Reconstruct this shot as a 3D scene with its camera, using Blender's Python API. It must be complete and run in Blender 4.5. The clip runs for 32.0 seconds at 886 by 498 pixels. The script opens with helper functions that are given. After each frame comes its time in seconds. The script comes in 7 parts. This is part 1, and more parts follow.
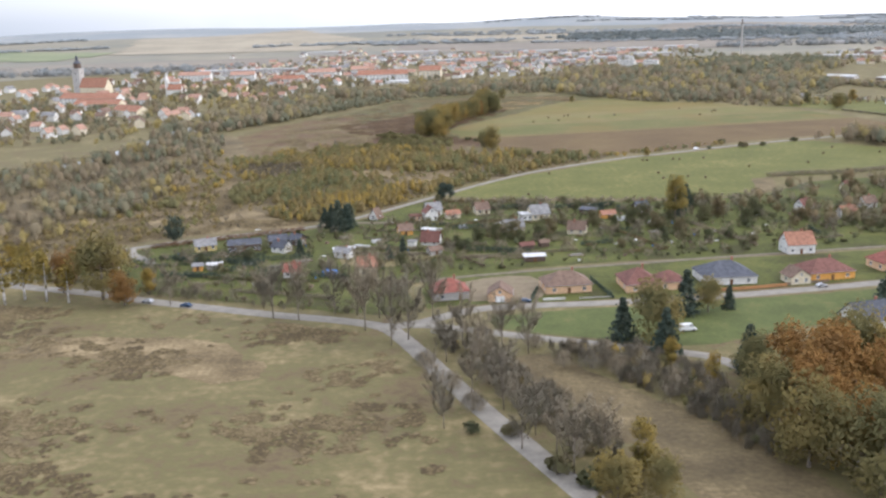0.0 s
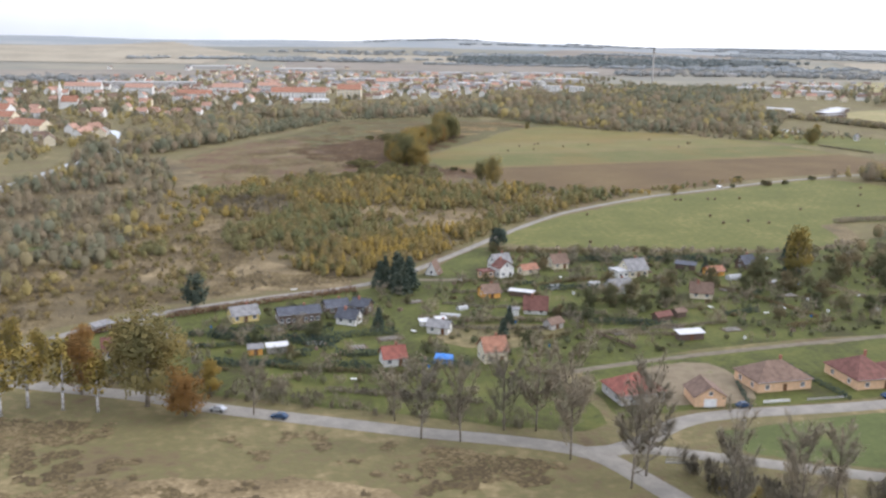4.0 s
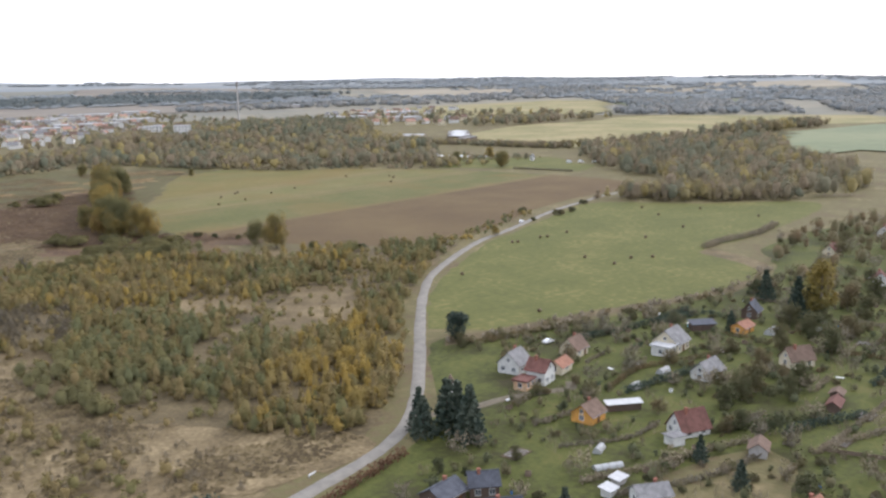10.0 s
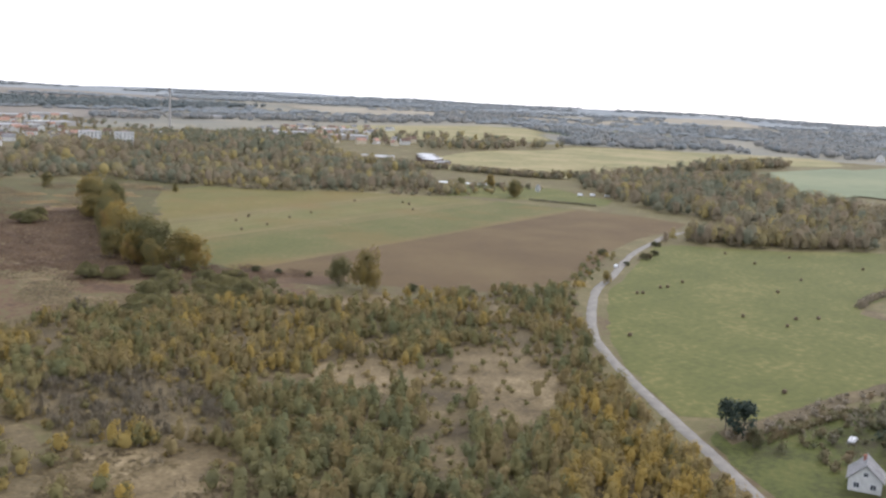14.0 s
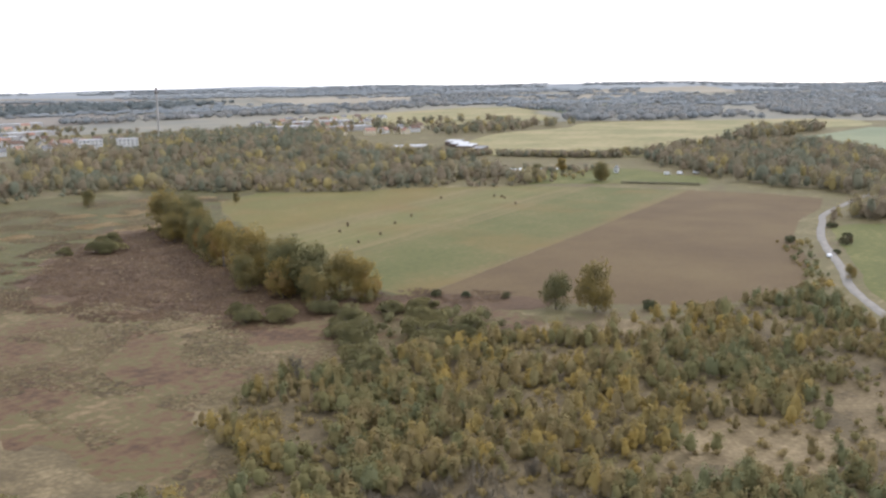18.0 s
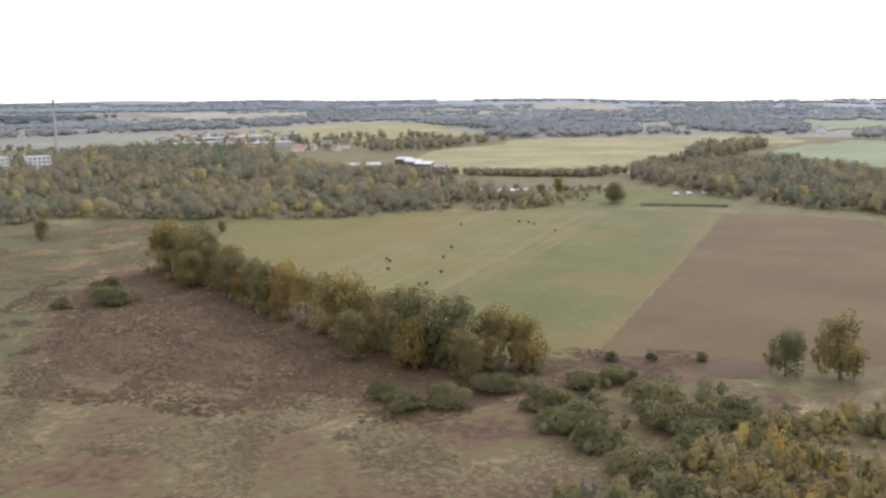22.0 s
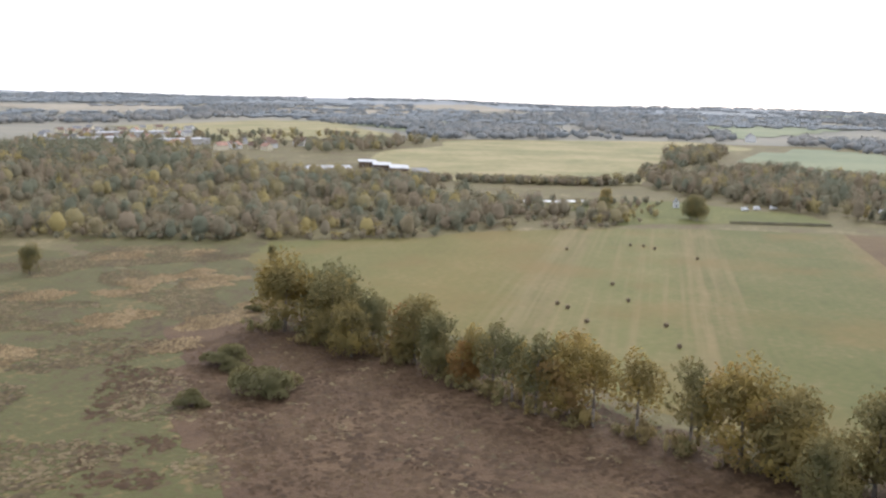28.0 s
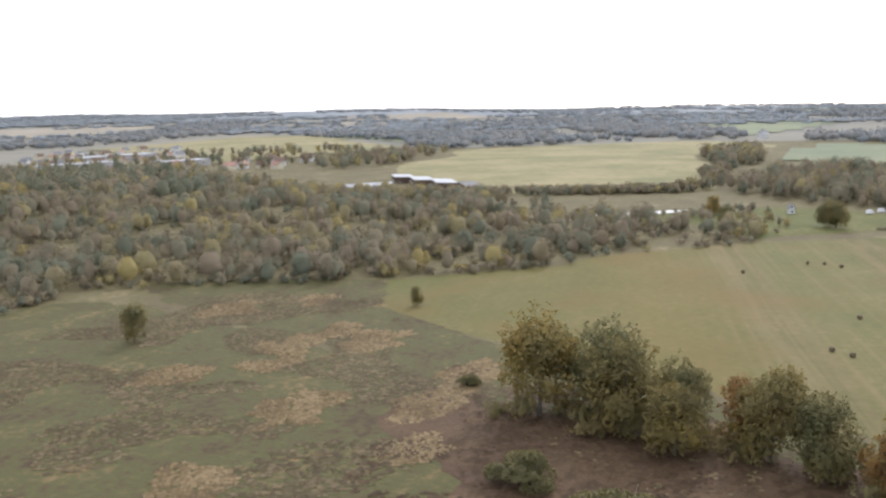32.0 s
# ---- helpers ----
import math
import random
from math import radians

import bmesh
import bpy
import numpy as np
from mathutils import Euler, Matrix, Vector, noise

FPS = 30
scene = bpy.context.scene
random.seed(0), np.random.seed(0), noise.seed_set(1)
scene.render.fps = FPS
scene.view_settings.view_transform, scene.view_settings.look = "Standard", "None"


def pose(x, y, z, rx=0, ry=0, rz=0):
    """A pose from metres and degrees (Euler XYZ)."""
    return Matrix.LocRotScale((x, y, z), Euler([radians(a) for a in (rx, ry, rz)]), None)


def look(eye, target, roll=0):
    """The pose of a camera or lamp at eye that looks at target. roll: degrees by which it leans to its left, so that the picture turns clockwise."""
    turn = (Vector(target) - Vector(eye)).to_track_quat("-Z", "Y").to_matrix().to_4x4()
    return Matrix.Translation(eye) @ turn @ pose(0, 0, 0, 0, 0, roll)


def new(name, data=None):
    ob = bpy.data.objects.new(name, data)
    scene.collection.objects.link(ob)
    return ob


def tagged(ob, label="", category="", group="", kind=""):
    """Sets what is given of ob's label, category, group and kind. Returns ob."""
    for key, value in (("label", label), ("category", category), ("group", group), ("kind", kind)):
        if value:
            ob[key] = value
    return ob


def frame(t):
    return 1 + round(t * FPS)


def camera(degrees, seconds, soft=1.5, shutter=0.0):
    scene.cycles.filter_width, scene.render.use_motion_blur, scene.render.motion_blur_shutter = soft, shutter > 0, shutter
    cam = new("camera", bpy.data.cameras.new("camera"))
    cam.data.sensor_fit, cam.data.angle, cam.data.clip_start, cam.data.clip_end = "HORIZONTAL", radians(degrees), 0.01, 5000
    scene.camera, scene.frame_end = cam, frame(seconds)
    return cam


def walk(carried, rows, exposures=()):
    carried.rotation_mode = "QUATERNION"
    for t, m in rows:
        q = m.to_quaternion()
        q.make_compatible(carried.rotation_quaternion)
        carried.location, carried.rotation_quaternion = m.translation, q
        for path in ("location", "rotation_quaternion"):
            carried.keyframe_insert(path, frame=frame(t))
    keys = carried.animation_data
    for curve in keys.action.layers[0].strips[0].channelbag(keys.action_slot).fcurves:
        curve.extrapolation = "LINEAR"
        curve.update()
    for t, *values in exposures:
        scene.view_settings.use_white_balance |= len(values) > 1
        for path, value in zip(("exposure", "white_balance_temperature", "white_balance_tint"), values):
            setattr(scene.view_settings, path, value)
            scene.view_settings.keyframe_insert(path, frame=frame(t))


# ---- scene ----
cam = camera(49.4, 32.0, soft=2.5)
METRES, EYE, TILT, LEAN, TURN = 988.0, 100.1, 0.0, -1.0, 0.0
ROWS = [
    (0.0, 0.0, 0.0, 0.0, -0.62, -13.83, 2.51),
    (0.5, -0.0115, 0.0121, -0.0012, -3.14, -12.61, 0.65),
    (1.0, -0.0232, 0.0246, -0.0013, -2.76, -11.04, -0.53),
    (1.5, -0.0344, 0.0374, -0.0017, -2.14, -9.28, 1.44),
    (2.0, -0.0459, 0.0501, -0.0017, -4.07, -8.54, -2.71),
    (2.5, -0.0562, 0.063, -0.0027, -3.98, -9.49, -2.1),
    (4.5, -0.0986, 0.1157, -0.0033, -10.79, -13.3, 1.44),
    (5.0, -0.1094, 0.1302, -0.0038, -9.82, -13.64, 5.34),
    (5.5, -0.1175, 0.1447, -0.0048, -9.3, -11.6, 4.18),
    (6.0, -0.1273, 0.1598, -0.0045, -9.52, -10.17, 2.26),
    (6.5, -0.1355, 0.175, -0.0053, -10.41, -9.8, 1.48),
    (7.0, -0.1446, 0.1901, -0.0056, -11.76, -9.43, 0.77),
    (7.5, -0.1527, 0.2054, -0.0062, -14.93, -9.9, 0.91),
    (8.0, -0.161, 0.2207, -0.0062, -22.87, -12.44, 1.85),
    (8.5, -0.168, 0.2354, -0.0077, -28.29, -10.75, 4.25),
    (9.0, -0.1756, 0.2508, -0.0079, -31.79, -10.27, 2.82),
    (9.5, -0.1819, 0.2658, -0.0085, -33.8, -10.16, 2.94),
    (10.0, -0.1881, 0.281, -0.009, -37.89, -11.22, 1.74),
    (10.5, -0.1942, 0.2967, -0.0094, -36.92, -10.8, 2.43),
    (11.0, -0.1995, 0.3125, -0.0097, -37.42, -10.19, 0.97),
    (11.5, -0.204, 0.328, -0.0097, -38.1, -9.74, 0.28),
    (12.0, -0.2084, 0.3434, -0.0096, -39.06, -9.26, 0.3),
    (12.5, -0.2128, 0.3596, -0.0098, -40.21, -10.04, 0.79),
    (13.0, -0.2164, 0.3752, -0.0102, -41.57, -9.93, 0.71),
    (13.5, -0.2199, 0.3908, -0.0107, -43.13, -10.56, -0.9),
    (15.5, -0.2296, 0.4575, -0.0132, -46.98, -8.65, -2.11),
    (16.0, -0.2309, 0.4725, -0.0131, -45.43, -8.46, -2.71),
    (16.5, -0.2325, 0.4895, -0.0136, -45.2, -8.99, -0.88),
    (17.0, -0.2334, 0.5061, -0.0142, -45.74, -8.74, 0.28),
    (17.5, -0.2351, 0.5216, -0.0148, -46.21, -9.08, 3.18),
    (18.0, -0.2359, 0.5377, -0.015, -47.99, -10.94, 1.79),
    (18.5, -0.2363, 0.5535, -0.0154, -48.68, -11.99, 2.66),
    (19.0, -0.2363, 0.5697, -0.0157, -49.18, -11.06, 2.1),
    (19.5, -0.2365, 0.5864, -0.0156, -49.28, -10.46, 1.13),
    (20.0, -0.2346, 0.6012, -0.0163, -51.1, -10.08, -0.06),
    (20.5, -0.2342, 0.6177, -0.0162, -51.98, -11.37, 3.87),
    (21.0, -0.2335, 0.6335, -0.017, -53.64, -10.12, 2.15),
    (21.5, -0.2319, 0.6491, -0.0174, -56.0, -10.2, 0.98),
    (22.0, -0.23, 0.6643, -0.0179, -55.8, -10.18, 1.21),
    (22.5, -0.2278, 0.6799, -0.0182, -56.36, -9.83, 1.09),
    (23.0, -0.2252, 0.6954, -0.0184, -57.37, -9.85, 1.83),
    (23.5, -0.2229, 0.711, -0.0194, -59.39, -10.13, 0.76),
    (24.0, -0.2198, 0.726, -0.0201, -62.19, -9.63, 1.33),
    (24.5, -0.217, 0.7422, -0.0207, -63.85, -8.77, 1.75),
    (25.0, -0.2133, 0.7548, -0.0214, -64.32, -12.27, -0.12),
    (25.5, -0.21, 0.7696, -0.0212, -65.18, -13.02, 1.13),
    (26.0, -0.2065, 0.7849, -0.0221, -64.93, -11.19, 2.41),
    (26.5, -0.2021, 0.7989, -0.0225, -64.12, -9.82, 0.22),
    (28.5, -0.18651, 0.85209, -0.02477, -65.33, -10.6, -0.54),
    (29, -0.18273, 0.86508, -0.02531, -66.32, -10.61, -0.49),
    (29.5, -0.17898, 0.8779, -0.02578, -67.96, -9.53, -1.24),
    (30, -0.17525, 0.89063, -0.02616, -68.14, -8.88, -0.22),
    (30.5, -0.17149, 0.90333, -0.02647, -67.78, -9.16, 1.65),
    (31, -0.16771, 0.91603, -0.02675, -68.26, -10.11, 0.72),
    (31.5, -0.16392, 0.92872, -0.02702, -69.24, -9.67, 1.17),
    (32.0, -0.1538, 0.9428, -0.0264, -67.9, -9.75, 1.7),
]
walk(cam, [(t, pose(0, 0, EYE, TILT, LEAN, TURN) @ pose(METRES * x, METRES * y, METRES * z, 90 + pitch, roll, yaw)) for t, x, y, z, yaw, pitch, roll in ROWS], [(0.0, 0.42, 6150, 15), (2.5, 0.34, 6150, 15), (6.0, 0.42, 6150, 15), (8.5, 0.32, 6150, 15), (11.0, 0.17, 6150, 15), (17.0, 0.12, 6150, 15), (19.5, 0.29, 6150, 15), (23.0, 0.18, 6150, 15), (26.0, 0.35, 6150, 15), (29.0, 0.18, 6150, 15), (32.0, 0.16, 6150, 15)])

# ---- world and light ----
world = bpy.data.worlds.new("overcast_sky")
world.use_nodes = True
scene.world = world
wn, wl = world.node_tree.nodes, world.node_tree.links
wn.clear()
sky = wn.new("ShaderNodeTexSky")
sky.sky_type, sky.sun_disc = "NISHITA", False
sky.sun_elevation, sky.sun_rotation = radians(32), radians(95)
sky_bg = wn.new("ShaderNodeBackground")
sky_bg.inputs["Strength"].default_value = 0.06
wl.new(sky.outputs["Color"], sky_bg.inputs["Color"])
cloud_noise = wn.new("ShaderNodeTexNoise")
cloud_noise.inputs["Scale"].default_value = 3.0
cloud_noise.inputs["Detail"].default_value = 5.0
cloud_ramp = wn.new("ShaderNodeValToRGB")
cloud_ramp.color_ramp.elements[0].position, cloud_ramp.color_ramp.elements[0].color = 0.34, (0.76, 0.82, 0.89, 1)
cloud_ramp.color_ramp.elements[1].position, cloud_ramp.color_ramp.elements[1].color = 0.52, (1.03, 1.03, 1.06, 1)
wl.new(cloud_noise.outputs["Fac"], cloud_ramp.inputs["Fac"])
cloud_bg = wn.new("ShaderNodeBackground")
cloud_bg.inputs["Strength"].default_value = 1.2
sky_way, sky_axis, sky_side = wn.new("ShaderNodeTexCoord"), wn.new("ShaderNodeSeparateXYZ"), wn.new("ShaderNodeMapRange")
sky_side.inputs["From Min"].default_value, sky_side.inputs["From Max"].default_value = -0.6, 0.35
wl.new(sky_way.outputs["Generated"], sky_axis.inputs[0])
sky_rise = wn.new("ShaderNodeMath")
sky_rise.operation = "MULTIPLY_ADD"
sky_rise.inputs[1].default_value = 2.4
wl.new(sky_axis.outputs["Z"], sky_rise.inputs[0])
wl.new(sky_axis.outputs["X"], sky_rise.inputs[2])
wl.new(sky_rise.outputs[0], sky_side.inputs["Value"])
sky_tone = wn.new("ShaderNodeMix")
sky_tone.data_type = "RGBA"
sky_tone.inputs["A"].default_value, sky_tone.inputs["B"].default_value = (0.12, 0.17, 0.24, 1), (1, 1, 1, 1)
wl.new(sky_side.outputs[0], sky_tone.inputs["Factor"])
cloud_tone = wn.new("ShaderNodeMix")
cloud_tone.data_type, cloud_tone.blend_type = "RGBA", "MULTIPLY"
cloud_tone.inputs["Factor"].default_value = 1.0
wl.new(cloud_ramp.outputs["Color"], cloud_tone.inputs["A"])
wl.new(sky_tone.outputs["Result"], cloud_tone.inputs["B"])
wl.new(cloud_tone.outputs["Result"], cloud_bg.inputs["Color"])
sky_add = wn.new("ShaderNodeAddShader")
wl.new(sky_bg.outputs[0], sky_add.inputs[0])
wl.new(cloud_bg.outputs[0], sky_add.inputs[1])
w_out = wn.new("ShaderNodeOutputWorld")
wl.new(sky_add.outputs[0], w_out.inputs["Surface"])

sun_lamp = new("sun", bpy.data.lights.new("sun", "SUN"))
sun_lamp.data.energy, sun_lamp.data.angle, sun_lamp.data.color = 1.2, radians(14), (1.0, 0.97, 0.92)
sun_lamp.matrix_world = look((600, 500, 420), (0, 450, 0))

# ---- materials ----


def material(name, stops, scale, rough=0.9, fine=None, bump=0.0, bump_scale=None, metal=0.0, spec=0.2, per_object=0.0, island=0.0, detail=4.0, grain=0.45):
    """Noise through a colour ramp, broken up by a finer noise; scale in features per metre."""
    m = bpy.data.materials.new(name)
    m.use_nodes = True
    n, l = m.node_tree.nodes, m.node_tree.links
    b = n["Principled BSDF"]
    b.inputs["Roughness"].default_value = rough
    b.inputs["Metallic"].default_value = metal
    b.inputs["Specular IOR Level"].default_value = spec
    tc = n.new("ShaderNodeTexCoord")
    big = n.new("ShaderNodeTexNoise")
    big.inputs["Scale"].default_value, big.inputs["Detail"].default_value = scale, detail
    big.inputs["Roughness"].default_value = 0.62
    l.new(tc.outputs["Object"], big.inputs["Vector"])
    fac = big.outputs["Fac"]
    small = n.new("ShaderNodeTexNoise")
    small.inputs["Scale"].default_value, small.inputs["Detail"].default_value = fine or scale * 9, 3
    l.new(tc.outputs["Object"], small.inputs["Vector"])

    def maths(op, a, v):
        q = n.new("ShaderNodeMath")
        q.operation = op
        for k, s in enumerate((a, v)):
            if isinstance(s, (int, float)):
                q.inputs[k].default_value = s
            else:
                l.new(s, q.inputs[k])
        return q.outputs[0]
    fac = maths("ADD", fac, maths("MULTIPLY", maths("SUBTRACT", small.outputs["Fac"], 0.5), grain))
    if per_object:
        oi = n.new("ShaderNodeObjectInfo")
        fac = maths("ADD", fac, maths("MULTIPLY", maths("SUBTRACT", oi.outputs["Random"], 0.5), per_object))
    if island:
        ge = n.new("ShaderNodeNewGeometry")
        fac = maths("ADD", fac, maths("MULTIPLY", maths("SUBTRACT", ge.outputs["Random Per Island"], 0.5), island))
    ramp = n.new("ShaderNodeValToRGB")
    e = ramp.color_ramp.elements
    while len(e) < len(stops):
        e.new(0.5)
    for k, (p, c) in enumerate(stops):
        e[k].position, e[k].color = p, (*c, 1)
    l.new(fac, ramp.inputs["Fac"])
    l.new(ramp.outputs["Color"], b.inputs["Base Color"])
    if bump:
        bp = n.new("ShaderNodeBump")
        bp.inputs["Strength"].default_value, bp.inputs["Distance"].default_value = 0.7, bump
        if bump_scale:
            s2 = n.new("ShaderNodeTexNoise")
            s2.inputs["Scale"].default_value, s2.inputs["Detail"].default_value = bump_scale, 4
            l.new(tc.outputs["Object"], s2.inputs["Vector"])
            l.new(s2.outputs["Fac"], bp.inputs["Height"])
        else:
            l.new(small.outputs["Fac"], bp.inputs["Height"])
        l.new(bp.outputs["Normal"], b.inputs["Normal"])
    return m


def leaf_material(name, stops, scale, per_object=0.5, island=0.25, detail=1.0, thin=0.25):
    m = material(name, stops, scale, rough=0.75, per_object=per_object, island=island * 0.4, spec=0.15, detail=detail, grain=0.06)
    n, l = m.node_tree.nodes, m.node_tree.links
    b = n["Principled BSDF"]
    tr, mx = n.new("ShaderNodeBsdfTranslucent"), n.new("ShaderNodeMixShader")
    l.new(b.inputs["Base Color"].links[0].from_socket, tr.inputs["Color"])
    mx.inputs["Fac"].default_value = thin
    l.new(b.outputs[0], mx.inputs[1])
    l.new(tr.outputs[0], mx.inputs[2])
    l.new(mx.outputs[0], n["Material Output"].inputs["Surface"])
    return m


def tint_material(name, stops, vary=0.16, scale=0.5, thin=0.38):
    """Leaves of many plants: each plant keeps its own hue, broken up a little by noise."""
    m = bpy.data.materials.new(name)
    m.use_nodes = True
    n, l = m.node_tree.nodes, m.node_tree.links
    b = n["Principled BSDF"]
    b.inputs["Roughness"].default_value, b.inputs["Specular IOR Level"].default_value = 0.8, 0.12
    own, tc, tex = n.new("ShaderNodeAttribute"), n.new("ShaderNodeTexCoord"), n.new("ShaderNodeTexNoise")
    own.attribute_name = "tint"
    tex.inputs["Scale"].default_value, tex.inputs["Detail"].default_value = scale, 2
    l.new(tc.outputs["Object"], tex.inputs["Vector"])
    mix = n.new("ShaderNodeMath")
    mix.operation = "MULTIPLY_ADD"
    mix.inputs[1].default_value = vary
    l.new(tex.outputs["Fac"], mix.inputs[0])
    l.new(own.outputs["Fac"], mix.inputs[2])
    low = n.new("ShaderNodeMath")
    low.operation = "SUBTRACT"
    low.inputs[1].default_value = vary / 2
    l.new(mix.outputs[0], low.inputs[0])
    ramp = n.new("ShaderNodeValToRGB")
    e = ramp.color_ramp.elements
    while len(e) < len(stops):
        e.new(0.5)
    for k, (q, c) in enumerate(stops):
        e[k].position, e[k].color = q, (*c, 1)
    l.new(low.outputs[0], ramp.inputs["Fac"])
    l.new(ramp.outputs["Color"], b.inputs["Base Color"])
    tr, mx = n.new("ShaderNodeBsdfTranslucent"), n.new("ShaderNodeMixShader")
    l.new(ramp.outputs["Color"], tr.inputs["Color"])
    mx.inputs["Fac"].default_value = thin
    l.new(b.outputs[0], mx.inputs[1])
    l.new(tr.outputs[0], mx.inputs[2])
    l.new(mx.outputs[0], n["Material Output"].inputs["Surface"])
    return m


M_GROUND = material("rough_pasture", [(0.28, (0.108, 0.078, 0.043)), (0.4, (0.132, 0.103, 0.051)), (0.48, (0.124, 0.109, 0.047)), (0.56, (0.143, 0.12, 0.054)), (0.65, (0.18, 0.143, 0.07)), (0.78, (0.27, 0.212, 0.112))], 0.035, fine=0.3, bump=0.35, bump_scale=0.7, detail=8, grain=0.6)
M_MARSH = material("wet_marsh_grass", [(0.3, (0.066, 0.045, 0.022)), (0.39, (0.09, 0.066, 0.029)), (0.45, (0.09, 0.08, 0.03)), (0.53, (0.088, 0.084, 0.03)), (0.58, (0.1, 0.089, 0.033)), (0.64, (0.13, 0.1, 0.041)), (0.7, (0.165, 0.12, 0.05)), (0.8, (0.226, 0.156, 0.068))], 0.045, fine=0.4, bump=0.3, bump_scale=0.8, detail=7, grain=0.7)
M_REED = material("russet_sedge", [(0.3, (0.07, 0.042, 0.023)), (0.46, (0.094, 0.058, 0.031)), (0.58, (0.106, 0.066, 0.035)), (0.74, (0.14, 0.092, 0.047))], 0.05, fine=0.7, bump=0.4, bump_scale=0.9, detail=7)
M_RUSSET = material("russet_fallow", [(0.3, (0.074, 0.045, 0.025)), (0.42, (0.115, 0.068, 0.036)), (0.49, (0.128, 0.086, 0.042)), (0.53, (0.112, 0.093, 0.038)), (0.58, (0.118, 0.096, 0.041)), (0.64, (0.152, 0.109, 0.054)), (0.75, (0.215, 0.155, 0.08))], 0.038, fine=0.35, bump=0.3, bump_scale=0.7, detail=7, grain=0.65)
M_HEATH = material("dry_straw_grass", [(0.3, (0.09, 0.068, 0.036)), (0.42, (0.136, 0.101, 0.052)), (0.54, (0.186, 0.14, 0.074)), (0.68, (0.28, 0.216, 0.12))], 0.06, fine=0.8, bump=0.5, bump_scale=0.6, detail=8)
M_FLOOR = material("bramble_floor", [(0.3, (0.074, 0.056, 0.031)), (0.46, (0.112, 0.086, 0.045)), (0.58, (0.146, 0.112, 0.058)), (0.7, (0.225, 0.172, 0.092)), (0.8, (0.295, 0.23, 0.128))], 0.05, fine=0.7, bump=0.5, bump_scale=0.6, detail=8)
M_MEADOW = material("mown_meadow", [(0.3, (0.088, 0.093, 0.025)), (0.45, (0.103, 0.107, 0.028)), (0.58, (0.119, 0.117, 0.033)), (0.7, (0.162, 0.144, 0.047))], 0.03, fine=0.35, bump=0.06, bump_scale=1.5, detail=9, grain=0.9)
M_LAWN = material("garden_grass", [(0.3, (0.045, 0.038, 0.017)), (0.42, (0.056, 0.058, 0.016)), (0.52, (0.076, 0.085, 0.020)), (0.64, (0.099, 0.100, 0.026)), (0.76, (0.132, 0.110, 0.042))], 0.05, fine=0.6, bump=0.15, bump_scale=1.2, detail=8)
M_VERGE = material("mown_verge", [(0.35, (0.067, 0.079, 0.025)), (0.55, (0.087, 0.104, 0.032)), (0.75, (0.129, 0.118, 0.045))], 0.08, fine=0.8, bump=0.05)
M_PLOUGH = material("tilled_soil", [(0.3, (0.094, 0.062, 0.028)), (0.5, (0.115, 0.077, 0.034)), (0.7, (0.137, 0.096, 0.042))], 0.02, fine=0.6, bump=0.12, bump_scale=1.4, detail=7)
M_BED = material("garden_soil", [(0.35, (0.06, 0.045, 0.03)), (0.65, (0.12, 0.09, 0.055))], 0.5, bump=0.1)
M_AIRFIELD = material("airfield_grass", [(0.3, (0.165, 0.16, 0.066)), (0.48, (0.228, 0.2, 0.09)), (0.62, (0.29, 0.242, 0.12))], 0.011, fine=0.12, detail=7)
# far fields: base colours paled and greyed to stand in for haze
M_STUBBLE = material("haze_tinted_far_stubble", [(0.35, (0.235, 0.205, 0.15)), (0.65, (0.315, 0.275, 0.2))], 0.006, fine=0.08)
M_FARSOIL = material("haze_tinted_far_soil", [(0.35, (0.172, 0.15, 0.122)), (0.65, (0.225, 0.195, 0.152))], 0.006, fine=0.08)
M_FARGREEN = material("haze_tinted_far_green", [(0.35, (0.155, 0.178, 0.1)), (0.65, (0.205, 0.218, 0.122))], 0.006, fine=0.08)
# outer ground: haze painted into the colour, greyed land, then blue-grey hills
M_FARLAND = material("haze_tinted_distant_land", [(0.36, (0.168, 0.165, 0.135)), (0.50, (0.198, 0.185, 0.14)), (0.62, (0.232, 0.21, 0.155)), (0.74, (0.265, 0.235, 0.175))], 0.0022, fine=0.012, detail=6)
M_HILLS = material("haze_tinted_wooded_hills", [(0.4, (0.205, 0.226, 0.23)), (0.52, (0.225, 0.24, 0.238)), (0.62, (0.262, 0.268, 0.252))], 0.0035, fine=0.02, detail=5)
M_ASPHALT = material("worn_asphalt", [(0.35, (0.188, 0.172, 0.146)), (0.65, (0.252, 0.232, 0.196))], 0.25, fine=3.0, rough=0.85)
M_GRAVEL = material("pale_gravel", [(0.35, (0.28, 0.25, 0.20)), (0.65, (0.42, 0.38, 0.31))], 0.4, fine=4.0, bump=0.03)
M_WATER = material("river_water", [(0.4, (0.10, 0.12, 0.12)), (0.6, (0.14, 0.155, 0.15))], 0.05, rough=0.06, spec=0.9)
M_BARK = material("tree_bark", [(0.35, (0.154, 0.126, 0.098)), (0.65, (0.28, 0.238, 0.189))], 1.5, bump=0.03)
M_BIRCHBARK = material("birch_bark", [(0.35, (0.20, 0.18, 0.16)), (0.6, (0.55, 0.53, 0.5))], 1.2, bump=0.01)

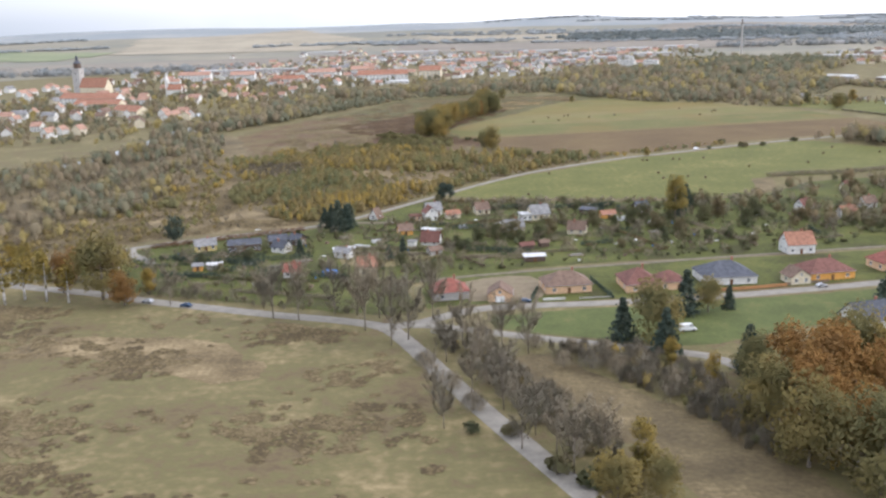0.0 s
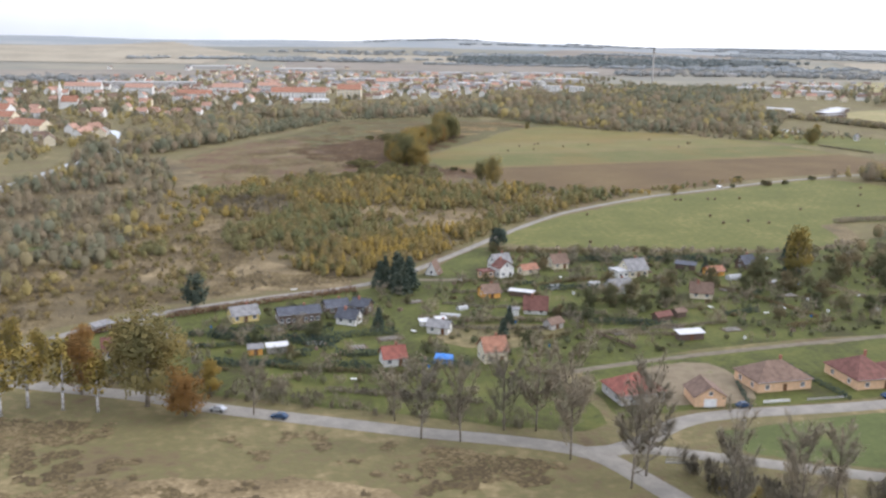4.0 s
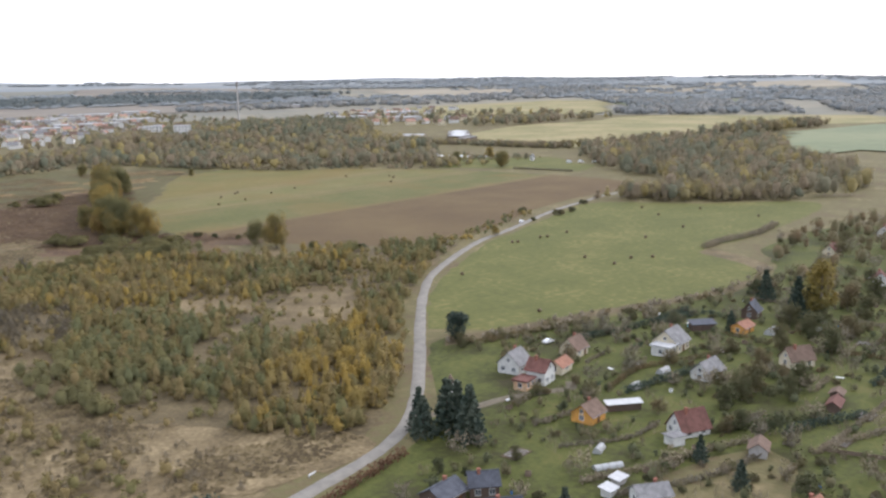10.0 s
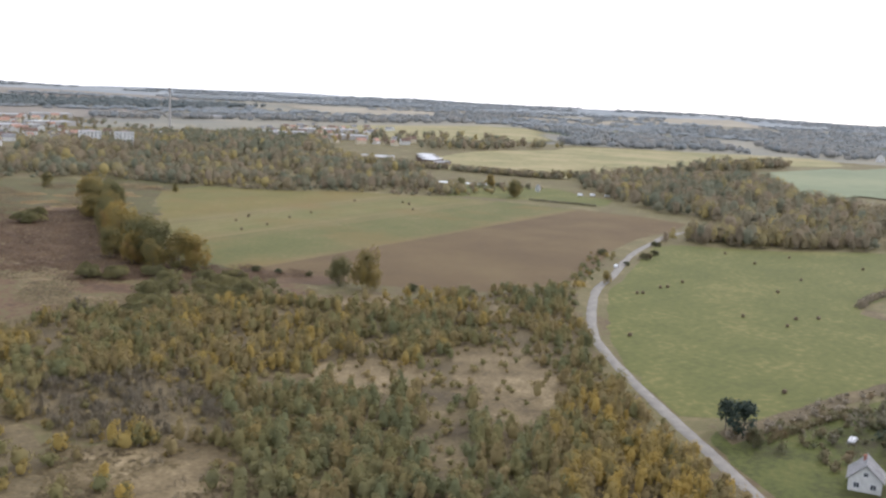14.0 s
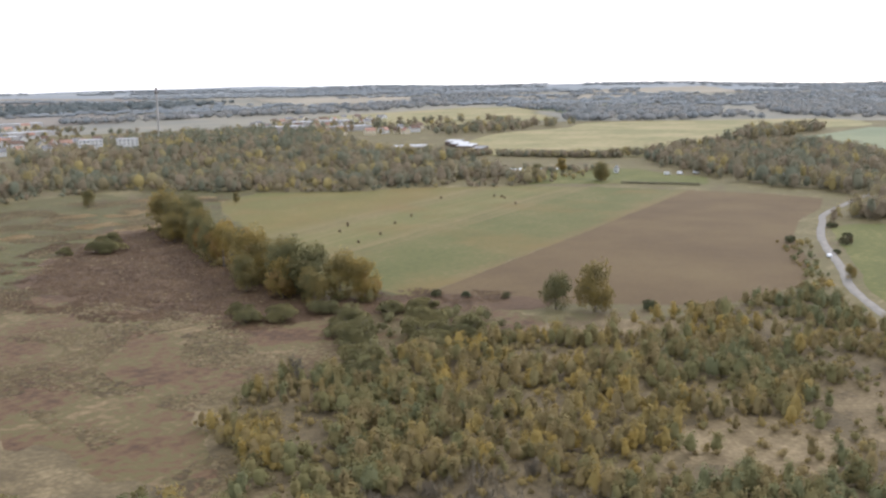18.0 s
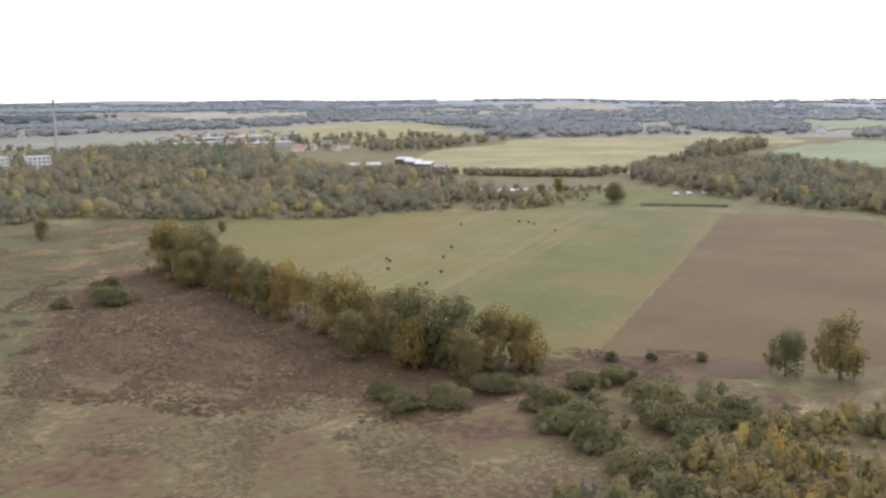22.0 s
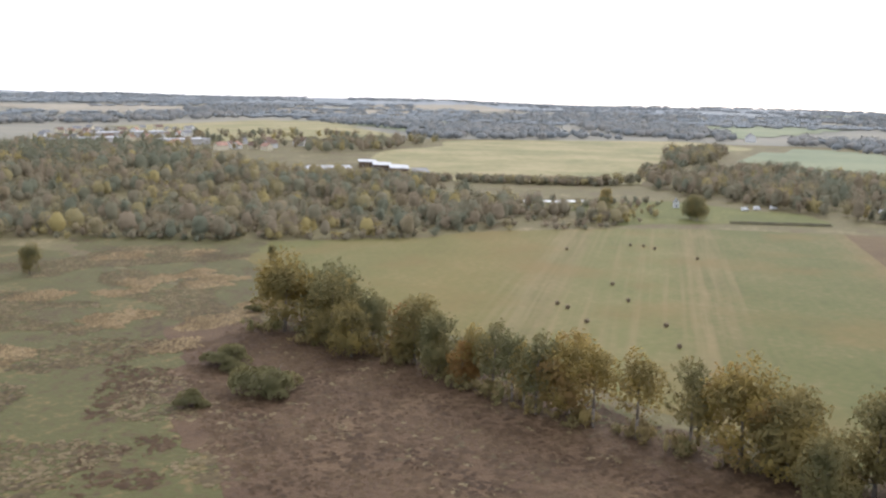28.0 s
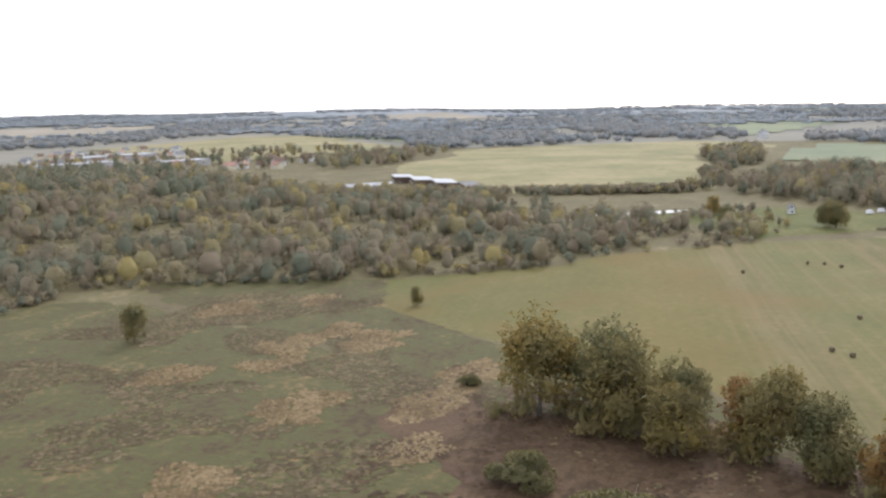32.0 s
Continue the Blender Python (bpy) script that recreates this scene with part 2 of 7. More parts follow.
L_OAK = leaf_material("autumn_oak_leaves", [(0.18, (0.195, 0.185, 0.085)), (0.38, (0.245, 0.208, 0.086)), (0.54, (0.285, 0.226, 0.086)), (0.72, (0.36, 0.268, 0.08)), (0.88, (0.345, 0.225, 0.09))], 0.12, 0.58, 0.2, 1.0, 0.45)
L_GARDEN = leaf_material("olive_garden_leaves", [(0.22, (0.085, 0.095, 0.048)), (0.42, (0.125, 0.125, 0.06)), (0.60, (0.16, 0.138, 0.07)), (0.80, (0.20, 0.145, 0.078))], 0.12, 0.5, 0.2, 1.0, 0.3)
L_GREY = leaf_material("thin_twig_crown", [(0.25, (0.185, 0.165, 0.12)), (0.5, (0.24, 0.205, 0.145)), (0.75, (0.295, 0.245, 0.165))], 0.15)
L_YELLOW = leaf_material("yellow_autumn_leaves", [(0.25, (0.204, 0.167, 0.053)), (0.5, (0.311, 0.231, 0.059)), (0.75, (0.365, 0.237, 0.059))], 0.2, 0.3)
L_ORANGE = leaf_material("orange_autumn_leaves", [(0.25, (0.2, 0.128, 0.052)), (0.5, (0.305, 0.168, 0.056)), (0.75, (0.36, 0.218, 0.07))], 0.2, 0.3, thin=0.4)
L_WILLOW = leaf_material("grey_green_willow_leaves", [(0.25, (0.158, 0.148, 0.07)), (0.5, (0.205, 0.186, 0.082)), (0.75, (0.262, 0.228, 0.1))], 0.2, 0.3, thin=0.42)
L_CONIFER = leaf_material("dark_conifer_needles", [(0.25, (0.046, 0.067, 0.052)), (0.5, (0.069, 0.092, 0.069)), (0.75, (0.098, 0.115, 0.081))], 0.3, 0.3)
L_THICKET = tint_material("young_birch_thicket_leaves", [(0.05, (0.172, 0.176, 0.085)), (0.22, (0.206, 0.19, 0.08)), (0.42, (0.236, 0.194, 0.082)), (0.6, (0.268, 0.206, 0.096)), (0.76, (0.305, 0.232, 0.08)), (0.95, (0.405, 0.286, 0.076))], 0.24)
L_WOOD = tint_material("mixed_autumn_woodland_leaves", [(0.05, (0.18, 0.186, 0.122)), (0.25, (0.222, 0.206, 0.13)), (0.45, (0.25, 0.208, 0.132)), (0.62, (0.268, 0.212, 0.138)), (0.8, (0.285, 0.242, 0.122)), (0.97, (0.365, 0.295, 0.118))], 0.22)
# far forests: distance haze is painted in as pale blue-grey base colours
L_FARPINE = tint_material("haze_tinted_distant_conifers", [(0.1, (0.14, 0.165, 0.16)), (0.9, (0.19, 0.205, 0.19))], 0.1, 0.02)
L_FARWOOD = tint_material("haze_tinted_hill_forest", [(0.1, (0.285, 0.315, 0.322)), (0.5, (0.312, 0.332, 0.328)), (0.9, (0.338, 0.345, 0.325))], 0.1, 0.01)
L_MIDWOOD = tint_material("haze_tinted_distant_woodland", [(0.05, (0.25, 0.27, 0.266)), (0.5, (0.278, 0.284, 0.268)), (0.95, (0.315, 0.302, 0.268))], 0.15, 0.05)

# ---- mesh helpers ----
PLAN = 1.3  # metres for one unit of the site plan, in which all places below are given


def site(x, y, turn=0.0, z=0.0):
    return pose(x * PLAN, y * PLAN, z, 0, 0, turn)



def crown_mesh(me, pts, faces, mat, normals):
    """Leaf cards that all face outwards and share the round shading of their crown."""
    turned = []
    for f in faces:
        p, q, r = (Vector(pts[i]) for i in f[:3])
        turned.append(f if (q - p).cross(r - p).dot(normals[f[0]]) >= 0 else f[::-1])
    me.from_pydata(pts, [], turned)
    me.materials.append(mat)
    me.polygons.foreach_set("use_smooth", [True] * len(me.polygons))
    me.update()
    me.normals_split_custom_set_from_vertices([tuple(n.normalized()) for n in normals])
    return me


class Shape:
    """Collects points and faces for one mesh."""

    def __init__(self):
        self.v, self.f = [], []

    def add(self, pts, faces):
        k = len(self.v)
        self.v.extend(pts)
        self.f.extend(tuple(i + k for i in q) for q in faces)
        return self

    def box(self, x0, y0, z0, x1, y1, z1):
        p = [(x, y, z) for z in (z0, z1) for x, y in ((x0, y0), (x1, y0), (x1, y1), (x0, y1))]
        return self.add(p, [(3, 2, 1, 0), (4, 5, 6, 7), (0, 1, 5, 4), (1, 2, 6, 5), (2, 3, 7, 6), (3, 0, 4, 7)])

    def tube(self, a, b, ra, rb, n=6):
        a, b = Vector(a), Vector(b)
        q = (b - a).to_track_quat("Z", "Y")
        ring = [Vector((math.cos(6.2832 * i / n), math.sin(6.2832 * i / n), 0)) for i in range(n)]
        p = [tuple(a + q @ (r * ra)) for r in ring] + [tuple(b + q @ (r * rb)) for r in ring]
        return self.add(p, [(i, (i + 1) % n, n + (i + 1) % n, n + i) for i in range(n)] + [tuple(range(n, 2 * n)), tuple(range(n - 1, -1, -1))])

    def mesh(self, name, mat, smooth=False, round_at=None):
        me = bpy.data.meshes.new(name)
        if round_at is not None:
            return crown_mesh(me, self.v, self.f, mat, [(Vector(p) - Vector(round_at)).normalized() + Vector((0, 0, 0.6)) for p in self.v])
        me.from_pydata(self.v, [], self.f)
        me.materials.append(mat)
        if smooth:
            me.polygons.foreach_set("use_smooth", [True] * len(me.polygons))
        me.update()
        return me


def part(name, data, parent, label="", at=None):
    ob = new(name, data)
    ob.parent = parent
    if at is not None:
        ob.matrix_basis = at
    if label:
        tagged(ob, label)
    return ob


def thing(name, m, label, category, group="", kind=""):
    ob = new(name)
    ob.empty_display_size = 0.5
    ob.matrix_basis = m
    return tagged(ob, label, category, group, kind)


def setting(name, data, label, category):
    return tagged(new(name, data), label, category, kind="structure")


def smooth_line(pts, step=4.0):
    """A Catmull-Rom line through the points."""
    p = [Vector(q).to_2d() for q in pts]
    p = [2 * p[0] - p[1]] + p + [2 * p[-1] - p[-2]]
    out = []
    for i in range(1, len(p) - 2):
        a, b, c, d = p[i - 1:i + 3]
        n = max(1, int((c - b).length / step))
        for k in range(n):
            t = k / n
            out.append(0.5 * ((2 * b) + (c - a) * t + (2 * a - 5 * b + 4 * c - d) * t * t + (3 * b - a - 3 * c + d) * t ** 3))
    out.append(p[-2])
    return out


def strip(name, pts, width, z, mat, label, category, wobble=0.0):
    line = smooth_line(pts)
    s = Shape()
    rows = []
    for i, q in enumerate(line):
        d = (line[min(i + 1, len(line) - 1)] - line[max(i - 1, 0)]).normalized()
        nrm = Vector((-d.y, d.x))
        w = width / 2 + wobble * (noise.noise((q.x * 0.15, q.y * 0.15, 3)))
        rows.append([(*((q + nrm * k * w) * PLAN), zz) for k, zz in ((-1.12, 0.0), (-1, z), (0, z + 0.05), (1, z), (1.12, 0.0))])
    s.v = [p for r in rows for p in r]
    s.f = [(5 * i + k, 5 * i + k + 5, 5 * i + k + 6, 5 * i + k + 1) for i in range(len(rows) - 1) for k in range(4)]
    return setting(name, s.mesh(name, mat, True), label, category)


def rough_edge(x, y, seed):
    return noise.noise((x * 0.2, y * 0.2, seed)) + 0.2 * noise.noise((x * 0.5, y * 0.5, seed + 5))


def patch(name, pts, z, mat, label, category="field", ragged=1.5, soften=True):
    """A flat sheet of ground with a slightly ragged edge."""
    line = smooth_line(list(pts) + [pts[0]], 2.5 if ragged > 2.5 else 5.0)[:-1] if soften else [Vector(p).to_2d().lerp(Vector(q).to_2d(), k / 24) for p, q in zip(pts, list(pts[1:]) + [pts[0]]) for k in range(24)]
    v = [((q.x + ragged * rough_edge(q.x, q.y, 1)) * PLAN, (q.y + ragged * rough_edge(q.x, q.y, 17)) * PLAN, z) for q in line]
    bm = bmesh.new()
    vs = [bm.verts.new(p) for p in v]
    es = [bm.edges.new((vs[i], vs[(i + 1) % len(vs)])) for i in range(len(vs))]
    bmesh.ops.triangle_fill(bm, use_beauty=True, use_dissolve=False, edges=es, normal=(0, 0, 1))
    me = bpy.data.meshes.new(name)
    bm.to_mesh(me)
    bm.free()
    me.materials.append(mat)
    return setting(name, me, label, category)


def inside(x, y, poly):
    hit, j = False, len(poly) - 1
    for i in range(len(poly)):
        xi, yi = poly[i]
        xj, yj = poly[j]
        if (yi > y) != (yj > y) and x < (xj - xi) * (y - yi) / (yj - yi) + xi:
            hit = not hit
        j = i
    return hit


def scatter(poly, count, rng, gap=0.0, keep=None):
    xs, ys = [p[0] for p in poly], [p[1] for p in poly]
    got, tries = [], 0
    while len(got) < count and tries < count * 30:
        tries += 1
        x, y = rng.uniform(min(xs), max(xs)), rng.uniform(min(ys), max(ys))
        if not inside(x, y, poly) or (keep and not keep(x, y)):
            continue
        if gap and any((x - a) ** 2 + (y - b) ** 2 < gap * gap for a, b in got):
            continue
        got.append((x, y))
    return got


# ---- ground ----


def land_height(x, y):
    """Flat river land that rises to low hills far off; in metres, from places on the plan."""
    r = math.hypot(x - 50, y - 600)
    t = min(1.0, max(0.0, (r - 1350) / 1750))
    t = t * t * (3 - 2 * t)
    north = max(0.0, (y - 600) / max(1.0, r))
    return PLAN * t * (12 + 30 * north * north + 16 * noise.noise((x / 800, y / 800, 0)) + 8 * noise.noise((x / 350, y / 350, 5)))


g = Shape()
RADII = [0, 200, 400, 600, 800, 1000, 1200] + [1300 + 75 * k for k in range(26)] + [3240]
SPOKES = 240
g.v = [(50 * PLAN, 600 * PLAN, 0)]
for r in RADII[1:]:
    for k in range(SPOKES):
        ang = 2 * math.pi * k / SPOKES
        x, y = 50 + r * math.cos(ang), 600 + r * math.sin(ang)
        g.v.append((x * PLAN, y * PLAN, land_height(x, y)))
g.f = [(0, 1 + k, 1 + (k + 1) % SPOKES) for k in range(SPOKES)]
for i in range(len(RADII) - 2):
    for k in range(SPOKES):
        p, q = 1 + i * SPOKES + k, 1 + i * SPOKES + (k + 1) % SPOKES
        g.f.append((p, p + SPOKES, q + SPOKES, q))
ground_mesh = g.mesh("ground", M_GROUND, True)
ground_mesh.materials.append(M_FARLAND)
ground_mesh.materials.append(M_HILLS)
# rings farther out take the two colours with haze painted in
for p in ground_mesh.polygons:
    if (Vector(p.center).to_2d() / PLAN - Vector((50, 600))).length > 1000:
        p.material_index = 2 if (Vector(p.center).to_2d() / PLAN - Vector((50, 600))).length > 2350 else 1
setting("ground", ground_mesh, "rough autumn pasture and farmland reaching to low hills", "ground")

patch("marsh", [(60, 800), (95, 905), (60, 925), (-20, 890), (-60, 800), (-100, 720), (-130, 640), (-104, 500), (-85, 550), (-57, 562), (-18, 552), (12, 545), (20, 596), (5, 645), (32, 695), (62, 740), (92, 798), (146, 846), (118, 912)], 0.04, M_MARSH, "mottled wet marsh grass with straw tufts", "marsh", 4)
patch("russet_fallow", [(-132, 640), (-108, 560), (-104, 500), (-85, 550), (-57, 562), (-18, 552), (12, 545), (18, 572), (-4, 592), (-22, 605), (-45, 650), (-54, 705), (-66, 745), (-100, 722)], 0.07, M_RUSSET, "russet fallow land with straw tufts", "field", 5)
patch("sedge", [(50, 785), (42, 770), (34, 735), (24, 700), (10, 672), (2, 645), (2, 612), (20, 596), (36, 566), (26, 560), (2, 583), (-22, 600), (-42, 640), (-52, 698), (-30, 733), (-12, 757), (8, 768), (30, 790)], 0.10, M_REED, "dark russet sedge meadow beside a tree row", "marsh", 4)
patch("straw_heath", [(-150, 350), (-119, 366), (-75, 350), (-50, 358), (-84, 398), (-84, 440), (-100, 470), (-112, 430), (-140, 400)], 0.095, M_HEATH, "bleached straw grass and brambles", "field", 4)
patch("thicket_floor", [(-104, 496), (-85, 556), (-57, 564), (-18, 553), (10, 543), (32, 531), (60, 519), (92, 509), (51, 474), (27, 452), (-2, 421), (-19, 393), (-38, 369), (-58, 359), (-86, 398), (-84, 440), (-96, 470)], 0.08, M_FLOOR, "straw and bramble floor between young trees", "field", 4.5)
patch("scrub_land", [(-260, 286), (-160, 296), (-126, 318), (-100, 338), (-76, 349), (-104, 362), (-116, 400), (-104, 470), (-100, 520), (-110, 600), (-140, 650), (-172, 640), (-186, 580), (-215, 520), (-262, 470)], 0.055, M_FLOOR, "rough bramble and grass land among shrubs", "field", 4)
patch("wet_lawn", [(-160, 412), (-148, 420), (-136, 424), (-142, 414), (-156, 408)], 0.09, M_VERGE, "small green clearing among shrubs", "grass", 2)
GLADES = [[(-44, 477), (-31, 488), (-14, 477), (-22, 460), (-38, 461)], [(4, 478), (18, 470), (-1, 436), (-23, 421), (-34, 429), (-14, 460)], [(-1, 545), (14, 549), (38, 524), (30, 518), (7, 534)], [(-97, 467), (-80, 456), (-81, 437), (-92, 420), (-108, 436)]]
for glade in GLADES:
    patch("glade", glade, 0.11 + 0.012 * GLADES.index(glade), M_HEATH, "clearing of bleached straw grass in a thicket", "field", 4)
patch("near_pasture_straw", [(-100, 232), (-60, 226), (-40, 205), (-50, 196), (-80, 214), (-105, 218)], 0.05, M_HEATH, "patch of bleached straw grass", "field", 3)
patch("mown_meadow", [(5, 412), (28, 441), (54, 465), (98, 497), (130, 512), (178, 536), (214, 547), (243, 512), (287, 478), (268, 458), (185, 436), (150, 433), (139, 402), (101, 387), (49, 393), (21, 396)], 0.06, M_MEADOW, "mown green meadow with round bales", "field")
patch("ploughed_field", [(17, 596), (127, 618.5), (286, 653.5), (294, 614), (290, 584), (255, 572), (216, 566), (174, 551), (120, 522), (92, 516), (58, 524), (32, 562)], 0.06, M_PLOUGH, "brown tilled field", "field", 0.6, False)


def striped_field():
    """Drilled green, pale mown swaths and olive grass side by side along one line."""
    m = material("swath_field", [(0.3, (0.073, 0.078, 0.025)), (0.44, (0.107, 0.118, 0.033)), (0.55, (0.141, 0.127, 0.045)), (0.66, (0.194, 0.152, 0.066)), (0.78, (0.272, 0.202, 0.098))], 0.03, fine=0.35, bump=0.06, bump_scale=1.2, detail=9, grain=0.8)
    n, l = m.node_tree.nodes, m.node_tree.links
    b = n["Principled BSDF"]
    base = b.inputs["Base Color"].links[0].from_socket
    tc = n.new("ShaderNodeTexCoord")
    mp = n.new("ShaderNodeMapping")
    mp.vector_type = "POINT"
    mp.inputs["Rotation"].default_value = (0, 0, radians(-12.3))
    l.new(tc.outputs["Object"], mp.inputs["Vector"])
    wob = n.new("ShaderNodeTexNoise")
    wob.inputs["Scale"].default_value = 0.03
    l.new(mp.outputs["Vector"], wob.inputs["Vector"])
    sx = n.new("ShaderNodeSeparateXYZ")
    l.new(mp.outputs["Vector"], sx.inputs[0])
    add = n.new("ShaderNodeMath")
    add.operation = "MULTIPLY_ADD"
    add.inputs[1].default_value = 6.0
    l.new(wob.outputs["Fac"], add.inputs[0])
    l.new(sx.outputs["Y"], add.inputs[2])
    streak_map = n.new("ShaderNodeMapping")
    streak_map.inputs["Scale"].default_value = (0.012, 0.45, 1)
    l.new(mp.outputs["Vector"], streak_map.inputs["Vector"])
    streak = n.new("ShaderNodeTexNoise")
    streak.inputs["Scale"].default_value, streak.inputs["Detail"].default_value = 1.0, 4
    l.new(streak_map.outputs["Vector"], streak.inputs["Vector"])
    shift = n.new("ShaderNodeMath")
    shift.operation = "MULTIPLY_ADD"
    shift.inputs[1].default_value = 16.0
    l.new(streak.outputs["Fac"], shift.inputs[0])
    l.new(add.outputs[0], shift.inputs[2])
    rng = n.new("ShaderNodeMapRange")
    rng.inputs["From Min"].default_value, rng.inputs["From Max"].default_value = 579 * PLAN + 11, 783 * PLAN + 11
    l.new(shift.outputs[0], rng.inputs["Value"])
    ramp = n.new("ShaderNodeValToRGB")
    e = ramp.color_ramp.elements
    bands = [(0.0, (0.153, 0.106, 0.044)), (0.03, (0.112, 0.101, 0.034)), (0.12, (0.098, 0.097, 0.030)), (0.24, (0.106, 0.101, 0.031)), (0.27, (0.150, 0.117, 0.047)), (0.285, (0.112, 0.101, 0.033)), (0.3, (0.180, 0.131, 0.057)), (0.32, (0.128, 0.112, 0.038)), (0.36, (0.140, 0.128, 0.042)), (0.43, (0.134, 0.124, 0.040)), (0.48, (0.142, 0.124, 0.042)), (0.5, (0.172, 0.128, 0.055)), (0.515, (0.132, 0.108, 0.038)), (0.535, (0.199, 0.146, 0.067)), (0.56, (0.148, 0.117, 0.035)), (0.66, (0.161, 0.120, 0.033)), (0.8, (0.138, 0.115, 0.033)), (1.0, (0.116, 0.106, 0.030))]
    while len(e) < len(bands):
        e.new(0.5)
    for k, (p, c) in enumerate(bands):
        e[k].position, e[k].color = p, (*c, 1)
    l.new(rng.outputs[0], ramp.inputs["Fac"])
    mix = n.new("ShaderNodeMix")
    mix.data_type = "RGBA"
    mix.inputs["Factor"].default_value = 0.34
    l.new(ramp.outputs["Color"], mix.inputs["A"])
    l.new(base, mix.inputs["B"])
    # thin straw windrows and golden stains along the working direction
    row_map, rows_tex, row_ramp = n.new("ShaderNodeMapping"), n.new("ShaderNodeTexNoise"), n.new("ShaderNodeValToRGB")
    row_map.inputs["Scale"].default_value = (0.006, 0.3, 1)
    l.new(mp.outputs["Vector"], row_map.inputs["Vector"])
    rows_tex.inputs["Scale"].default_value, rows_tex.inputs["Detail"].default_value = 1.0, 6
    l.new(row_map.outputs["Vector"], rows_tex.inputs["Vector"])
    row_ramp.color_ramp.elements[0].position, row_ramp.color_ramp.elements[0].color = 0.48, (0, 0, 0, 1)
    row_ramp.color_ramp.elements[1].position, row_ramp.color_ramp.elements[1].color = 0.68, (0.55, 0.55, 0.55, 1)
    l.new(rows_tex.outputs["Fac"], row_ramp.inputs["Fac"])
    straw_mix = n.new("ShaderNodeMix")
    straw_mix.data_type = "RGBA"
    straw_mix.inputs["B"].default_value = (0.205, 0.152, 0.068, 1)
    zone, rows_in = n.new("ShaderNodeValToRGB"), n.new("ShaderNodeMath")
    ze = zone.color_ramp.elements
    ze.new(0.5)
    ze.new(0.5)
    for k, (q, v) in enumerate(((0.22, 0.12), (0.28, 1.0), (0.55, 1.0), (0.6, 0.15))):
        ze[k].position, ze[k].color = q, (v, v, v, 1)
    l.new(rng.outputs[0], zone.inputs["Fac"])
    rows_in.operation = "MULTIPLY"
    l.new(row_ramp.outputs["Color"], rows_in.inputs[0])
    l.new(zone.outputs["Color"], rows_in.inputs[1])
    l.new(rows_in.outputs[0], straw_mix.inputs["Factor"])
    l.new(mix.outputs["Result"], straw_mix.inputs["A"])
    stain, stain_ramp, stain_mix = n.new("ShaderNodeTexNoise"), n.new("ShaderNodeValToRGB"), n.new("ShaderNodeMix")
    stain.inputs["Scale"].default_value, stain.inputs["Detail"].default_value = 0.018, 5
    l.new(tc.outputs["Object"], stain.inputs["Vector"])
    stain_ramp.color_ramp.elements[0].position, stain_ramp.color_ramp.elements[0].color = 0.5, (0, 0, 0, 1)
    stain_ramp.color_ramp.elements[1].position, stain_ramp.color_ramp.elements[1].color = 0.66, (0.6, 0.6, 0.6, 1)
    l.new(stain.outputs["Fac"], stain_ramp.inputs["Fac"])
    stain_mix.data_type = "RGBA"
    stain_mix.inputs["B"].default_value = (0.165, 0.112, 0.036, 1)
    l.new(stain_ramp.outputs["Color"], stain_mix.inputs["Factor"])
    l.new(straw_mix.outputs["Result"], stain_mix.inputs["A"])
    l.new(stain_mix.outputs["Result"], b.inputs["Base Color"])
    return m


patch("grass_field", [(17, 596), (127, 618.5), (287, 653.5), (273, 702), (252, 744), (212, 788), (186, 800), (148, 844), (112, 828), (90, 795), (62, 738), (34, 692), (8, 645)], 0.055, striped_field(), "green field with pale mown swaths and olive grass", "field", 2.6, False)
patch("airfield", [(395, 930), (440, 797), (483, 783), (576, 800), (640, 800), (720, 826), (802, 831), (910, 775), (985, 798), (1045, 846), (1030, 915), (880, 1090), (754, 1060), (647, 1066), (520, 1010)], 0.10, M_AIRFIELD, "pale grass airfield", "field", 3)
patch("garden_land", [(-128, 304), (-106, 322), (-72, 339), (-46, 349), (-30, 362), (-2, 400), (22, 393), (100, 384), (140, 396), (170, 420), (240, 420), (260, 330), (150, 300), (54, 290), (20, 283), (-8, 270), (-10, 242), (-60, 259), (-95, 275)], 0.05, M_LAWN, "green garden plots with beds and orchard grass", "garden")
patch("village_green", [(13, 239), (48, 243.5), (80, 247), (120, 253), (170, 262), (170, 238), (110, 230), (72, 216), (60, 212), (34, 220), (14, 229)], 0.06, M_VERGE, "mown village green", "grass")
patch("village_plots", [(-4, 246), (8, 249), (48, 251), (116, 261), (200, 272), (230, 300), (150, 296), (54, 286), (0, 277)], 0.08, M_LAWN, "lawns of house plots along a street", "grass")
patch("river_meadow", [(262, 742), (276, 728), (296, 697), (311, 660), (348, 676), (352, 700), (372, 740), (350, 765), (325, 800), (296, 770)], 0.05, M_MEADOW, "green grass strip beside riverside trees", "field", 3)
patch("rough_plot", [(-30, 309), (-15, 312), (1, 306), (-5, 297), (-20, 292), (-32, 297)], 0.09, M_GROUND, "unmown plot of straw and moss", "grass", 2)
patch("building_plot", [(8, 252), (28, 254), (27, 276), (8, 272)], 0.11, material("bare_earth", [(0.35, (0.15, 0.12, 0.075)), (0.6, (0.20, 0.16, 0.105)), (0.75, (0.13, 0.13, 0.055))], 0.3, bump=0.05), "bare sandy building plot", "ground", 0.5)
patch("sedge_strip", [(15, 207), (24, 209), (37, 191), (54, 163), (66, 135), (80, 90), (60, 90), (42, 138), (33, 165), (17, 186)], 0.05, M_FLOOR, "strip of dry brown grass between shrubs", "field", 3)
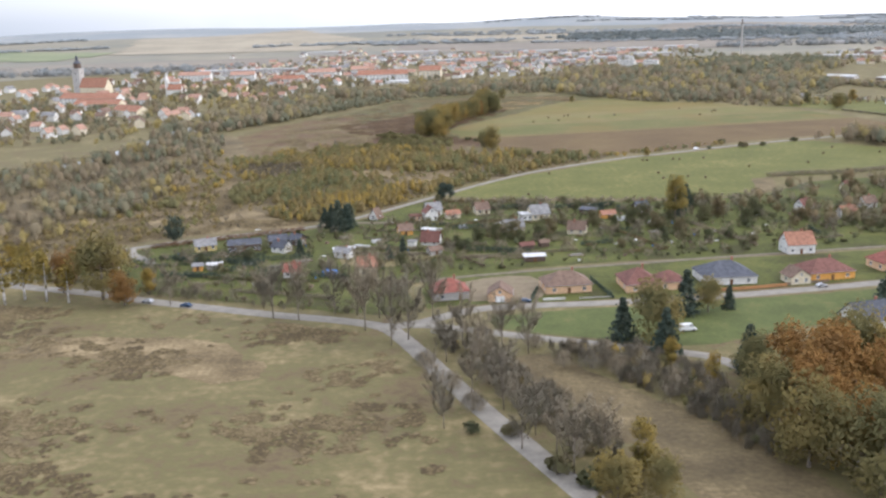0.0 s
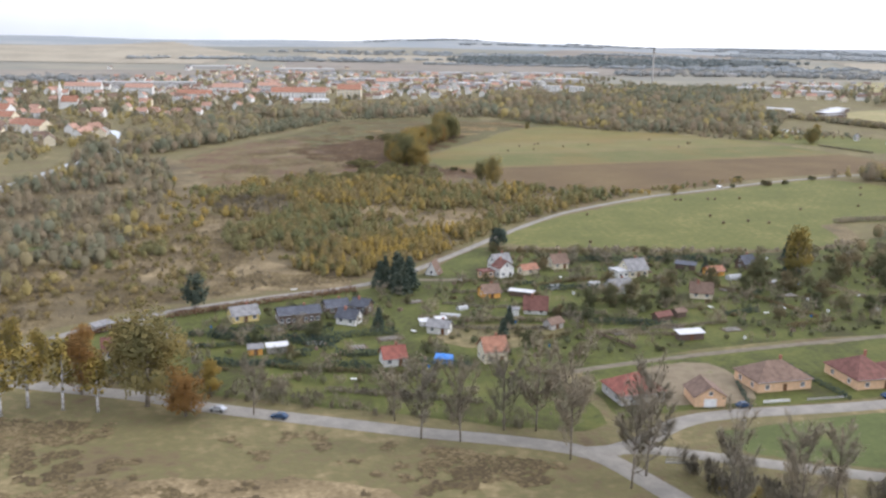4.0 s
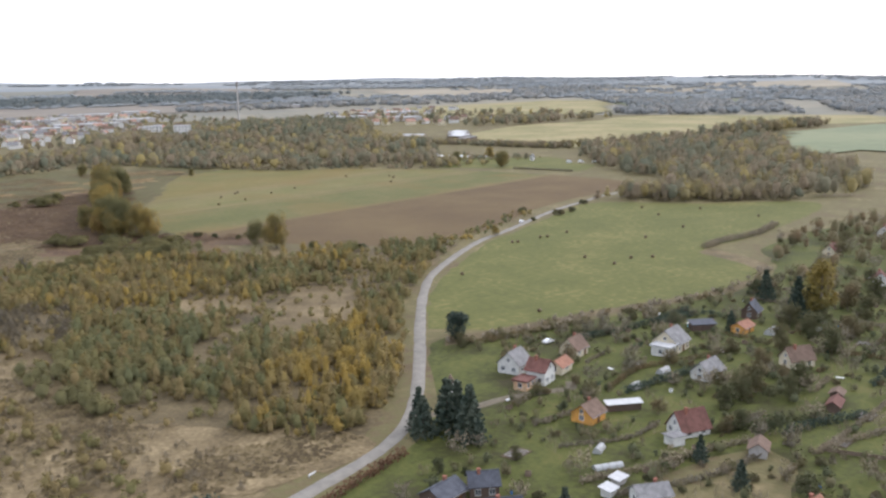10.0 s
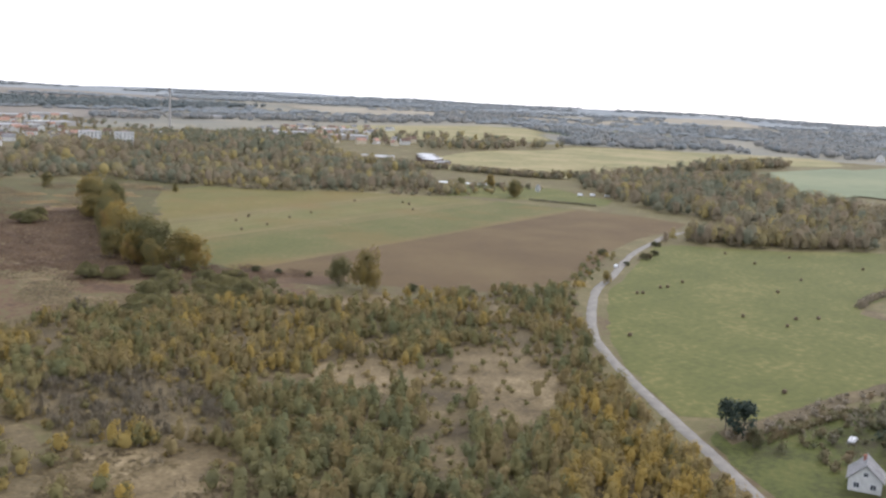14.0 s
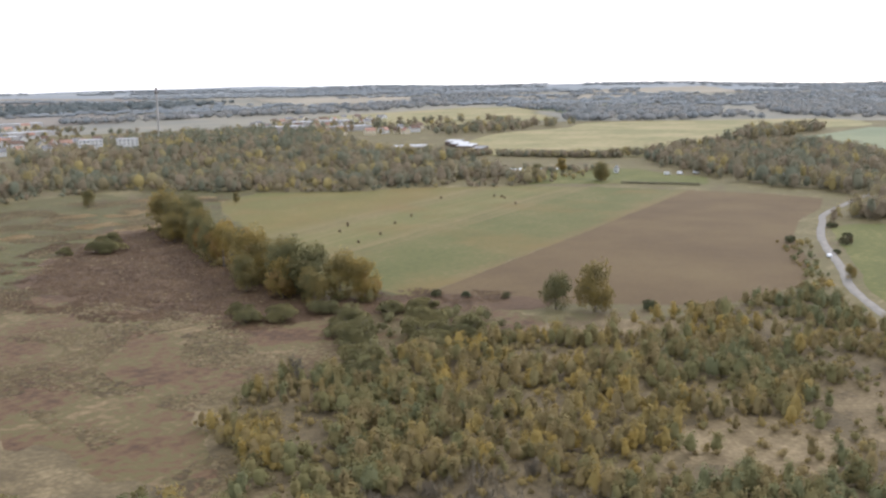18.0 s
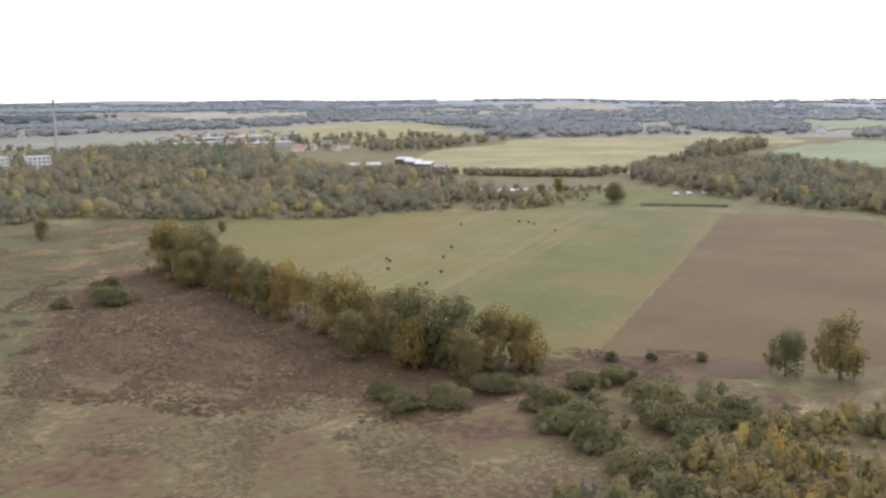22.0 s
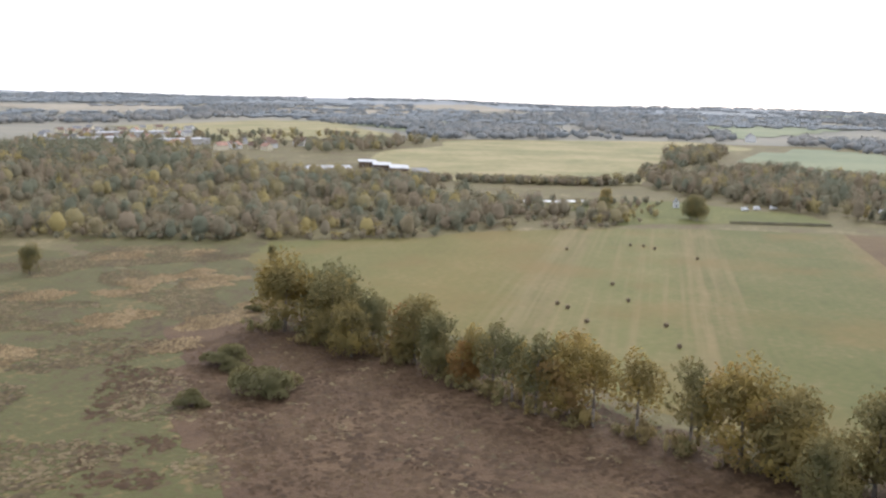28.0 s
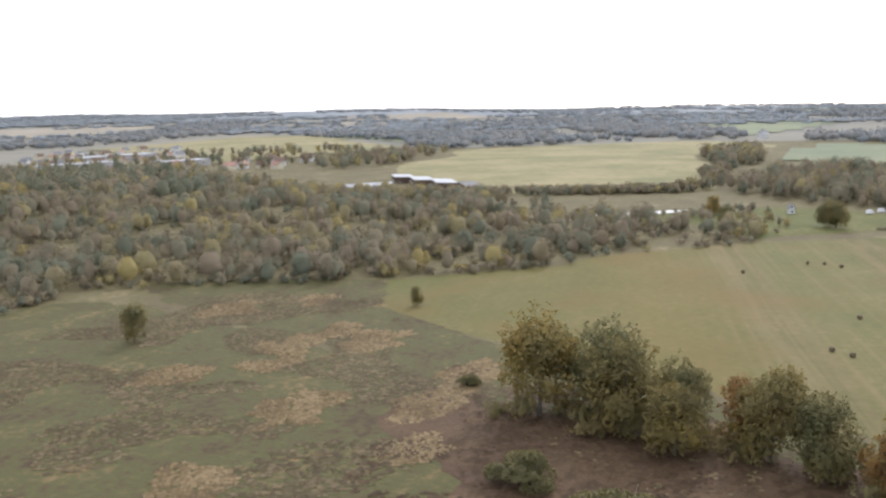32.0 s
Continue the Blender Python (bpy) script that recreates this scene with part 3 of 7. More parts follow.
patch("strip_bank", [(-2, 395), (22, 394), (50, 391), (100, 385), (139, 398), (152, 432), (143, 430), (132, 398), (100, 389), (50, 396), (22, 399), (2, 401)], 0.09, M_FLOOR, "rough bank of straw grass along the meadow", "field", 1.2)

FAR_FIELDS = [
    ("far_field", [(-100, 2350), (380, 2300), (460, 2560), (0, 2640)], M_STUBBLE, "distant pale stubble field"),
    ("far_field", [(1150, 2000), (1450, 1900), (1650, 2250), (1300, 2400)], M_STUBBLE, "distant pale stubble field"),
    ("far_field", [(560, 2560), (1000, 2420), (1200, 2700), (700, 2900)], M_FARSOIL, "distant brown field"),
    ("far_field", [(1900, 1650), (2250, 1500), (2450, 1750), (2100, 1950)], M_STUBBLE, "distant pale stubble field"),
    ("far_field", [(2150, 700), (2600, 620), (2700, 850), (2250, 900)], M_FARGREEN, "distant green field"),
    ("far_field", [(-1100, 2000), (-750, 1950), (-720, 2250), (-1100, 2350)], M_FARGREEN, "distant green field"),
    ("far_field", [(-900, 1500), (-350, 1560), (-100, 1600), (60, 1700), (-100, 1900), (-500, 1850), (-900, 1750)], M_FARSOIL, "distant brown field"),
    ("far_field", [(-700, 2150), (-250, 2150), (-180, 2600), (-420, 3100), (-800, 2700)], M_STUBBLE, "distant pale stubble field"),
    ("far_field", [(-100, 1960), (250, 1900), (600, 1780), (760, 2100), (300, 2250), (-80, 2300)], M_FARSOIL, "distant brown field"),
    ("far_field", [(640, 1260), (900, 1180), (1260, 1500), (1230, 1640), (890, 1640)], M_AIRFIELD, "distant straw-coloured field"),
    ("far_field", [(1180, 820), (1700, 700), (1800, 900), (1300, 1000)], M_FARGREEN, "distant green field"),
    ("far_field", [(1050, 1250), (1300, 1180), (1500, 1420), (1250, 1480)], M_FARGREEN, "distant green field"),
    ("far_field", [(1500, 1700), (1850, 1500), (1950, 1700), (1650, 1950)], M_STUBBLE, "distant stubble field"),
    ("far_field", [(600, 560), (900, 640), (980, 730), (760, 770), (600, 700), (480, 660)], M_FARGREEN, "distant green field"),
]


def draped(name, pts, mat, label, cell=22):
    """A far field that follows the rising land."""
    s, seen = Shape(), {}
    xs, ys = [p[0] for p in pts], [p[1] for p in pts]

    def corner(i, k):
        if (i, k) not in seen:
            x, y = min(xs) + i * cell, min(ys) + k * cell
            seen[i, k] = len(s.v)
            s.v.append((x * PLAN, y * PLAN, land_height(x, y) + 1.2))
        return seen[i, k]
    for i in range(int((max(xs) - min(xs)) / cell)):
        for k in range(int((max(ys) - min(ys)) / cell)):
            if inside(min(xs) + (i + 0.5) * cell, min(ys) + (k + 0.5) * cell, pts):
                s.f.append((corner(i, k), corner(i + 1, k), corner(i + 1, k + 1), corner(i, k + 1)))
    return setting(name, s.mesh(name, mat, True), label, "field")


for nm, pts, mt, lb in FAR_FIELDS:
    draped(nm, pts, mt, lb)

RIVER = [(-760, 250), (-520, 330), (-380, 390), (-290, 430), (-240, 470), (-206, 520), (-199, 545), (-192, 575), (-186, 610), (-182, 650), (-180, 690), (-176, 735), (-190, 790), (-230, 850), (-290, 930), (-420, 990), (-700, 1020)]
strip("river", RIVER, 9, 0.06, M_WATER, "pale reflecting river between trees", "water", 3)
patch("pond", [(-186, 640), (-172, 646), (-164, 688), (-164, 716), (-176, 716), (-186, 682)], 0.09, M_WATER, "river pool reflecting the sky", "water", 2)
patch("fish_pond", [(316, 824), (328, 800), (346, 780), (351, 783), (337, 806), (322, 828)], 0.09, M_WATER, "narrow pond reflecting the sky", "water", 1)

MAIN_ROAD = [(-900, 560), (-520, 420), (-240, 318), (-160, 294), (-122, 279), (-99, 270), (-84, 262), (-63, 253), (-44, 245), (-26, 238.5), (-14, 231.5), (-7, 217), (1, 196), (10, 173), (30, 125), (60, 50), (100, -60), (160, -220), (260, -480)]
LANE_ROAD = [(-700, -80), (-420, 110), (-280, 200), (-210, 248), (-170, 275), (-141, 295), (-127, 308), (-119, 317), (-107, 326), (-92, 335), (-73, 343), (-50, 352), (-34, 365), (-12.5, 392), (5, 415.5), (29.5, 446.5), (52, 469.5), (96, 501), (127, 516), (176, 541), (216, 556), (245, 565), (320, 572)]
strip("road", MAIN_ROAD, 4.3, 0.14, M_ASPHALT, "worn grey asphalt road", "road")
strip("country_road", LANE_ROAD, 2.65, 0.14, M_ASPHALT, "narrow winding asphalt road", "road", 0.4)
strip("side_road", [(-15, 233), (-4, 232.5), (9, 227), (27, 219), (54, 208), (60, 205), (66, 196), (68, 184), (74, 140), (95, 60), (150, -60), (260, -260)], 3.5, 0.15, M_ASPHALT, "narrow asphalt side road", "road")
strip("village_street", [(-16, 231), (-5, 235), (6, 243), (18, 246.5), (48, 247.5), (80, 251), (116, 257.5), (160, 267), (220, 276), (330, 288), (560, 330), (800, 400)], 4.0, 0.16, M_ASPHALT, "asphalt village street", "road")
M_TRACK = material("earth_track", [(0.35, (0.12, 0.10, 0.07)), (0.65, (0.18, 0.155, 0.11))], 0.3, fine=3.0, bump=0.03)
strip("garden_lane", [(-6, 274), (16, 279.5), (54, 286.5), (130, 298), (190, 306)], 2.2, 0.12, M_TRACK, "earth lane between gardens", "path")
strip("plot_track", [(-36, 360), (-26, 357.5), (-14, 357), (-1, 353), (2, 356)], 2.4, 0.12, M_TRACK, "short earth track to a house", "path")
strip("field_drive", [(-107, 327), (-104, 318), (-96, 308), (-92, 302)], 3.0, 0.12, M_ASPHALT, "asphalt drive between gardens", "path")

# ---- trees ----


def leaf_cards(s, rng, centre, spread, count, size, flat=1.0):
    """Small folded leaf clusters round a centre."""
    for _ in range(count):
        o = Vector((rng.gauss(0, 1), rng.gauss(0, 1), rng.gauss(0, 1) * flat)) * spread * 0.5 + centre
        q = Euler((rng.uniform(0, 6.3), rng.uniform(0, 6.3), rng.uniform(0, 6.3))).to_quaternion()
        a = size * rng.uniform(0.6, 1.3)
        p = [o + q @ Vector(c) for c in ((-a / 2, -a * 0.4, 0), (0, -a * 0.45, a * 0.22), (a / 2, -a * 0.3, 0), (a * 0.42, a * 0.42, -a * 0.1), (0, a * 0.5, a * 0.2), (-a * 0.45, a * 0.36, 0))]
        s.add([tuple(x) for x in p], [(0, 1, 4, 5), (1, 2, 3, 4)])


def limbs(rng, height, crown_base, reach, n, trunk_r):
    """A tapered trunk with limbs; returns the shape and the limb ends."""
    s = Shape()
    lean = Vector((rng.uniform(-0.04, 0.04), rng.uniform(-0.04, 0.04), 1))
    top = lean * height * 0.82
    knots = [Vector((0, 0, -0.3))] + [lean * height * k + Vector((rng.uniform(-0.15, 0.15), rng.uniform(-0.15, 0.15), 0)) for k in (0.25, 0.5)] + [top]
    radii = [trunk_r * 1.25, trunk_r * 0.85, trunk_r * 0.55, trunk_r * 0.15]
    for i in range(3):
        s.tube(knots[i], knots[i + 1], radii[i], radii[i + 1], 7)
    ends = [top]
    for i in range(n):
        z = rng.uniform(crown_base, height * 0.75)
        a = 6.2832 * (i / n) + rng.uniform(-0.4, 0.4)
        k = 1 - 0.5 * (z - crown_base) / max(0.1, height - crown_base)
        mid = lean * z + Vector((math.cos(a), math.sin(a), 0.5)) * reach * 0.5 * k
        end = mid + Vector((math.cos(a + 0.3), math.sin(a + 0.3), 0.8)) * reach * 0.45 * k
        r = trunk_r * 0.32
        s.tube(lean * z, mid, r, r * 0.6, 5)
        s.tube(mid, end, r * 0.6, r * 0.15, 4)
        ends += [mid, end]
    return s, ends


def broadleaf(seed, height, width, cards, size, leaf, bark=M_BARK, base=0.25, density=1.0):
    rng = random.Random(seed)
    s, ends = limbs(rng, height, height * base, width * 0.5, 9, height * 0.021)
    c = Shape()
    lobes = []
    for i in range(16):
        a, k = rng.uniform(0, 6.3), rng.uniform(0, 1)
        z = height * (base + 0.1 + (0.84 - base) * k)
        rad = width * 0.5 * math.sqrt(max(0.05, 1 - (2 * k - 0.75) ** 2 * 0.6)) * rng.uniform(0.35, 0.72)
        lobes.append((Vector((math.cos(a) * rad, math.sin(a) * rad, z)), width * rng.uniform(0.2, 0.34)))
    for e in ends:
        lobes.append((e, width * 0.16))
    total = sum(r * r for _, r in lobes)
    for p, r in lobes:
        for _ in range(max(1, int(cards * density * r * r / total / 3))):
            d = Vector((rng.gauss(0, 1), rng.gauss(0, 1), rng.gauss(0, 0.8)))
            d = d.normalized() * r * rng.uniform(0.55, 1.0)
            leaf_cards(c, rng, p + d, size * 1.1, 3, size)
    return s.mesh("trunk", bark, True), c.mesh("crown", leaf, round_at=(0, 0, height * 0.4))


def bare_tree(seed, height, width, twigs, leaf, few):
    """A leafless tree: trunk, steep limbs, a haze of thin twigs and a few late leaves."""
    rng = random.Random(seed)
    s, c = Shape(), Shape()
    lean = Vector((rng.uniform(-0.04, 0.04), rng.uniform(-0.04, 0.04), 1))
    r0 = height * 0.0095
    s.tube((0, 0, -0.3), lean * height * 0.45, r0 * 1.2, r0 * 0.7, 7)
    s.tube(lean * height * 0.45, lean * height * 0.93, r0 * 0.7, r0 * 0.12, 6)
    arms = [(lean * height * 0.4, lean * height * 0.95)]
    for i in range(24):
        z, ang = height * rng.uniform(0.14, 0.72), 2.4 * i + rng.uniform(-0.4, 0.4)
        out = Vector((math.cos(ang), math.sin(ang), 0)) * width * 0.5
        p = lean * z
        q = p + out * rng.uniform(0.35, 0.6) + Vector((0, 0, height * rng.uniform(0.06, 0.13)))
        e = q + out * rng.uniform(0.2, 0.45) + Vector((0, 0, height * rng.uniform(0.1, 0.2)))
        s.tube(p, q, r0 * 0.36, r0 * 0.22, 5)
        s.tube(q, e, r0 * 0.22, r0 * 0.06, 4)
        arms += [(p, q), (q, e), (q, e)]
    for _ in range(twigs):
        p, e = rng.choice(arms)
        o = p.lerp(e, rng.uniform(0.15, 1.0))
        d = ((e - p).normalized() + Vector((rng.gauss(0, 0.9), rng.gauss(0, 0.9), rng.gauss(0.35, 0.5)))).normalized()
        ln, side = height * rng.uniform(0.04, 0.1), d.cross(Vector((rng.gauss(0, 1), rng.gauss(0, 1), rng.gauss(0, 1)))).normalized() * rng.uniform(0.018, 0.04)
        q = o + d * ln
        c.add([tuple(o - side), tuple(o + side), tuple(q + side * 0.3), tuple(q - side * 0.3)], [(0, 1, 2, 3)])
    for _ in range(few):
        p, e = rng.choice(arms)
        leaf_cards(c, rng, p.lerp(e, rng.uniform(0.4, 1.1)), width * 0.12, 1, 0.34)
    return s.mesh("trunk", M_BARK, True), c.mesh("crown", leaf, round_at=(0, 0, height * 0.2))


def conifer(seed, height, width, cards, size):
    rng = random.Random(seed)
    s = Shape()
    s.tube((0, 0, -0.3), (0, 0, height * 0.97), height * 0.02, 0.03, 7)
    c = Shape()
    tiers = 11
    for t in range(tiers):
        k = t / (tiers - 1)
        z, rad = height * (0.1 + 0.87 * k), width * 0.5 * (1 - k) ** 0.85 + 0.15
        n = max(3, int(9 * (1 - k)) + 2)
        for i in range(n):
            a = 6.2832 * i / n + t
            for j in range(max(1, int(cards / tiers / n))):
                f = rng.uniform(0.25, 1.05)
                leaf_cards(c, rng, Vector((math.cos(a) * rad * f, math.sin(a) * rad * f, z - rad * 0.28 * f)), size * 0.7, 1, size, 0.5)
    return s.mesh("trunk", M_BARK, True), c.mesh("crown", L_CONIFER)


def bush(seed, width, height, cards, size, leaf):
    rng = random.Random(seed)
    s, c = Shape(), Shape()
    for i in range(6):
        a = rng.uniform(0, 6.3)
        s.tube((0, 0, -0.2), (math.cos(a) * width * 0.3, math.sin(a) * width * 0.3, height * 0.7), 0.09, 0.02, 5)
    lobes = []
    for i in range(16):
        ang, k = rng.uniform(0, 6.3), math.sqrt(rng.random())
        lobes.append((Vector((math.cos(ang) * k * 0.36 * width, math.sin(ang) * k * 0.36 * width, height * rng.uniform(0.12, 0.66) * (1.1 - 0.5 * k))), width * rng.uniform(0.13, 0.22)))
    for i in range(cards):
        p, r = lobes[i % len(lobes)]
        d = Vector((rng.gauss(0, 1), rng.gauss(0, 1), abs(rng.gauss(0.2, 0.8)))).normalized() * r
        d.z *= height / width * 1.3
        leaf_cards(c, rng, p + d, size * 0.6, 1, size)
    return s.mesh("stems", M_BARK, True), c.mesh("crown", leaf, round_at=(0, 0, height * 0.1))


def twig_bush(seed, width, height, stems, leaf):
    """A leafless shrub of many thin upright shoots."""
    rng = random.Random(seed)
    s, c = Shape(), Shape()
    for i in range(9):
        ang, r = rng.uniform(0, 6.3), width * rng.uniform(0.05, 0.36)
        s.tube((0, 0, -0.2), (math.cos(ang) * r, math.sin(ang) * r, height * rng.uniform(0.5, 0.85)), 0.06, 0.015, 5)
    for _ in range(stems):
        ang, r = rng.uniform(0, 6.3), width * 0.5 * math.sqrt(rng.random())
        z = height * (1 - (2 * r / width) ** 2 * 0.6) * rng.uniform(0.15, 0.8)
        p = Vector((math.cos(ang) * r, math.sin(ang) * r, z))
        d = Vector((math.cos(ang) * 0.35 + rng.gauss(0, 0.25), math.sin(ang) * 0.35 + rng.gauss(0, 0.25), 1)).normalized() * height * rng.uniform(0.18, 0.36)
        w = Vector((math.sin(ang), -math.cos(ang), 0)) * rng.uniform(0.02, 0.045)
        c.add([tuple(p - w), tuple(p + w), tuple(p + d + w * 0.3), tuple(p + d - w * 0.3)], [(0, 1, 2, 3)])
    return s.mesh("stems", M_BARK, True), c.mesh("crown", leaf, round_at=(0, 0, 0))


def place_tree(name, meshes, x, y, scale, turn, label, category, group="", low="trunk", wide=1.0):
    root = thing(name, Matrix.LocRotScale((x * PLAN, y * PLAN, 0), Euler((0, 0, turn)), (scale * wide, scale * wide, scale)), label, category, group)
    part(low, meshes[0], root)
    part("crown", meshes[1], root)
    return root


rt = random.Random(11)
OAKS = [broadleaf(100 + i, 15, 11.5, 6600, 0.36, L_OAK, base=0.1) for i in range(5)]
OPEN_OAKS = [broadleaf(320 + i, 14, 8.5, 3000, 0.33, L_OAK, base=0.26) for i in range(4)]
PINES = [broadleaf(340 + i, 12, 8.5, 1500, 0.6, L_CONIFER, base=0.16) for i in range(2)]
TWIGS = [bare_tree(120 + i, 17, 8.2, 3000, L_GREY, 260) for i in range(5)]
YELLOWS = [broadleaf(140 + i, 14, 7, 3400, 0.34, L_YELLOW, base=0.08) for i in range(3)]
ORANGES = [broadleaf(160 + i, 15, 9.5, 4600, 0.36, L_ORANGE, base=0.1) for i in range(3)]
BIRCHES = [broadleaf(180 + i, 14, 6, 450, 0.6, L_YELLOW, M_BIRCHBARK, base=0.3) for i in range(2)]
ORCHARD = [bare_tree(200 + i, 4.6, 4.6, 520, L_GREY, 110) for i in range(4)]
ORCHARD_G = [broadleaf(220 + i, 4.4, 4.6, 800, 0.28, L_GARDEN, base=0.2) for i in range(3)]
SPRUCES = [conifer(240 + i, 11, 7.5, 700, 0.8) for i in range(3)]
WILLOWS = [bush(260 + i, 9.5, 4.8, 6000, 0.24, L_WILLOW) for i in range(4)]
HEDGETREES = [broadleaf(360 + i, 8, 6.5, 1900, 0.34, L_GARDEN, base=0.08) for i in range(3)]
SHRUBS = [bush(280 + i, 4.5, 3.0, 760, 0.3, L_GARDEN) for i in range(3)]
TWIGSHRUBS = [twig_bush(300 + i, 5, 4.2, 900, L_GREY) for i in range(3)]


def plant(kinds, spots, label, category, group, name="tree", low="trunk", h0=1.0, h1=1.0):
    for x, y, *k in spots:
        s = k[0] * PLAN if k else rt.uniform(h0, h1)
        place_tree(name, rt.choice(kinds), x, y, s, rt.uniform(0, 6.3), label, category, group, low, rt.uniform(0.9, 1.1))


# row of trees along the field
plant(OAKS, [(39, 763, 1.15), (43, 752, 1.05), (34, 747, 1.1), (36, 738, 0.85), (29, 724, 0.95), (24, 716, 0.85), (2, 655, 1.05), (1, 648, 0.95), (-1, 636, 1.05), (-4, 628, 1.1), (-3, 620, 1.0), (1, 612, 0.9), (4, 605, 0.8), (13, 686, 0.95), (-10, 642, 0.75), (-9, 626, 0.8), (-9, 612, 0.7), (8, 648, 0.75), (46, 752, 0.8), (27, 738, 0.75)], "tall oak with thinning olive-gold autumn leaves in a field row", "tree", "trees in the field row")
plant(ORANGES, [(33, 729, 0.75), (20, 709, 0.7)], "rust-orange autumn tree in a field row", "tree", "trees in the field row")
plant(OPEN_OAKS, [(27, 719, 0.85), (18, 702, 0.95), (15, 697, 0.9), (11, 691, 1.0), (9, 680, 1.0), (7, 672, 1.0), (5, 663, 1.05), (46, 762, 1.0), (13, 694, 0.8), (21, 707, 0.8)], "slender half-bare tree in a field row", "tree", "trees in the field row")
plant(OAKS, [(28, 556, 0.66), (32, 546, 0.92)], "rounded olive oak at the edge of a ploughed field", "tree", "field-edge oaks")
plant(SHRUBS, [(43, 536, 1.2), (50, 528, 0.9), (20, 592, 0.9), (30, 575, 0.8), (56, 522, 0.9), (24, 584, 0.8)], "low olive shrub at a field edge", "shrub", "field-edge shrubs", "shrub", "stems")
plant(TWIGS, [(-58, 560, 0.4)], "small dead tree standing in the marsh", "tree", "")
plant(WILLOWS, [(-33, 611, 1.00), (-25, 606, 1.12), (-17, 588, 1.19), (-38, 561, 1.25), (-16, 564, 1.38), (6, 584, 0.94), (-29, 619, 0.88), (-13, 603, 1.06), (-24, 580, 1.25), (-6, 572, 1.38), (-30, 572, 1.25), (-46, 552, 1.12), (-3, 588, 1.00), (-10, 556, 1.38), (-22, 556, 1.25)], "rounded grey-green willow bush in the marsh", "bush", "willow bushes", "willow_bush", "stems")
plant(WILLOWS, [(9, 757, 1.15), (-1, 740, 1.45), (-14, 747, 0.75), (52, 781, 0.6)], "rounded grey-green willow bush in dark sedge", "bush", "willow bushes", "willow_bush", "stems")
plant(OAKS, [(60, 868, 0.6), (298, 716, 0.75), (303, 720, 0.7), (332, 768, 0.6), (292, 758, 0.6), (112, 508, 0.3), (116, 820, 0.35)], "lone rounded olive tree in open grass", "tree", "")
plant(SHRUBS, [(170, 530, 1.3), (182, 534, 1.0), (163, 548, 1.1), (150, 526, 0.7), (205, 548, 1.0)], "dark round shrub beside the country road", "shrub", "roadside shrubs", "shrub", "stems")
# roadside trees by the junction
plant(OAKS, [(-96, 264, 1.25)], "large olive-gold oak beside the road", "tree", "roadside trees")
plant(BIRCHES, [(-119, 266, 1.0), (-112, 264, 1.05), (-123, 262, 1.0), (-105, 262, 0.9)], "pale-stemmed birch with yellow leaves", "tree", "roadside trees")
plant(YELLOWS, [(-128, 290, 0.8), (-121, 284, 0.75), (-135, 296, 0.7), (-140, 288, 0.8), (-148, 300, 0.7), (-84, 268, 0.55)], "yellow autumn tree beside the road", "tree", "roadside trees")
plant(ORANGES, [(-88, 258, 0.75), (-110, 272, 0.8), (-113, 289, 0.65)], "orange autumn tree beside the road", "tree", "roadside trees")
plant(TWIGS, [(-75, 257, 0.75), (-44, 242, 0.95), (-37, 240, 0.95), (-22, 243, 1.05), (-19, 230, 1.0), (-12, 218, 1.0), (-8, 222, 1.05), (-2, 237, 1.0), (5, 217, 0.9), (1, 206, 0.75), (8, 200, 0.8), (-28, 244, 1.0), (-16, 240, 1.1), (6, 186, 0.8), (14, 212, 0.85), (20, 210, 0.8), (12, 178, 0.9), (-48, 251, 0.7)], "bare grey-brown tree beside the road", "tree", "roadside trees")
plant(TWIGSHRUBS, [(-140, 304, 1.2), (-132, 300, 1.1), (-122, 296, 1.2), (-150, 294, 1.3), (-104, 284, 1.0), (-98, 282, 1.1), (-118, 300, 0.9), (-86, 276, 0.9), (-70, 268, 0.9)], "brown leafless shrub beside the road", "shrub", "roadside shrubs", "shrub", "stems")
plant(SPRUCES, [(43, 217, 0.95), (50, 203, 1.1), (63, 236, 1.05), (75, 239, 0.6), (66, 195, 0.95), (67, 192, 0.8), (118, 240, 1.1)], "dark green spruce near the side road", "tree", "spruces")
plant(OAKS, [(51, 215, 1.0), (69, 237, 0.6)], "leafy olive tree near the side road", "tree", "village trees")
plant(YELLOWS, [(50, 198, 0.5), (56, 186, 0.55), (34, 150, 0.7)], "small yellow autumn tree near the road", "tree", "village trees")
plant(ORANGES, [(68, 176, 1.1), (73, 168, 1.25), (66, 160, 1.1), (78, 178, 1.2), (72, 150, 1.2), (82, 165, 1.2)], "large rust-orange autumn tree in a grove", "tree", "autumn grove")
plant(OAKS, [(64, 186, 0.8), (62, 150, 1.1), (83, 182, 1.1), (89, 178, 1.1), (70, 140, 1.2), (86, 190, 0.9), (60, 166, 0.9), (94, 168, 1.2)], "large olive autumn tree in a grove", "tree", "autumn grove")
plant(TWIGSHRUBS, [(27, 201, 1.0), (33, 200, 1.3), (38, 196, 1.2), (43, 194, 1.3), (48, 186, 1.3), (54, 180, 1.2), (57, 173, 1.3), (37, 206, 1.0), (44, 202, 1.1), (30, 210, 0.9), (55, 192, 1.0), (60, 158, 1.3), (52, 196, 1.0), (2, 190, 1.0), (6, 178, 1.1), (10, 192, 1.0), (14, 184, 1.0), (-4, 204, 0.9), (14, 200, 1.1), (16, 194, 1.0), (22, 214, 0.9), (10, 222, 0.8)], "grey-brown leafless shrub near the road", "shrub", "roadside shrubs", "shrub", "stems")
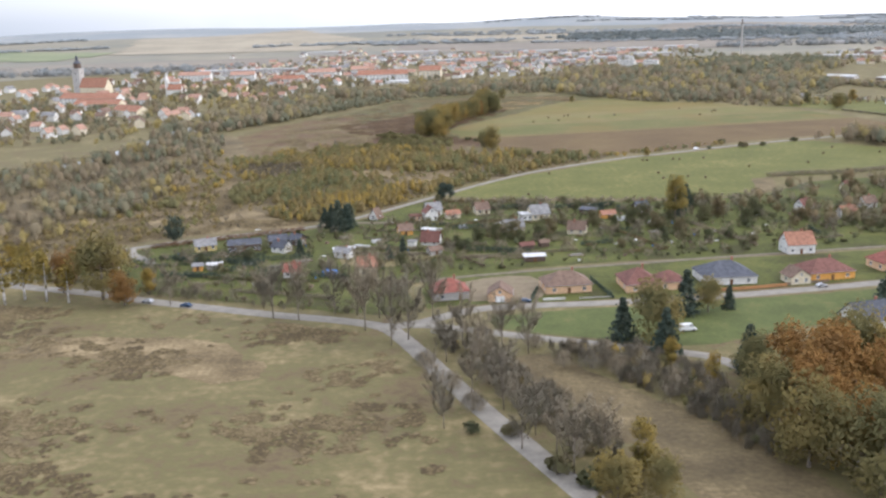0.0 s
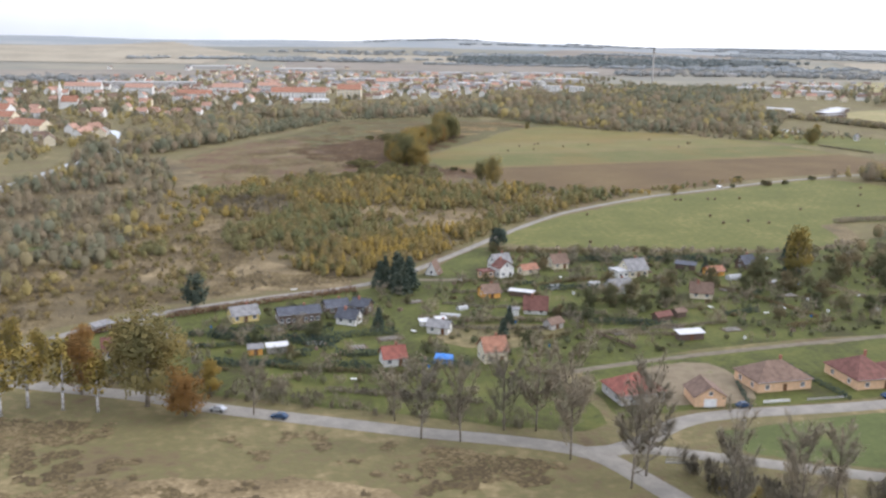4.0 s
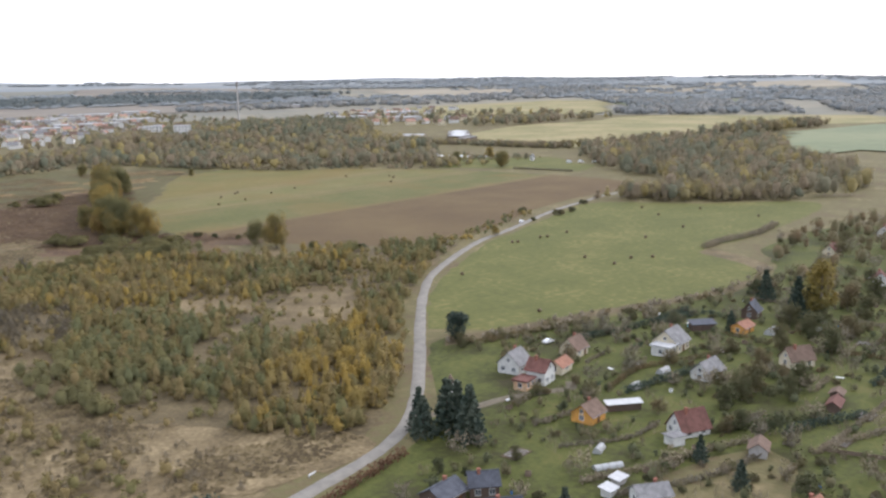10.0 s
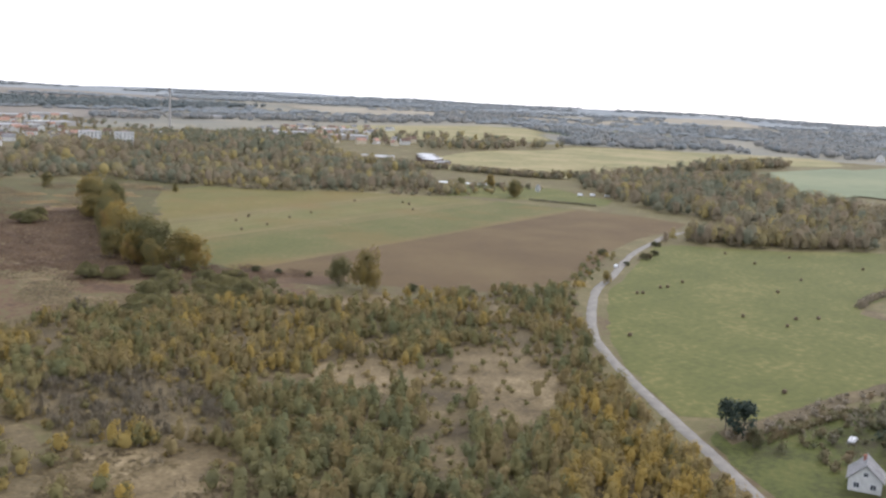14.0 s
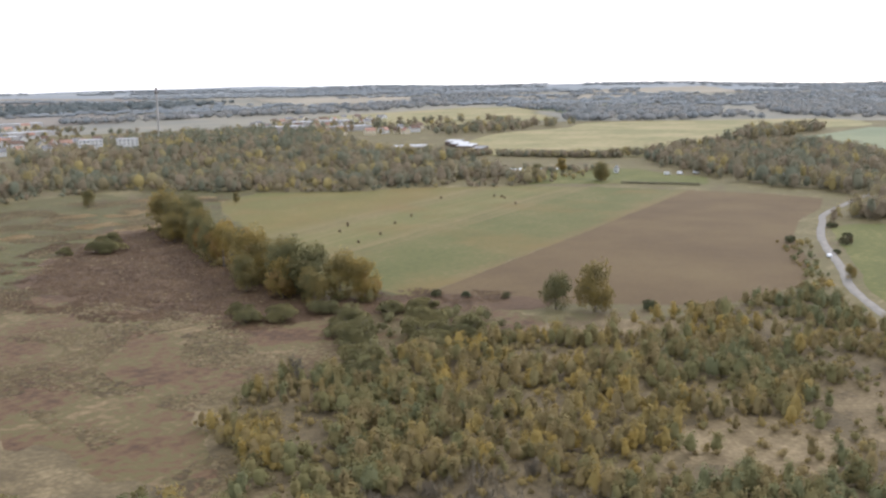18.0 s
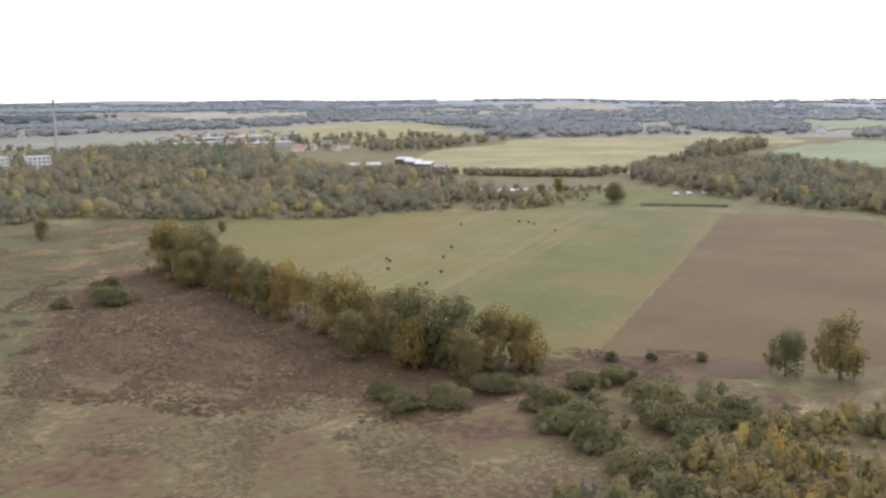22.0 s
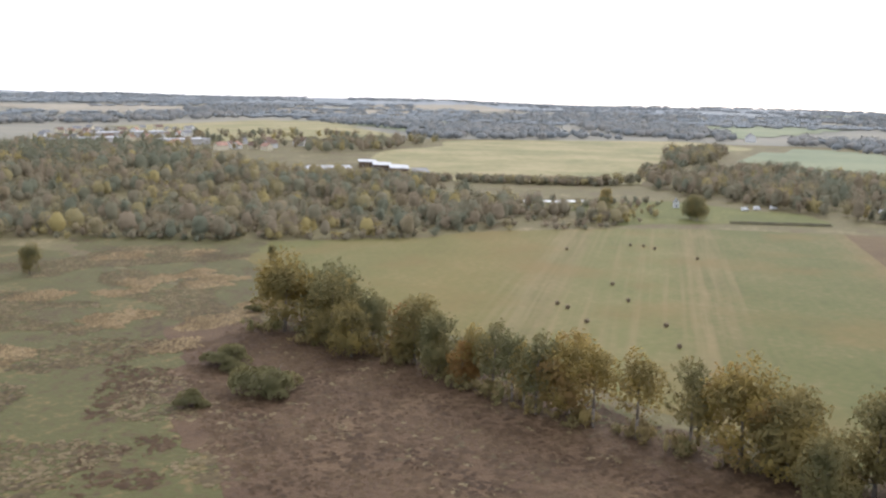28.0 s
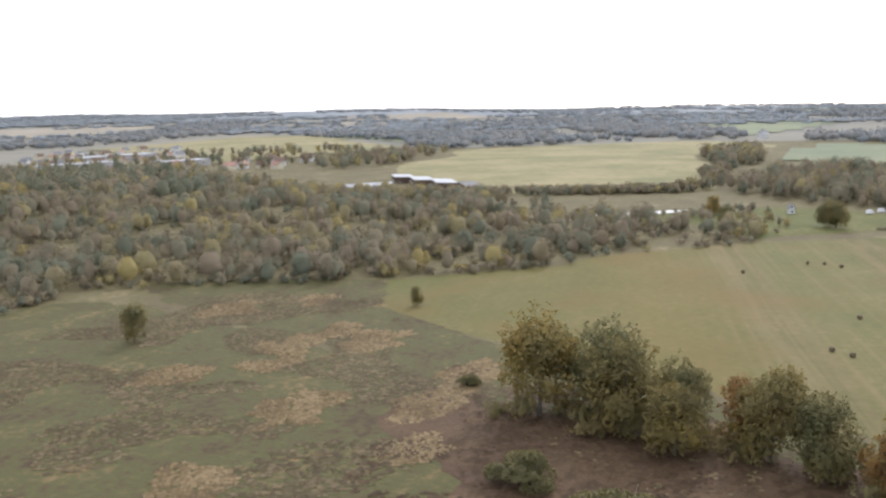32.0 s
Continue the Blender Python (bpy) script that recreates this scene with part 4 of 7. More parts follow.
plant(TWIGS, [(14, 160, 0.75), (20, 158, 0.7), (17, 166, 0.7), (22, 150, 0.9), (28, 154, 0.75), (0, 170, 0.7), (-2, 182, 0.7)], "bare grey-brown tree beside the road", "tree", "roadside trees")
plant(SHRUBS, [(13, 166, 1.1), (18, 172, 1.0), (25, 146, 1.4), (19, 150, 1.3), (30, 144, 1.4), (24, 158, 1.1), (5, 168, 0.8)], "olive scrub bush beside the road", "shrub", "roadside shrubs", "shrub", "stems")
plant(OAKS, [(34, 138, 0.6), (27, 138, 0.65)], "olive scrub tree beside the road", "tree", "roadside trees")
# gardens
plant(SPRUCES, [(-40, 355, 0.75), (-37, 350, 0.95), (-36.5, 344, 0.95), (-33, 352, 0.8), (-42, 351, 0.7), (-34, 347, 0.85), (98, 372, 0.8), (92, 358, 0.9), (88, 352, 0.8), (-12, 311, 0.45), (-46, 310, 0.5), (-16, 300, 0.45), (62, 358, 0.5)], "dark green conifer in a garden", "tree", "garden conifers")
plant(PINES, [(-93, 332, 0.8), (3, 396, 0.6), (5, 401, 0.5)], "dark green pine beside the country road", "tree", "")
plant(YELLOWS, [(88, 349, 1.2)], "tall yellow poplar in a garden", "tree", "")
ALLOTMENT = [(-108, 306), (-72, 330), (-40, 342), (-10, 360), (10, 388), (100, 380), (138, 390), (170, 340), (130, 302), (54, 292), (0, 282), (-40, 262), (-90, 280)]

# ---- buildings ----


def plain(name, c, var=0.12, rough=0.85, scale=0.8, bump=0.0, metal=0.0):
    lo, hi = tuple(v * (1 - var) for v in c), tuple(min(1, v * (1 + var)) for v in c)
    return material(name, [(0.35, lo), (0.65, hi)], scale, rough=rough, bump=bump, metal=metal)


def roof_tiles(name, c):
    """Tile courses as fine ridges, with weathered colour."""
    m = plain(name, c, 0.25, 0.8, 0.6)
    n, l = m.node_tree.nodes, m.node_tree.links
    tc, wv, bp = n.new("ShaderNodeTexCoord"), n.new("ShaderNodeTexWave"), n.new("ShaderNodeBump")
    wv.bands_direction = "Z"
    wv.inputs["Scale"].default_value, wv.inputs["Distortion"].default_value = 1.6, 0.6
    bp.inputs["Distance"].default_value = 0.05
    l.new(tc.outputs["Object"], wv.inputs["Vector"])
    l.new(wv.outputs["Fac"], bp.inputs["Height"])
    l.new(bp.outputs["Normal"], n["Principled BSDF"].inputs["Normal"])
    return m


W_WHITE, W_CREAM, W_PEACH, W_ORANGE = plain("white_render", (0.64, 0.63, 0.59)), plain("cream_render", (0.62, 0.55, 0.40)), plain("peach_render", (0.66, 0.44, 0.27)), plain("orange_render", (0.66, 0.34, 0.09))
W_GREY, W_BROWN, W_YELLOW = plain("grey_render", (0.42, 0.40, 0.37)), plain("dark_brown_boards", (0.12, 0.085, 0.065)), plain("yellow_render", (0.66, 0.52, 0.22))
R_RED, R_DARKRED, R_BROWN = roof_tiles("red_tiles", (0.235, 0.088, 0.066)), roof_tiles("dark_red_tiles", (0.16, 0.076, 0.06)), roof_tiles("brown_tiles", (0.17, 0.115, 0.085))
R_GREY, R_ORANGE, R_SLATE = roof_tiles("grey_sheeting", (0.22, 0.215, 0.21)), roof_tiles("orange_tiles", (0.30, 0.15, 0.098)), roof_tiles("dark_slate", (0.085, 0.09, 0.105))
R_WHITE = plain("white_sheet_roof", (0.5, 0.5, 0.49))
M_GLASS = material("dark_window_glass", [(0.4, (0.035, 0.042, 0.05)), (0.6, (0.07, 0.08, 0.09))], 0.7, rough=0.12, spec=0.6)
M_FRAME = plain("white_window_frame", (0.72, 0.72, 0.70))
M_DOOR = plain("brown_door_paint", (0.16, 0.085, 0.045))
M_BRICK = plain("chimney_brick", (0.30, 0.13, 0.09), 0.25, scale=3)
M_CONCRETE = plain("weathered_concrete", (0.36, 0.35, 0.33), 0.2)
M_TIMBER = plain("weathered_timber", (0.20, 0.15, 0.11), 0.25, scale=1.5)
M_BLUE = plain("blue_tarpaulin", (0.06, 0.20, 0.52), 0.15, 0.5)
M_BLACK = plain("black_rubber", (0.03, 0.03, 0.03))
M_STRAWBALE = material("dark_weathered_hay", [(0.35, (0.1, 0.075, 0.048)), (0.65, (0.18, 0.135, 0.082))], 2.0, bump=0.05)
M_POLY = plain("milky_plastic_sheet", (0.4, 0.41, 0.4), 0.08, 0.4)
M_POOL = plain("pale_blue_pool_cover", (0.30, 0.58, 0.70), 0.1, 0.3)

def frame_mesh():
    """One ring with a mullion, cut from a grid and thickened."""
    xs, zs = (-0.65, -0.55, -0.04, 0.04, 0.55, 0.65), (-0.74, -0.6, 0.6, 0.7)
    bm = bmesh.new()
    g2 = [[bm.verts.new((x, -0.05, z)) for x in xs] for z in zs]
    fs = [bm.faces.new((g2[k][i], g2[k][i + 1], g2[k + 1][i + 1], g2[k + 1][i])) for k in range(3) for i in range(5) if (k, i) not in ((1, 1), (1, 3))]
    ext = bmesh.ops.extrude_face_region(bm, geom=fs)
    bmesh.ops.translate(bm, verts=[v for v in ext["geom"] if isinstance(v, bmesh.types.BMVert)], vec=(0, 0.09, 0))
    bmesh.ops.recalc_face_normals(bm, faces=bm.faces)
    me = bpy.data.meshes.new("window_frame")
    bm.to_mesh(me)
    bm.free()
    me.materials.append(M_FRAME)
    return me


FRAME_MESH = frame_mesh()
PANE_MESH = Shape().box(-0.55, -0.02, -0.6, 0.55, 0.03, 0.6).mesh("pane", M_GLASS)
dr = Shape()
dr.box(-0.5, -0.05, 0, 0.5, 0.03, 2.05).box(-0.58, -0.07, 0, -0.5, 0.04, 2.13).box(0.5, -0.07, 0, 0.58, 0.04, 2.13).box(-0.58, -0.07, 2.05, 0.58, 0.04, 2.13)
DOOR_MESH = dr.mesh("door", M_DOOR)
CHIMNEY_MESH = Shape().box(-0.3, -0.3, -1.2, 0.3, 0.3, 0.75).box(-0.38, -0.38, 0.75, 0.38, 0.38, 0.9).mesh("chimney", M_BRICK)
GUTTER_MAT = plain("zinc_gutter", (0.34, 0.33, 0.32), rough=0.5, metal=0.3)


def walls_mesh(w, d, h, rh, kind, mat):
    s = Shape()
    x, y = w / 2, d / 2
    base = [(-x, -y, -0.1), (x, -y, -0.1), (x, y, -0.1), (-x, y, -0.1), (-x, -y, h), (x, -y, h), (x, y, h), (-x, y, h)]
    if kind == "gable":
        s.add(base + [(-x, 0, h + rh), (x, 0, h + rh)], [(3, 2, 1, 0), (0, 1, 5, 4), (2, 3, 7, 6), (1, 2, 6, 9, 5), (3, 0, 4, 8, 7), (4, 5, 9, 8), (6, 7, 8, 9)])
    else:
        s.add(base, [(3, 2, 1, 0), (0, 1, 5, 4), (2, 3, 7, 6), (1, 2, 6, 5), (3, 0, 4, 7), (4, 5, 6, 7)])
    return s.mesh("wall", mat)


def roof_mesh(w, d, h, rh, kind, mat, over=0.5):
    s = Shape()
    x, y = w / 2 + over, d / 2 + over
    t = 0.16
    if kind == "gable":
        drop = rh * over / (d / 2)
        for sg in (-1, 1):
            e, r = h - drop, h + rh
            p = [(-x, sg * y, e), (x, sg * y, e), (x, 0, r), (-x, 0, r)]
            q = [(a, b, c + t) for a, b, c in p]
            f = [(0, 1, 2, 3), (7, 6, 5, 4), (0, 4, 5, 1), (1, 5, 6, 2), (2, 6, 7, 3), (3, 7, 4, 0)]
            s.add([(a, b, c + 0.03) for a, b, c in p] + q, f if sg < 0 else [tuple(reversed(k)) for k in f])
        s.box(-x, -0.12, h + rh + t - 0.03, x, 0.12, h + rh + t + 0.07)
    elif kind == "hip":
        rl = max(0.3, (w - d) / 2 + 0.2)
        e = h - 0.12
        p = [(-x, -y, e), (x, -y, e), (x, y, e), (-x, y, e), (-rl, 0, h + rh), (rl, 0, h + rh)]
        low = [(a, b, c - 0.2) for a, b, c in p[:4]]
        s.add(p + low, [(0, 1, 5, 4), (1, 2, 5), (2, 3, 4, 5), (3, 0, 4), (6, 7, 1, 0), (7, 8, 2, 1), (8, 9, 3, 2), (9, 6, 0, 3), (9, 8, 7, 6)])
    elif kind == "shed":
        p = [(-x, -y, h - 0.05), (x, -y, h - 0.05), (x, y, h + rh), (-x, y, h + rh)]
        s.add(p + [(a, b, c + t) for a, b, c in p], [(3, 2, 1, 0), (4, 5, 6, 7), (0, 1, 5, 4), (1, 2, 6, 5), (2, 3, 7, 6), (3, 0, 4, 7)])
    else:
        s.box(-x, -y, h, x, y, h + 0.25).box(-x, -y, h + 0.25, x, -y + 0.2, h + 0.5).box(-x, y - 0.2, h + 0.25, x, y, h + 0.5).box(-x, -y + 0.2, h + 0.25, -x + 0.2, y - 0.2, h + 0.5).box(x - 0.2, -y + 0.2, h + 0.25, x, y - 0.2, h + 0.5)
    return s.mesh("roof", mat)


def window(parent, x, y, z, turn, sx=1.0, sz=1.0):
    f = part("window", FRAME_MESH, parent, "", Matrix.LocRotScale((x, y, z), Euler((0, 0, turn)), (sx, 1, sz)))
    part("pane", PANE_MESH, f)


def house(x, y, w, d, h, rh, turn, kind, wall, roof, label, name="house", group="village houses", win=2, storeys=1, door=True, chimney=True, gable_win=True, category="house", size=1.0):
    """A house with walls, roof, windows on all sides, door, chimney and gutters; w runs along the ridge."""
    w, d, h, rh = w * size, d * size, h * (0.5 + size / 2), rh * size
    root = thing(name, site(x, y, turn), label, category, group)
    part("wall", walls_mesh(w, d, h, rh, kind, wall), root)
    part("roof", roof_mesh(w, d, h, rh, kind, roof), root)
    for st in range(storeys):
        z = 1.55 + st * 2.8 if h > 2.3 else 1.25
        if win:
            for i in range(win):
                px = (i + 0.5) / win * w - w / 2
                if not (door and st == 0 and i == win // 2):
                    window(root, px, -d / 2 - 0.03, z, 0)
                window(root, px, d / 2 + 0.03, z, math.pi)
            for sg in (-1, 1):
                for py in ((-d / 4, d / 4) if d > 6 else (0,)):
                    window(root, sg * (w / 2 + 0.03), py, z, sg * math.pi / 2)
    if kind == "gable" and gable_win and rh > 2.2:
        for sg in (-1, 1):
            window(root, sg * (w / 2 + 0.03), 0, h + rh * 0.32, sg * math.pi / 2, 0.8, 0.8)
    if door:
        part("door", DOOR_MESH, root, "", pose(((win // 2) + 0.5) / max(1, win) * w - w / 2, -d / 2 - 0.03, 0.02))
    if chimney:
        part("chimney", CHIMNEY_MESH, root, "brick chimney", pose(w * 0.16, d * 0.08, h + rh))
    if kind in ("gable", "hip") and w > 6:
        gs = Shape().tube((-w / 2 - 0.4, -d / 2 - 0.55, h - (rh * 0.5 / (d / 2) if kind == "gable" else 0.12)), (w / 2 + 0.4, -d / 2 - 0.55, h - (rh * 0.5 / (d / 2) if kind == "gable" else 0.12)), 0.07, 0.07, 6)
        part("gutter", gs.mesh("gutter", GUTTER_MAT), root)
    return root


# bungalows along the street
house(2.5, 258, 10, 9, 2.8, 2.9, 8, "hip", W_GREY, R_RED, "bungalow with a red hipped tile roof", "bungalow", size=1.28)
house(16.5, 254, 7, 6.5, 2.6, 2.0, 85, "gable", W_PEACH, R_BROWN, "peach garage with brown roof and a white door", "garage", "village houses", 0, 1, False, False, size=1.28)
part("garage_door", Shape().box(-4.62, -1.7, 0.03, -4.5, 1.7, 2.3).box(-4.64, -1.7, 1.1, -4.62, 1.7, 1.16).mesh("garage_door", M_FRAME), [o for o in scene.objects if o.name == "garage"][0], "white garage door")
house(35.5, 262, 13, 9.5, 2.8, 3.0, 6, "hip", W_PEACH, R_BROWN, "peach bungalow with a brown hipped roof", "bungalow", win=3, size=1.28)
house(56, 262, 9.5, 12, 2.8, 3.4, 4, "hip", W_PEACH, R_DARKRED, "bungalow with a dark red hipped roof", "bungalow", win=2, size=1.28)
house(64.5, 261.5, 8, 7.5, 2.8, 2.4, 4, "hip", W_PEACH, R_DARKRED, "peach bungalow wing with a dark red roof", "bungalow_wing", win=2, chimney=False, size=1.28)
house(82, 267, 15, 12, 2.8, 3.4, 4, "hip", W_WHITE, R_SLATE, "white bungalow with a dark grey hipped roof", "bungalow", win=3, size=1.28)
house(111, 268, 14, 10, 2.8, 2.9, 10, "hip", W_ORANGE, R_DARKRED, "orange bungalow with a red-brown hipped roof", "bungalow", win=3, size=1.28)
house(101, 262.5, 6, 6, 2.6, 2.0, 100, "gable", W_CREAM, R_BROWN, "small cream garage with a brown roof", "garage", win=1, chimney=False, size=1.28)
house(114, 297, 9, 7, 3.6, 3.3, 5, "gable", W_WHITE, R_ORANGE, "white house with a red gabled roof", "house", win=3, size=1.28)
house(135, 275, 13, 9, 3, 3.2, 12, "hip", W_PEACH, R_RED, "peach bungalow with a red hipped roof", "bungalow", win=3, size=1.28)
house(104, 222, 12, 8, 3.4, 3.6, 15, "gable", W_WHITE, R_SLATE, "white house with a dark slate roof and skylights", "house", win=3, size=1.28)
# garden houses
house(-24, 365, 5, 5, 1.2, 4.4, 60, "gable", W_WHITE, R_BROWN, "small steep-roofed garden cabin with white front", "cabin", "garden houses", 1, 1, False, False, False)
house(-2, 370, 7.5, 7, 3.2, 3.2, 20, "gable", W_WHITE, R_GREY, "white garden house with a grey roof", "house", "garden houses")
house(-3, 360.5, 6, 6.5, 4.2, 2.6, 110, "gable", W_WHITE, R_DARKRED, "tall white-gabled house with a dark red roof", "house", "garden houses", 2, 1)
house(-8.6, 359.6, 5, 4, 2.6, 1.0, 20, "flat", W_PEACH, R_DARKRED, "low peach annexe beside a white house", "annexe", "garden houses", 2, 1, False, False)
house(5.5, 363, 7, 4.5, 2.4, 1.6, 20, "gable", W_CREAM, R_ORANGE, "low shed with an orange tile roof", "shed", "garden houses", 1, 1, False, False)
house(17, 370, 7, 6, 2.8, 3.0, 15, "gable", W_CREAM, R_BROWN, "cream garden house with a brown roof", "house", "garden houses")
house(38, 358, 9, 8.5, 3.2, 3.6, 15, "gable", W_CREAM, R_GREY, "cream cottage with a grey gabled roof", "cottage", "garden houses", 3)
house(33, 356, 5, 6, 3.0, 1.0, 15, "flat", W_WHITE, R_WHITE, "white glazed veranda of a cottage", "veranda", "garden houses", 2, 1, False, False)
house(27, 339, 9, 6, 2.3, 2.8, 10, "gable", W_WHITE, R_GREY, "white garden house with a grey sheet roof", "house", "garden houses", 2)
house(-12, 337.5, 6.5, 6, 2.5, 2.3, 12, "gable", W_ORANGE, R_BROWN, "orange timber chalet with a brown roof", "chalet", "garden houses", 1)
house(-2.5, 337, 9, 2.2, 2.0, 0.3, -28, "shed", W_BROWN, R_WHITE, "long shed with a white sheet roof", "shed", "garden houses", 0, 1, False, False)
house(-2.5, 321, 8, 6.5, 2.0, 3.8, 165, "gable", W_WHITE, R_DARKRED, "garden house with a steep dark red roof", "house", "garden houses", 2)
house(-9, 319, 3.4, 3.4, 2.2, 0.3, 165, "shed", W_WHITE, R_GREY, "small lean-to shed with a grey roof", "shed", "garden houses", 0, 1, False, False)
house(-31, 306, 7, 5, 2.6, 1.5, -25, "gable", W_WHITE, R_GREY, "small white house with a grey roof", "house", "garden houses", 2)
house(-66, 319, 14, 6.5, 3.6, 1.6, 12, "gable", W_BROWN, R_SLATE, "long dark timber house with a row of white windows", "house", "garden houses", 7)
house(-80, 321.5, 9, 6, 2.8, 2.2, 20, "gable", W_YELLOW, R_GREY, "yellow cottage with a grey roof", "cottage", "garden houses", 3)
house(-56, 327, 8, 6, 2.6, 1.8, 14, "gable", W_BROWN, R_SLATE, "dark brown house with a slate roof", "house", "garden houses", 2)
house(-49, 325.5, 6, 5.5, 3.0, 2.0, 150, "gable", W_BROWN, R_SLATE, "dark timber cabin with a slate roof", "cabin", "garden houses", 2)
house(-53, 316, 7, 5.5, 2.6, 2.4, 150, "gable", W_WHITE, R_SLATE, "white cabin with a dark roof", "cabin", "garden houses", 2)
house(-45, 284, 6.6, 6, 2.8, 2.6, 8, "gable", W_WHITE, R_RED, "small white house with a red roof", "house", "garden houses", 2)
house(-22, 284, 7, 7, 4.0, 3.2, 8, "gable", W_CREAM, R_ORANGE, "two-storey house with an orange tile roof", "house", "garden houses", 2, 1)
house(30, 294, 8.5, 3.2, 2.3, 0.5, 5, "shed", W_BROWN, R_WHITE, "dark garden shed with a white roof", "shed", "garden houses", 0, 1, True, False)
house(-76, 294, 4, 3.2, 2.3, 0.8, 10, "gable", W_ORANGE, R_GREY, "small orange shed in a garden", "shed", "garden houses", 0, 1, True, False)
house(-71, 295, 6, 3.0, 2.1, 0.3, 10, "shed", W_GREY, R_WHITE, "low grey shed with a white roof", "shed", "garden houses", 0, 1, False, False)
house(-106, 296, 11, 7, 3.0, 3.0, 12, "gable", W_CREAM, R_DARKRED, "house with a dark red roof behind trees", "house", "garden houses", 3)
house(-114, 316, 6, 3.0, 2.2, 0.5, 42, "shed", W_GREY, R_GREY, "grey shed with a grey sheet roof", "shed", "garden houses", 0, 1, False, False)
house(78, 363, 6.5, 5.5, 3.0, 2.8, 20, "gable", W_BROWN, R_SLATE, "dark timber house with a slate roof", "house", "garden houses", 2)
house(64, 356, 7, 5, 2.2, 1.4, 10, "gable", W_ORANGE, R_ORANGE, "orange-roofed hut in a garden", "hut", "garden houses", 1, 1, True, False)
house(49, 331, 8, 6, 2.6, 3.2, 160, "gable", W_CREAM, R_BROWN, "cream house with a steep brown roof", "house", "garden houses", 2)
house(-1.5, 306.5, 5.5, 4, 2.2, 1.3, 30, "gable", W_GREY, R_BROWN, "weathered garden shed with pale lean-to", "shed", "garden houses", 0, 1, True, False)
house(29, 310, 6, 3, 2.1, 1.0, 20, "gable", W_BROWN, R_DARKRED, "low red-roofed shed in a garden", "shed", "garden houses", 0, 1, False, False)
house(35, 313, 4, 3, 2.1, 0.8, 20, "gable", W_BROWN, R_BROWN, "small brown shed in a garden", "shed", "garden houses", 0, 1, False, False)
house(-34, 312, 2.8, 2.2, 1.6, 0.4, 10, "shed", W_WHITE, R_WHITE, "white flat-roofed garden shed", "shed", "garden houses", 0, 1, False, False)
house(-29.5, 314, 3.2, 2.0, 1.5, 0.3, 12, "shed", W_GREY, R_WHITE, "low shed with a white roof", "shed", "garden houses", 0, 1, False, False)
house(58, 364, 8, 4, 2.3, 0.6, -30, "shed", W_BROWN, R_SLATE, "dark shed beside a cottage", "shed", "garden houses", 0, 1, False, False)

# ---- garden things ----


def greenhouse(x, y, w, d, h, turn, label):
    root = thing("greenhouse", site(x, y, turn), label, "greenhouse", "greenhouses")
    s = Shape()
    n = 8
    for i in range(n):
        a0, a1 = math.pi * i / n, math.pi * (i + 1) / n
        s.add([(-w / 2, -math.cos(a0) * d / 2, math.sin(a0) * h), (w / 2, -math.cos(a0) * d / 2, math.sin(a0) * h), (w / 2, -math.cos(a1) * d / 2, math.sin(a1) * h), (-w / 2, -math.cos(a1) * d / 2, math.sin(a1) * h)], [(0, 1, 2, 3)])
    for sg in (-1, 1):
        s.add([(sg * w / 2, -math.cos(math.pi * i / n) * d / 2, math.sin(math.pi * i / n) * h) for i in range(n + 1)], [tuple(range(n + 1))])
    part("cover", s.mesh("cover", M_POLY), root)
    for k in range(5):
        hoop = Shape()
        px = -w / 2 + w * k / 4
        for i in range(n):
            a0, a1 = math.pi * i / n, math.pi * (i + 1) / n
            hoop.tube((px, -math.cos(a0) * (d / 2 + 0.03), math.sin(a0) * (h + 0.03)), (px, -math.cos(a1) * (d / 2 + 0.03), math.sin(a1) * (h + 0.03)), 0.04, 0.04, 4)
        part("hoop", hoop.mesh("hoop", M_TIMBER), root)


greenhouse(-21.8, 325.5, 4, 2.0, 1.4, 25, "low milky plastic greenhouse")
greenhouse(-26, 319.5, 7, 2.2, 1.0, -20, "long milky plastic cold frame")
greenhouse(68, 350, 6, 3, 2.1, 12, "white plastic tunnel greenhouse")
greenhouse(9, 344, 4, 2.4, 1.9, 10, "small milky plastic greenhouse in a garden")
greenhouse(22, 347, 4.5, 2.4, 1.7, 10, "small milky plastic greenhouse in a garden")
tarp = thing("covered_stack", site(-33.4, 283.5, -15), "stack under a blue tarpaulin", "tarpaulin")
part("cover", Shape().add([(-2.8, -1.8, 0.1), (2.8, -1.9, 0), (2.9, 1.8, 0), (-2.8, 1.9, 0), (-2.7, -1.6, 1.7), (2.6, -1.6, 1.5), (2.7, 1.6, 2.0), (-2.6, 1.6, 2.3), (0, 0, 2.6)], [(0, 1, 5, 4), (1, 2, 6, 5), (2, 3, 7, 6), (3, 0, 4, 7), (4, 5, 8), (5, 6, 8), (6, 7, 8), (7, 4, 8)]).mesh("cover", M_BLUE), tarp)
pool = thing("garden_pool", site(58.4, 367.2), "round pale blue garden pool", "pool")
part("pool_wall", Shape().tube((0, 0, 0), (0, 0, 1.0), 2.0, 2.0, 18).mesh("pool_wall", M_POOL), pool)
part("rim", Shape().tube((0, 0, 1.0), (0, 0, 1.08), 2.1, 2.1, 18).mesh("rim", M_FRAME), pool)


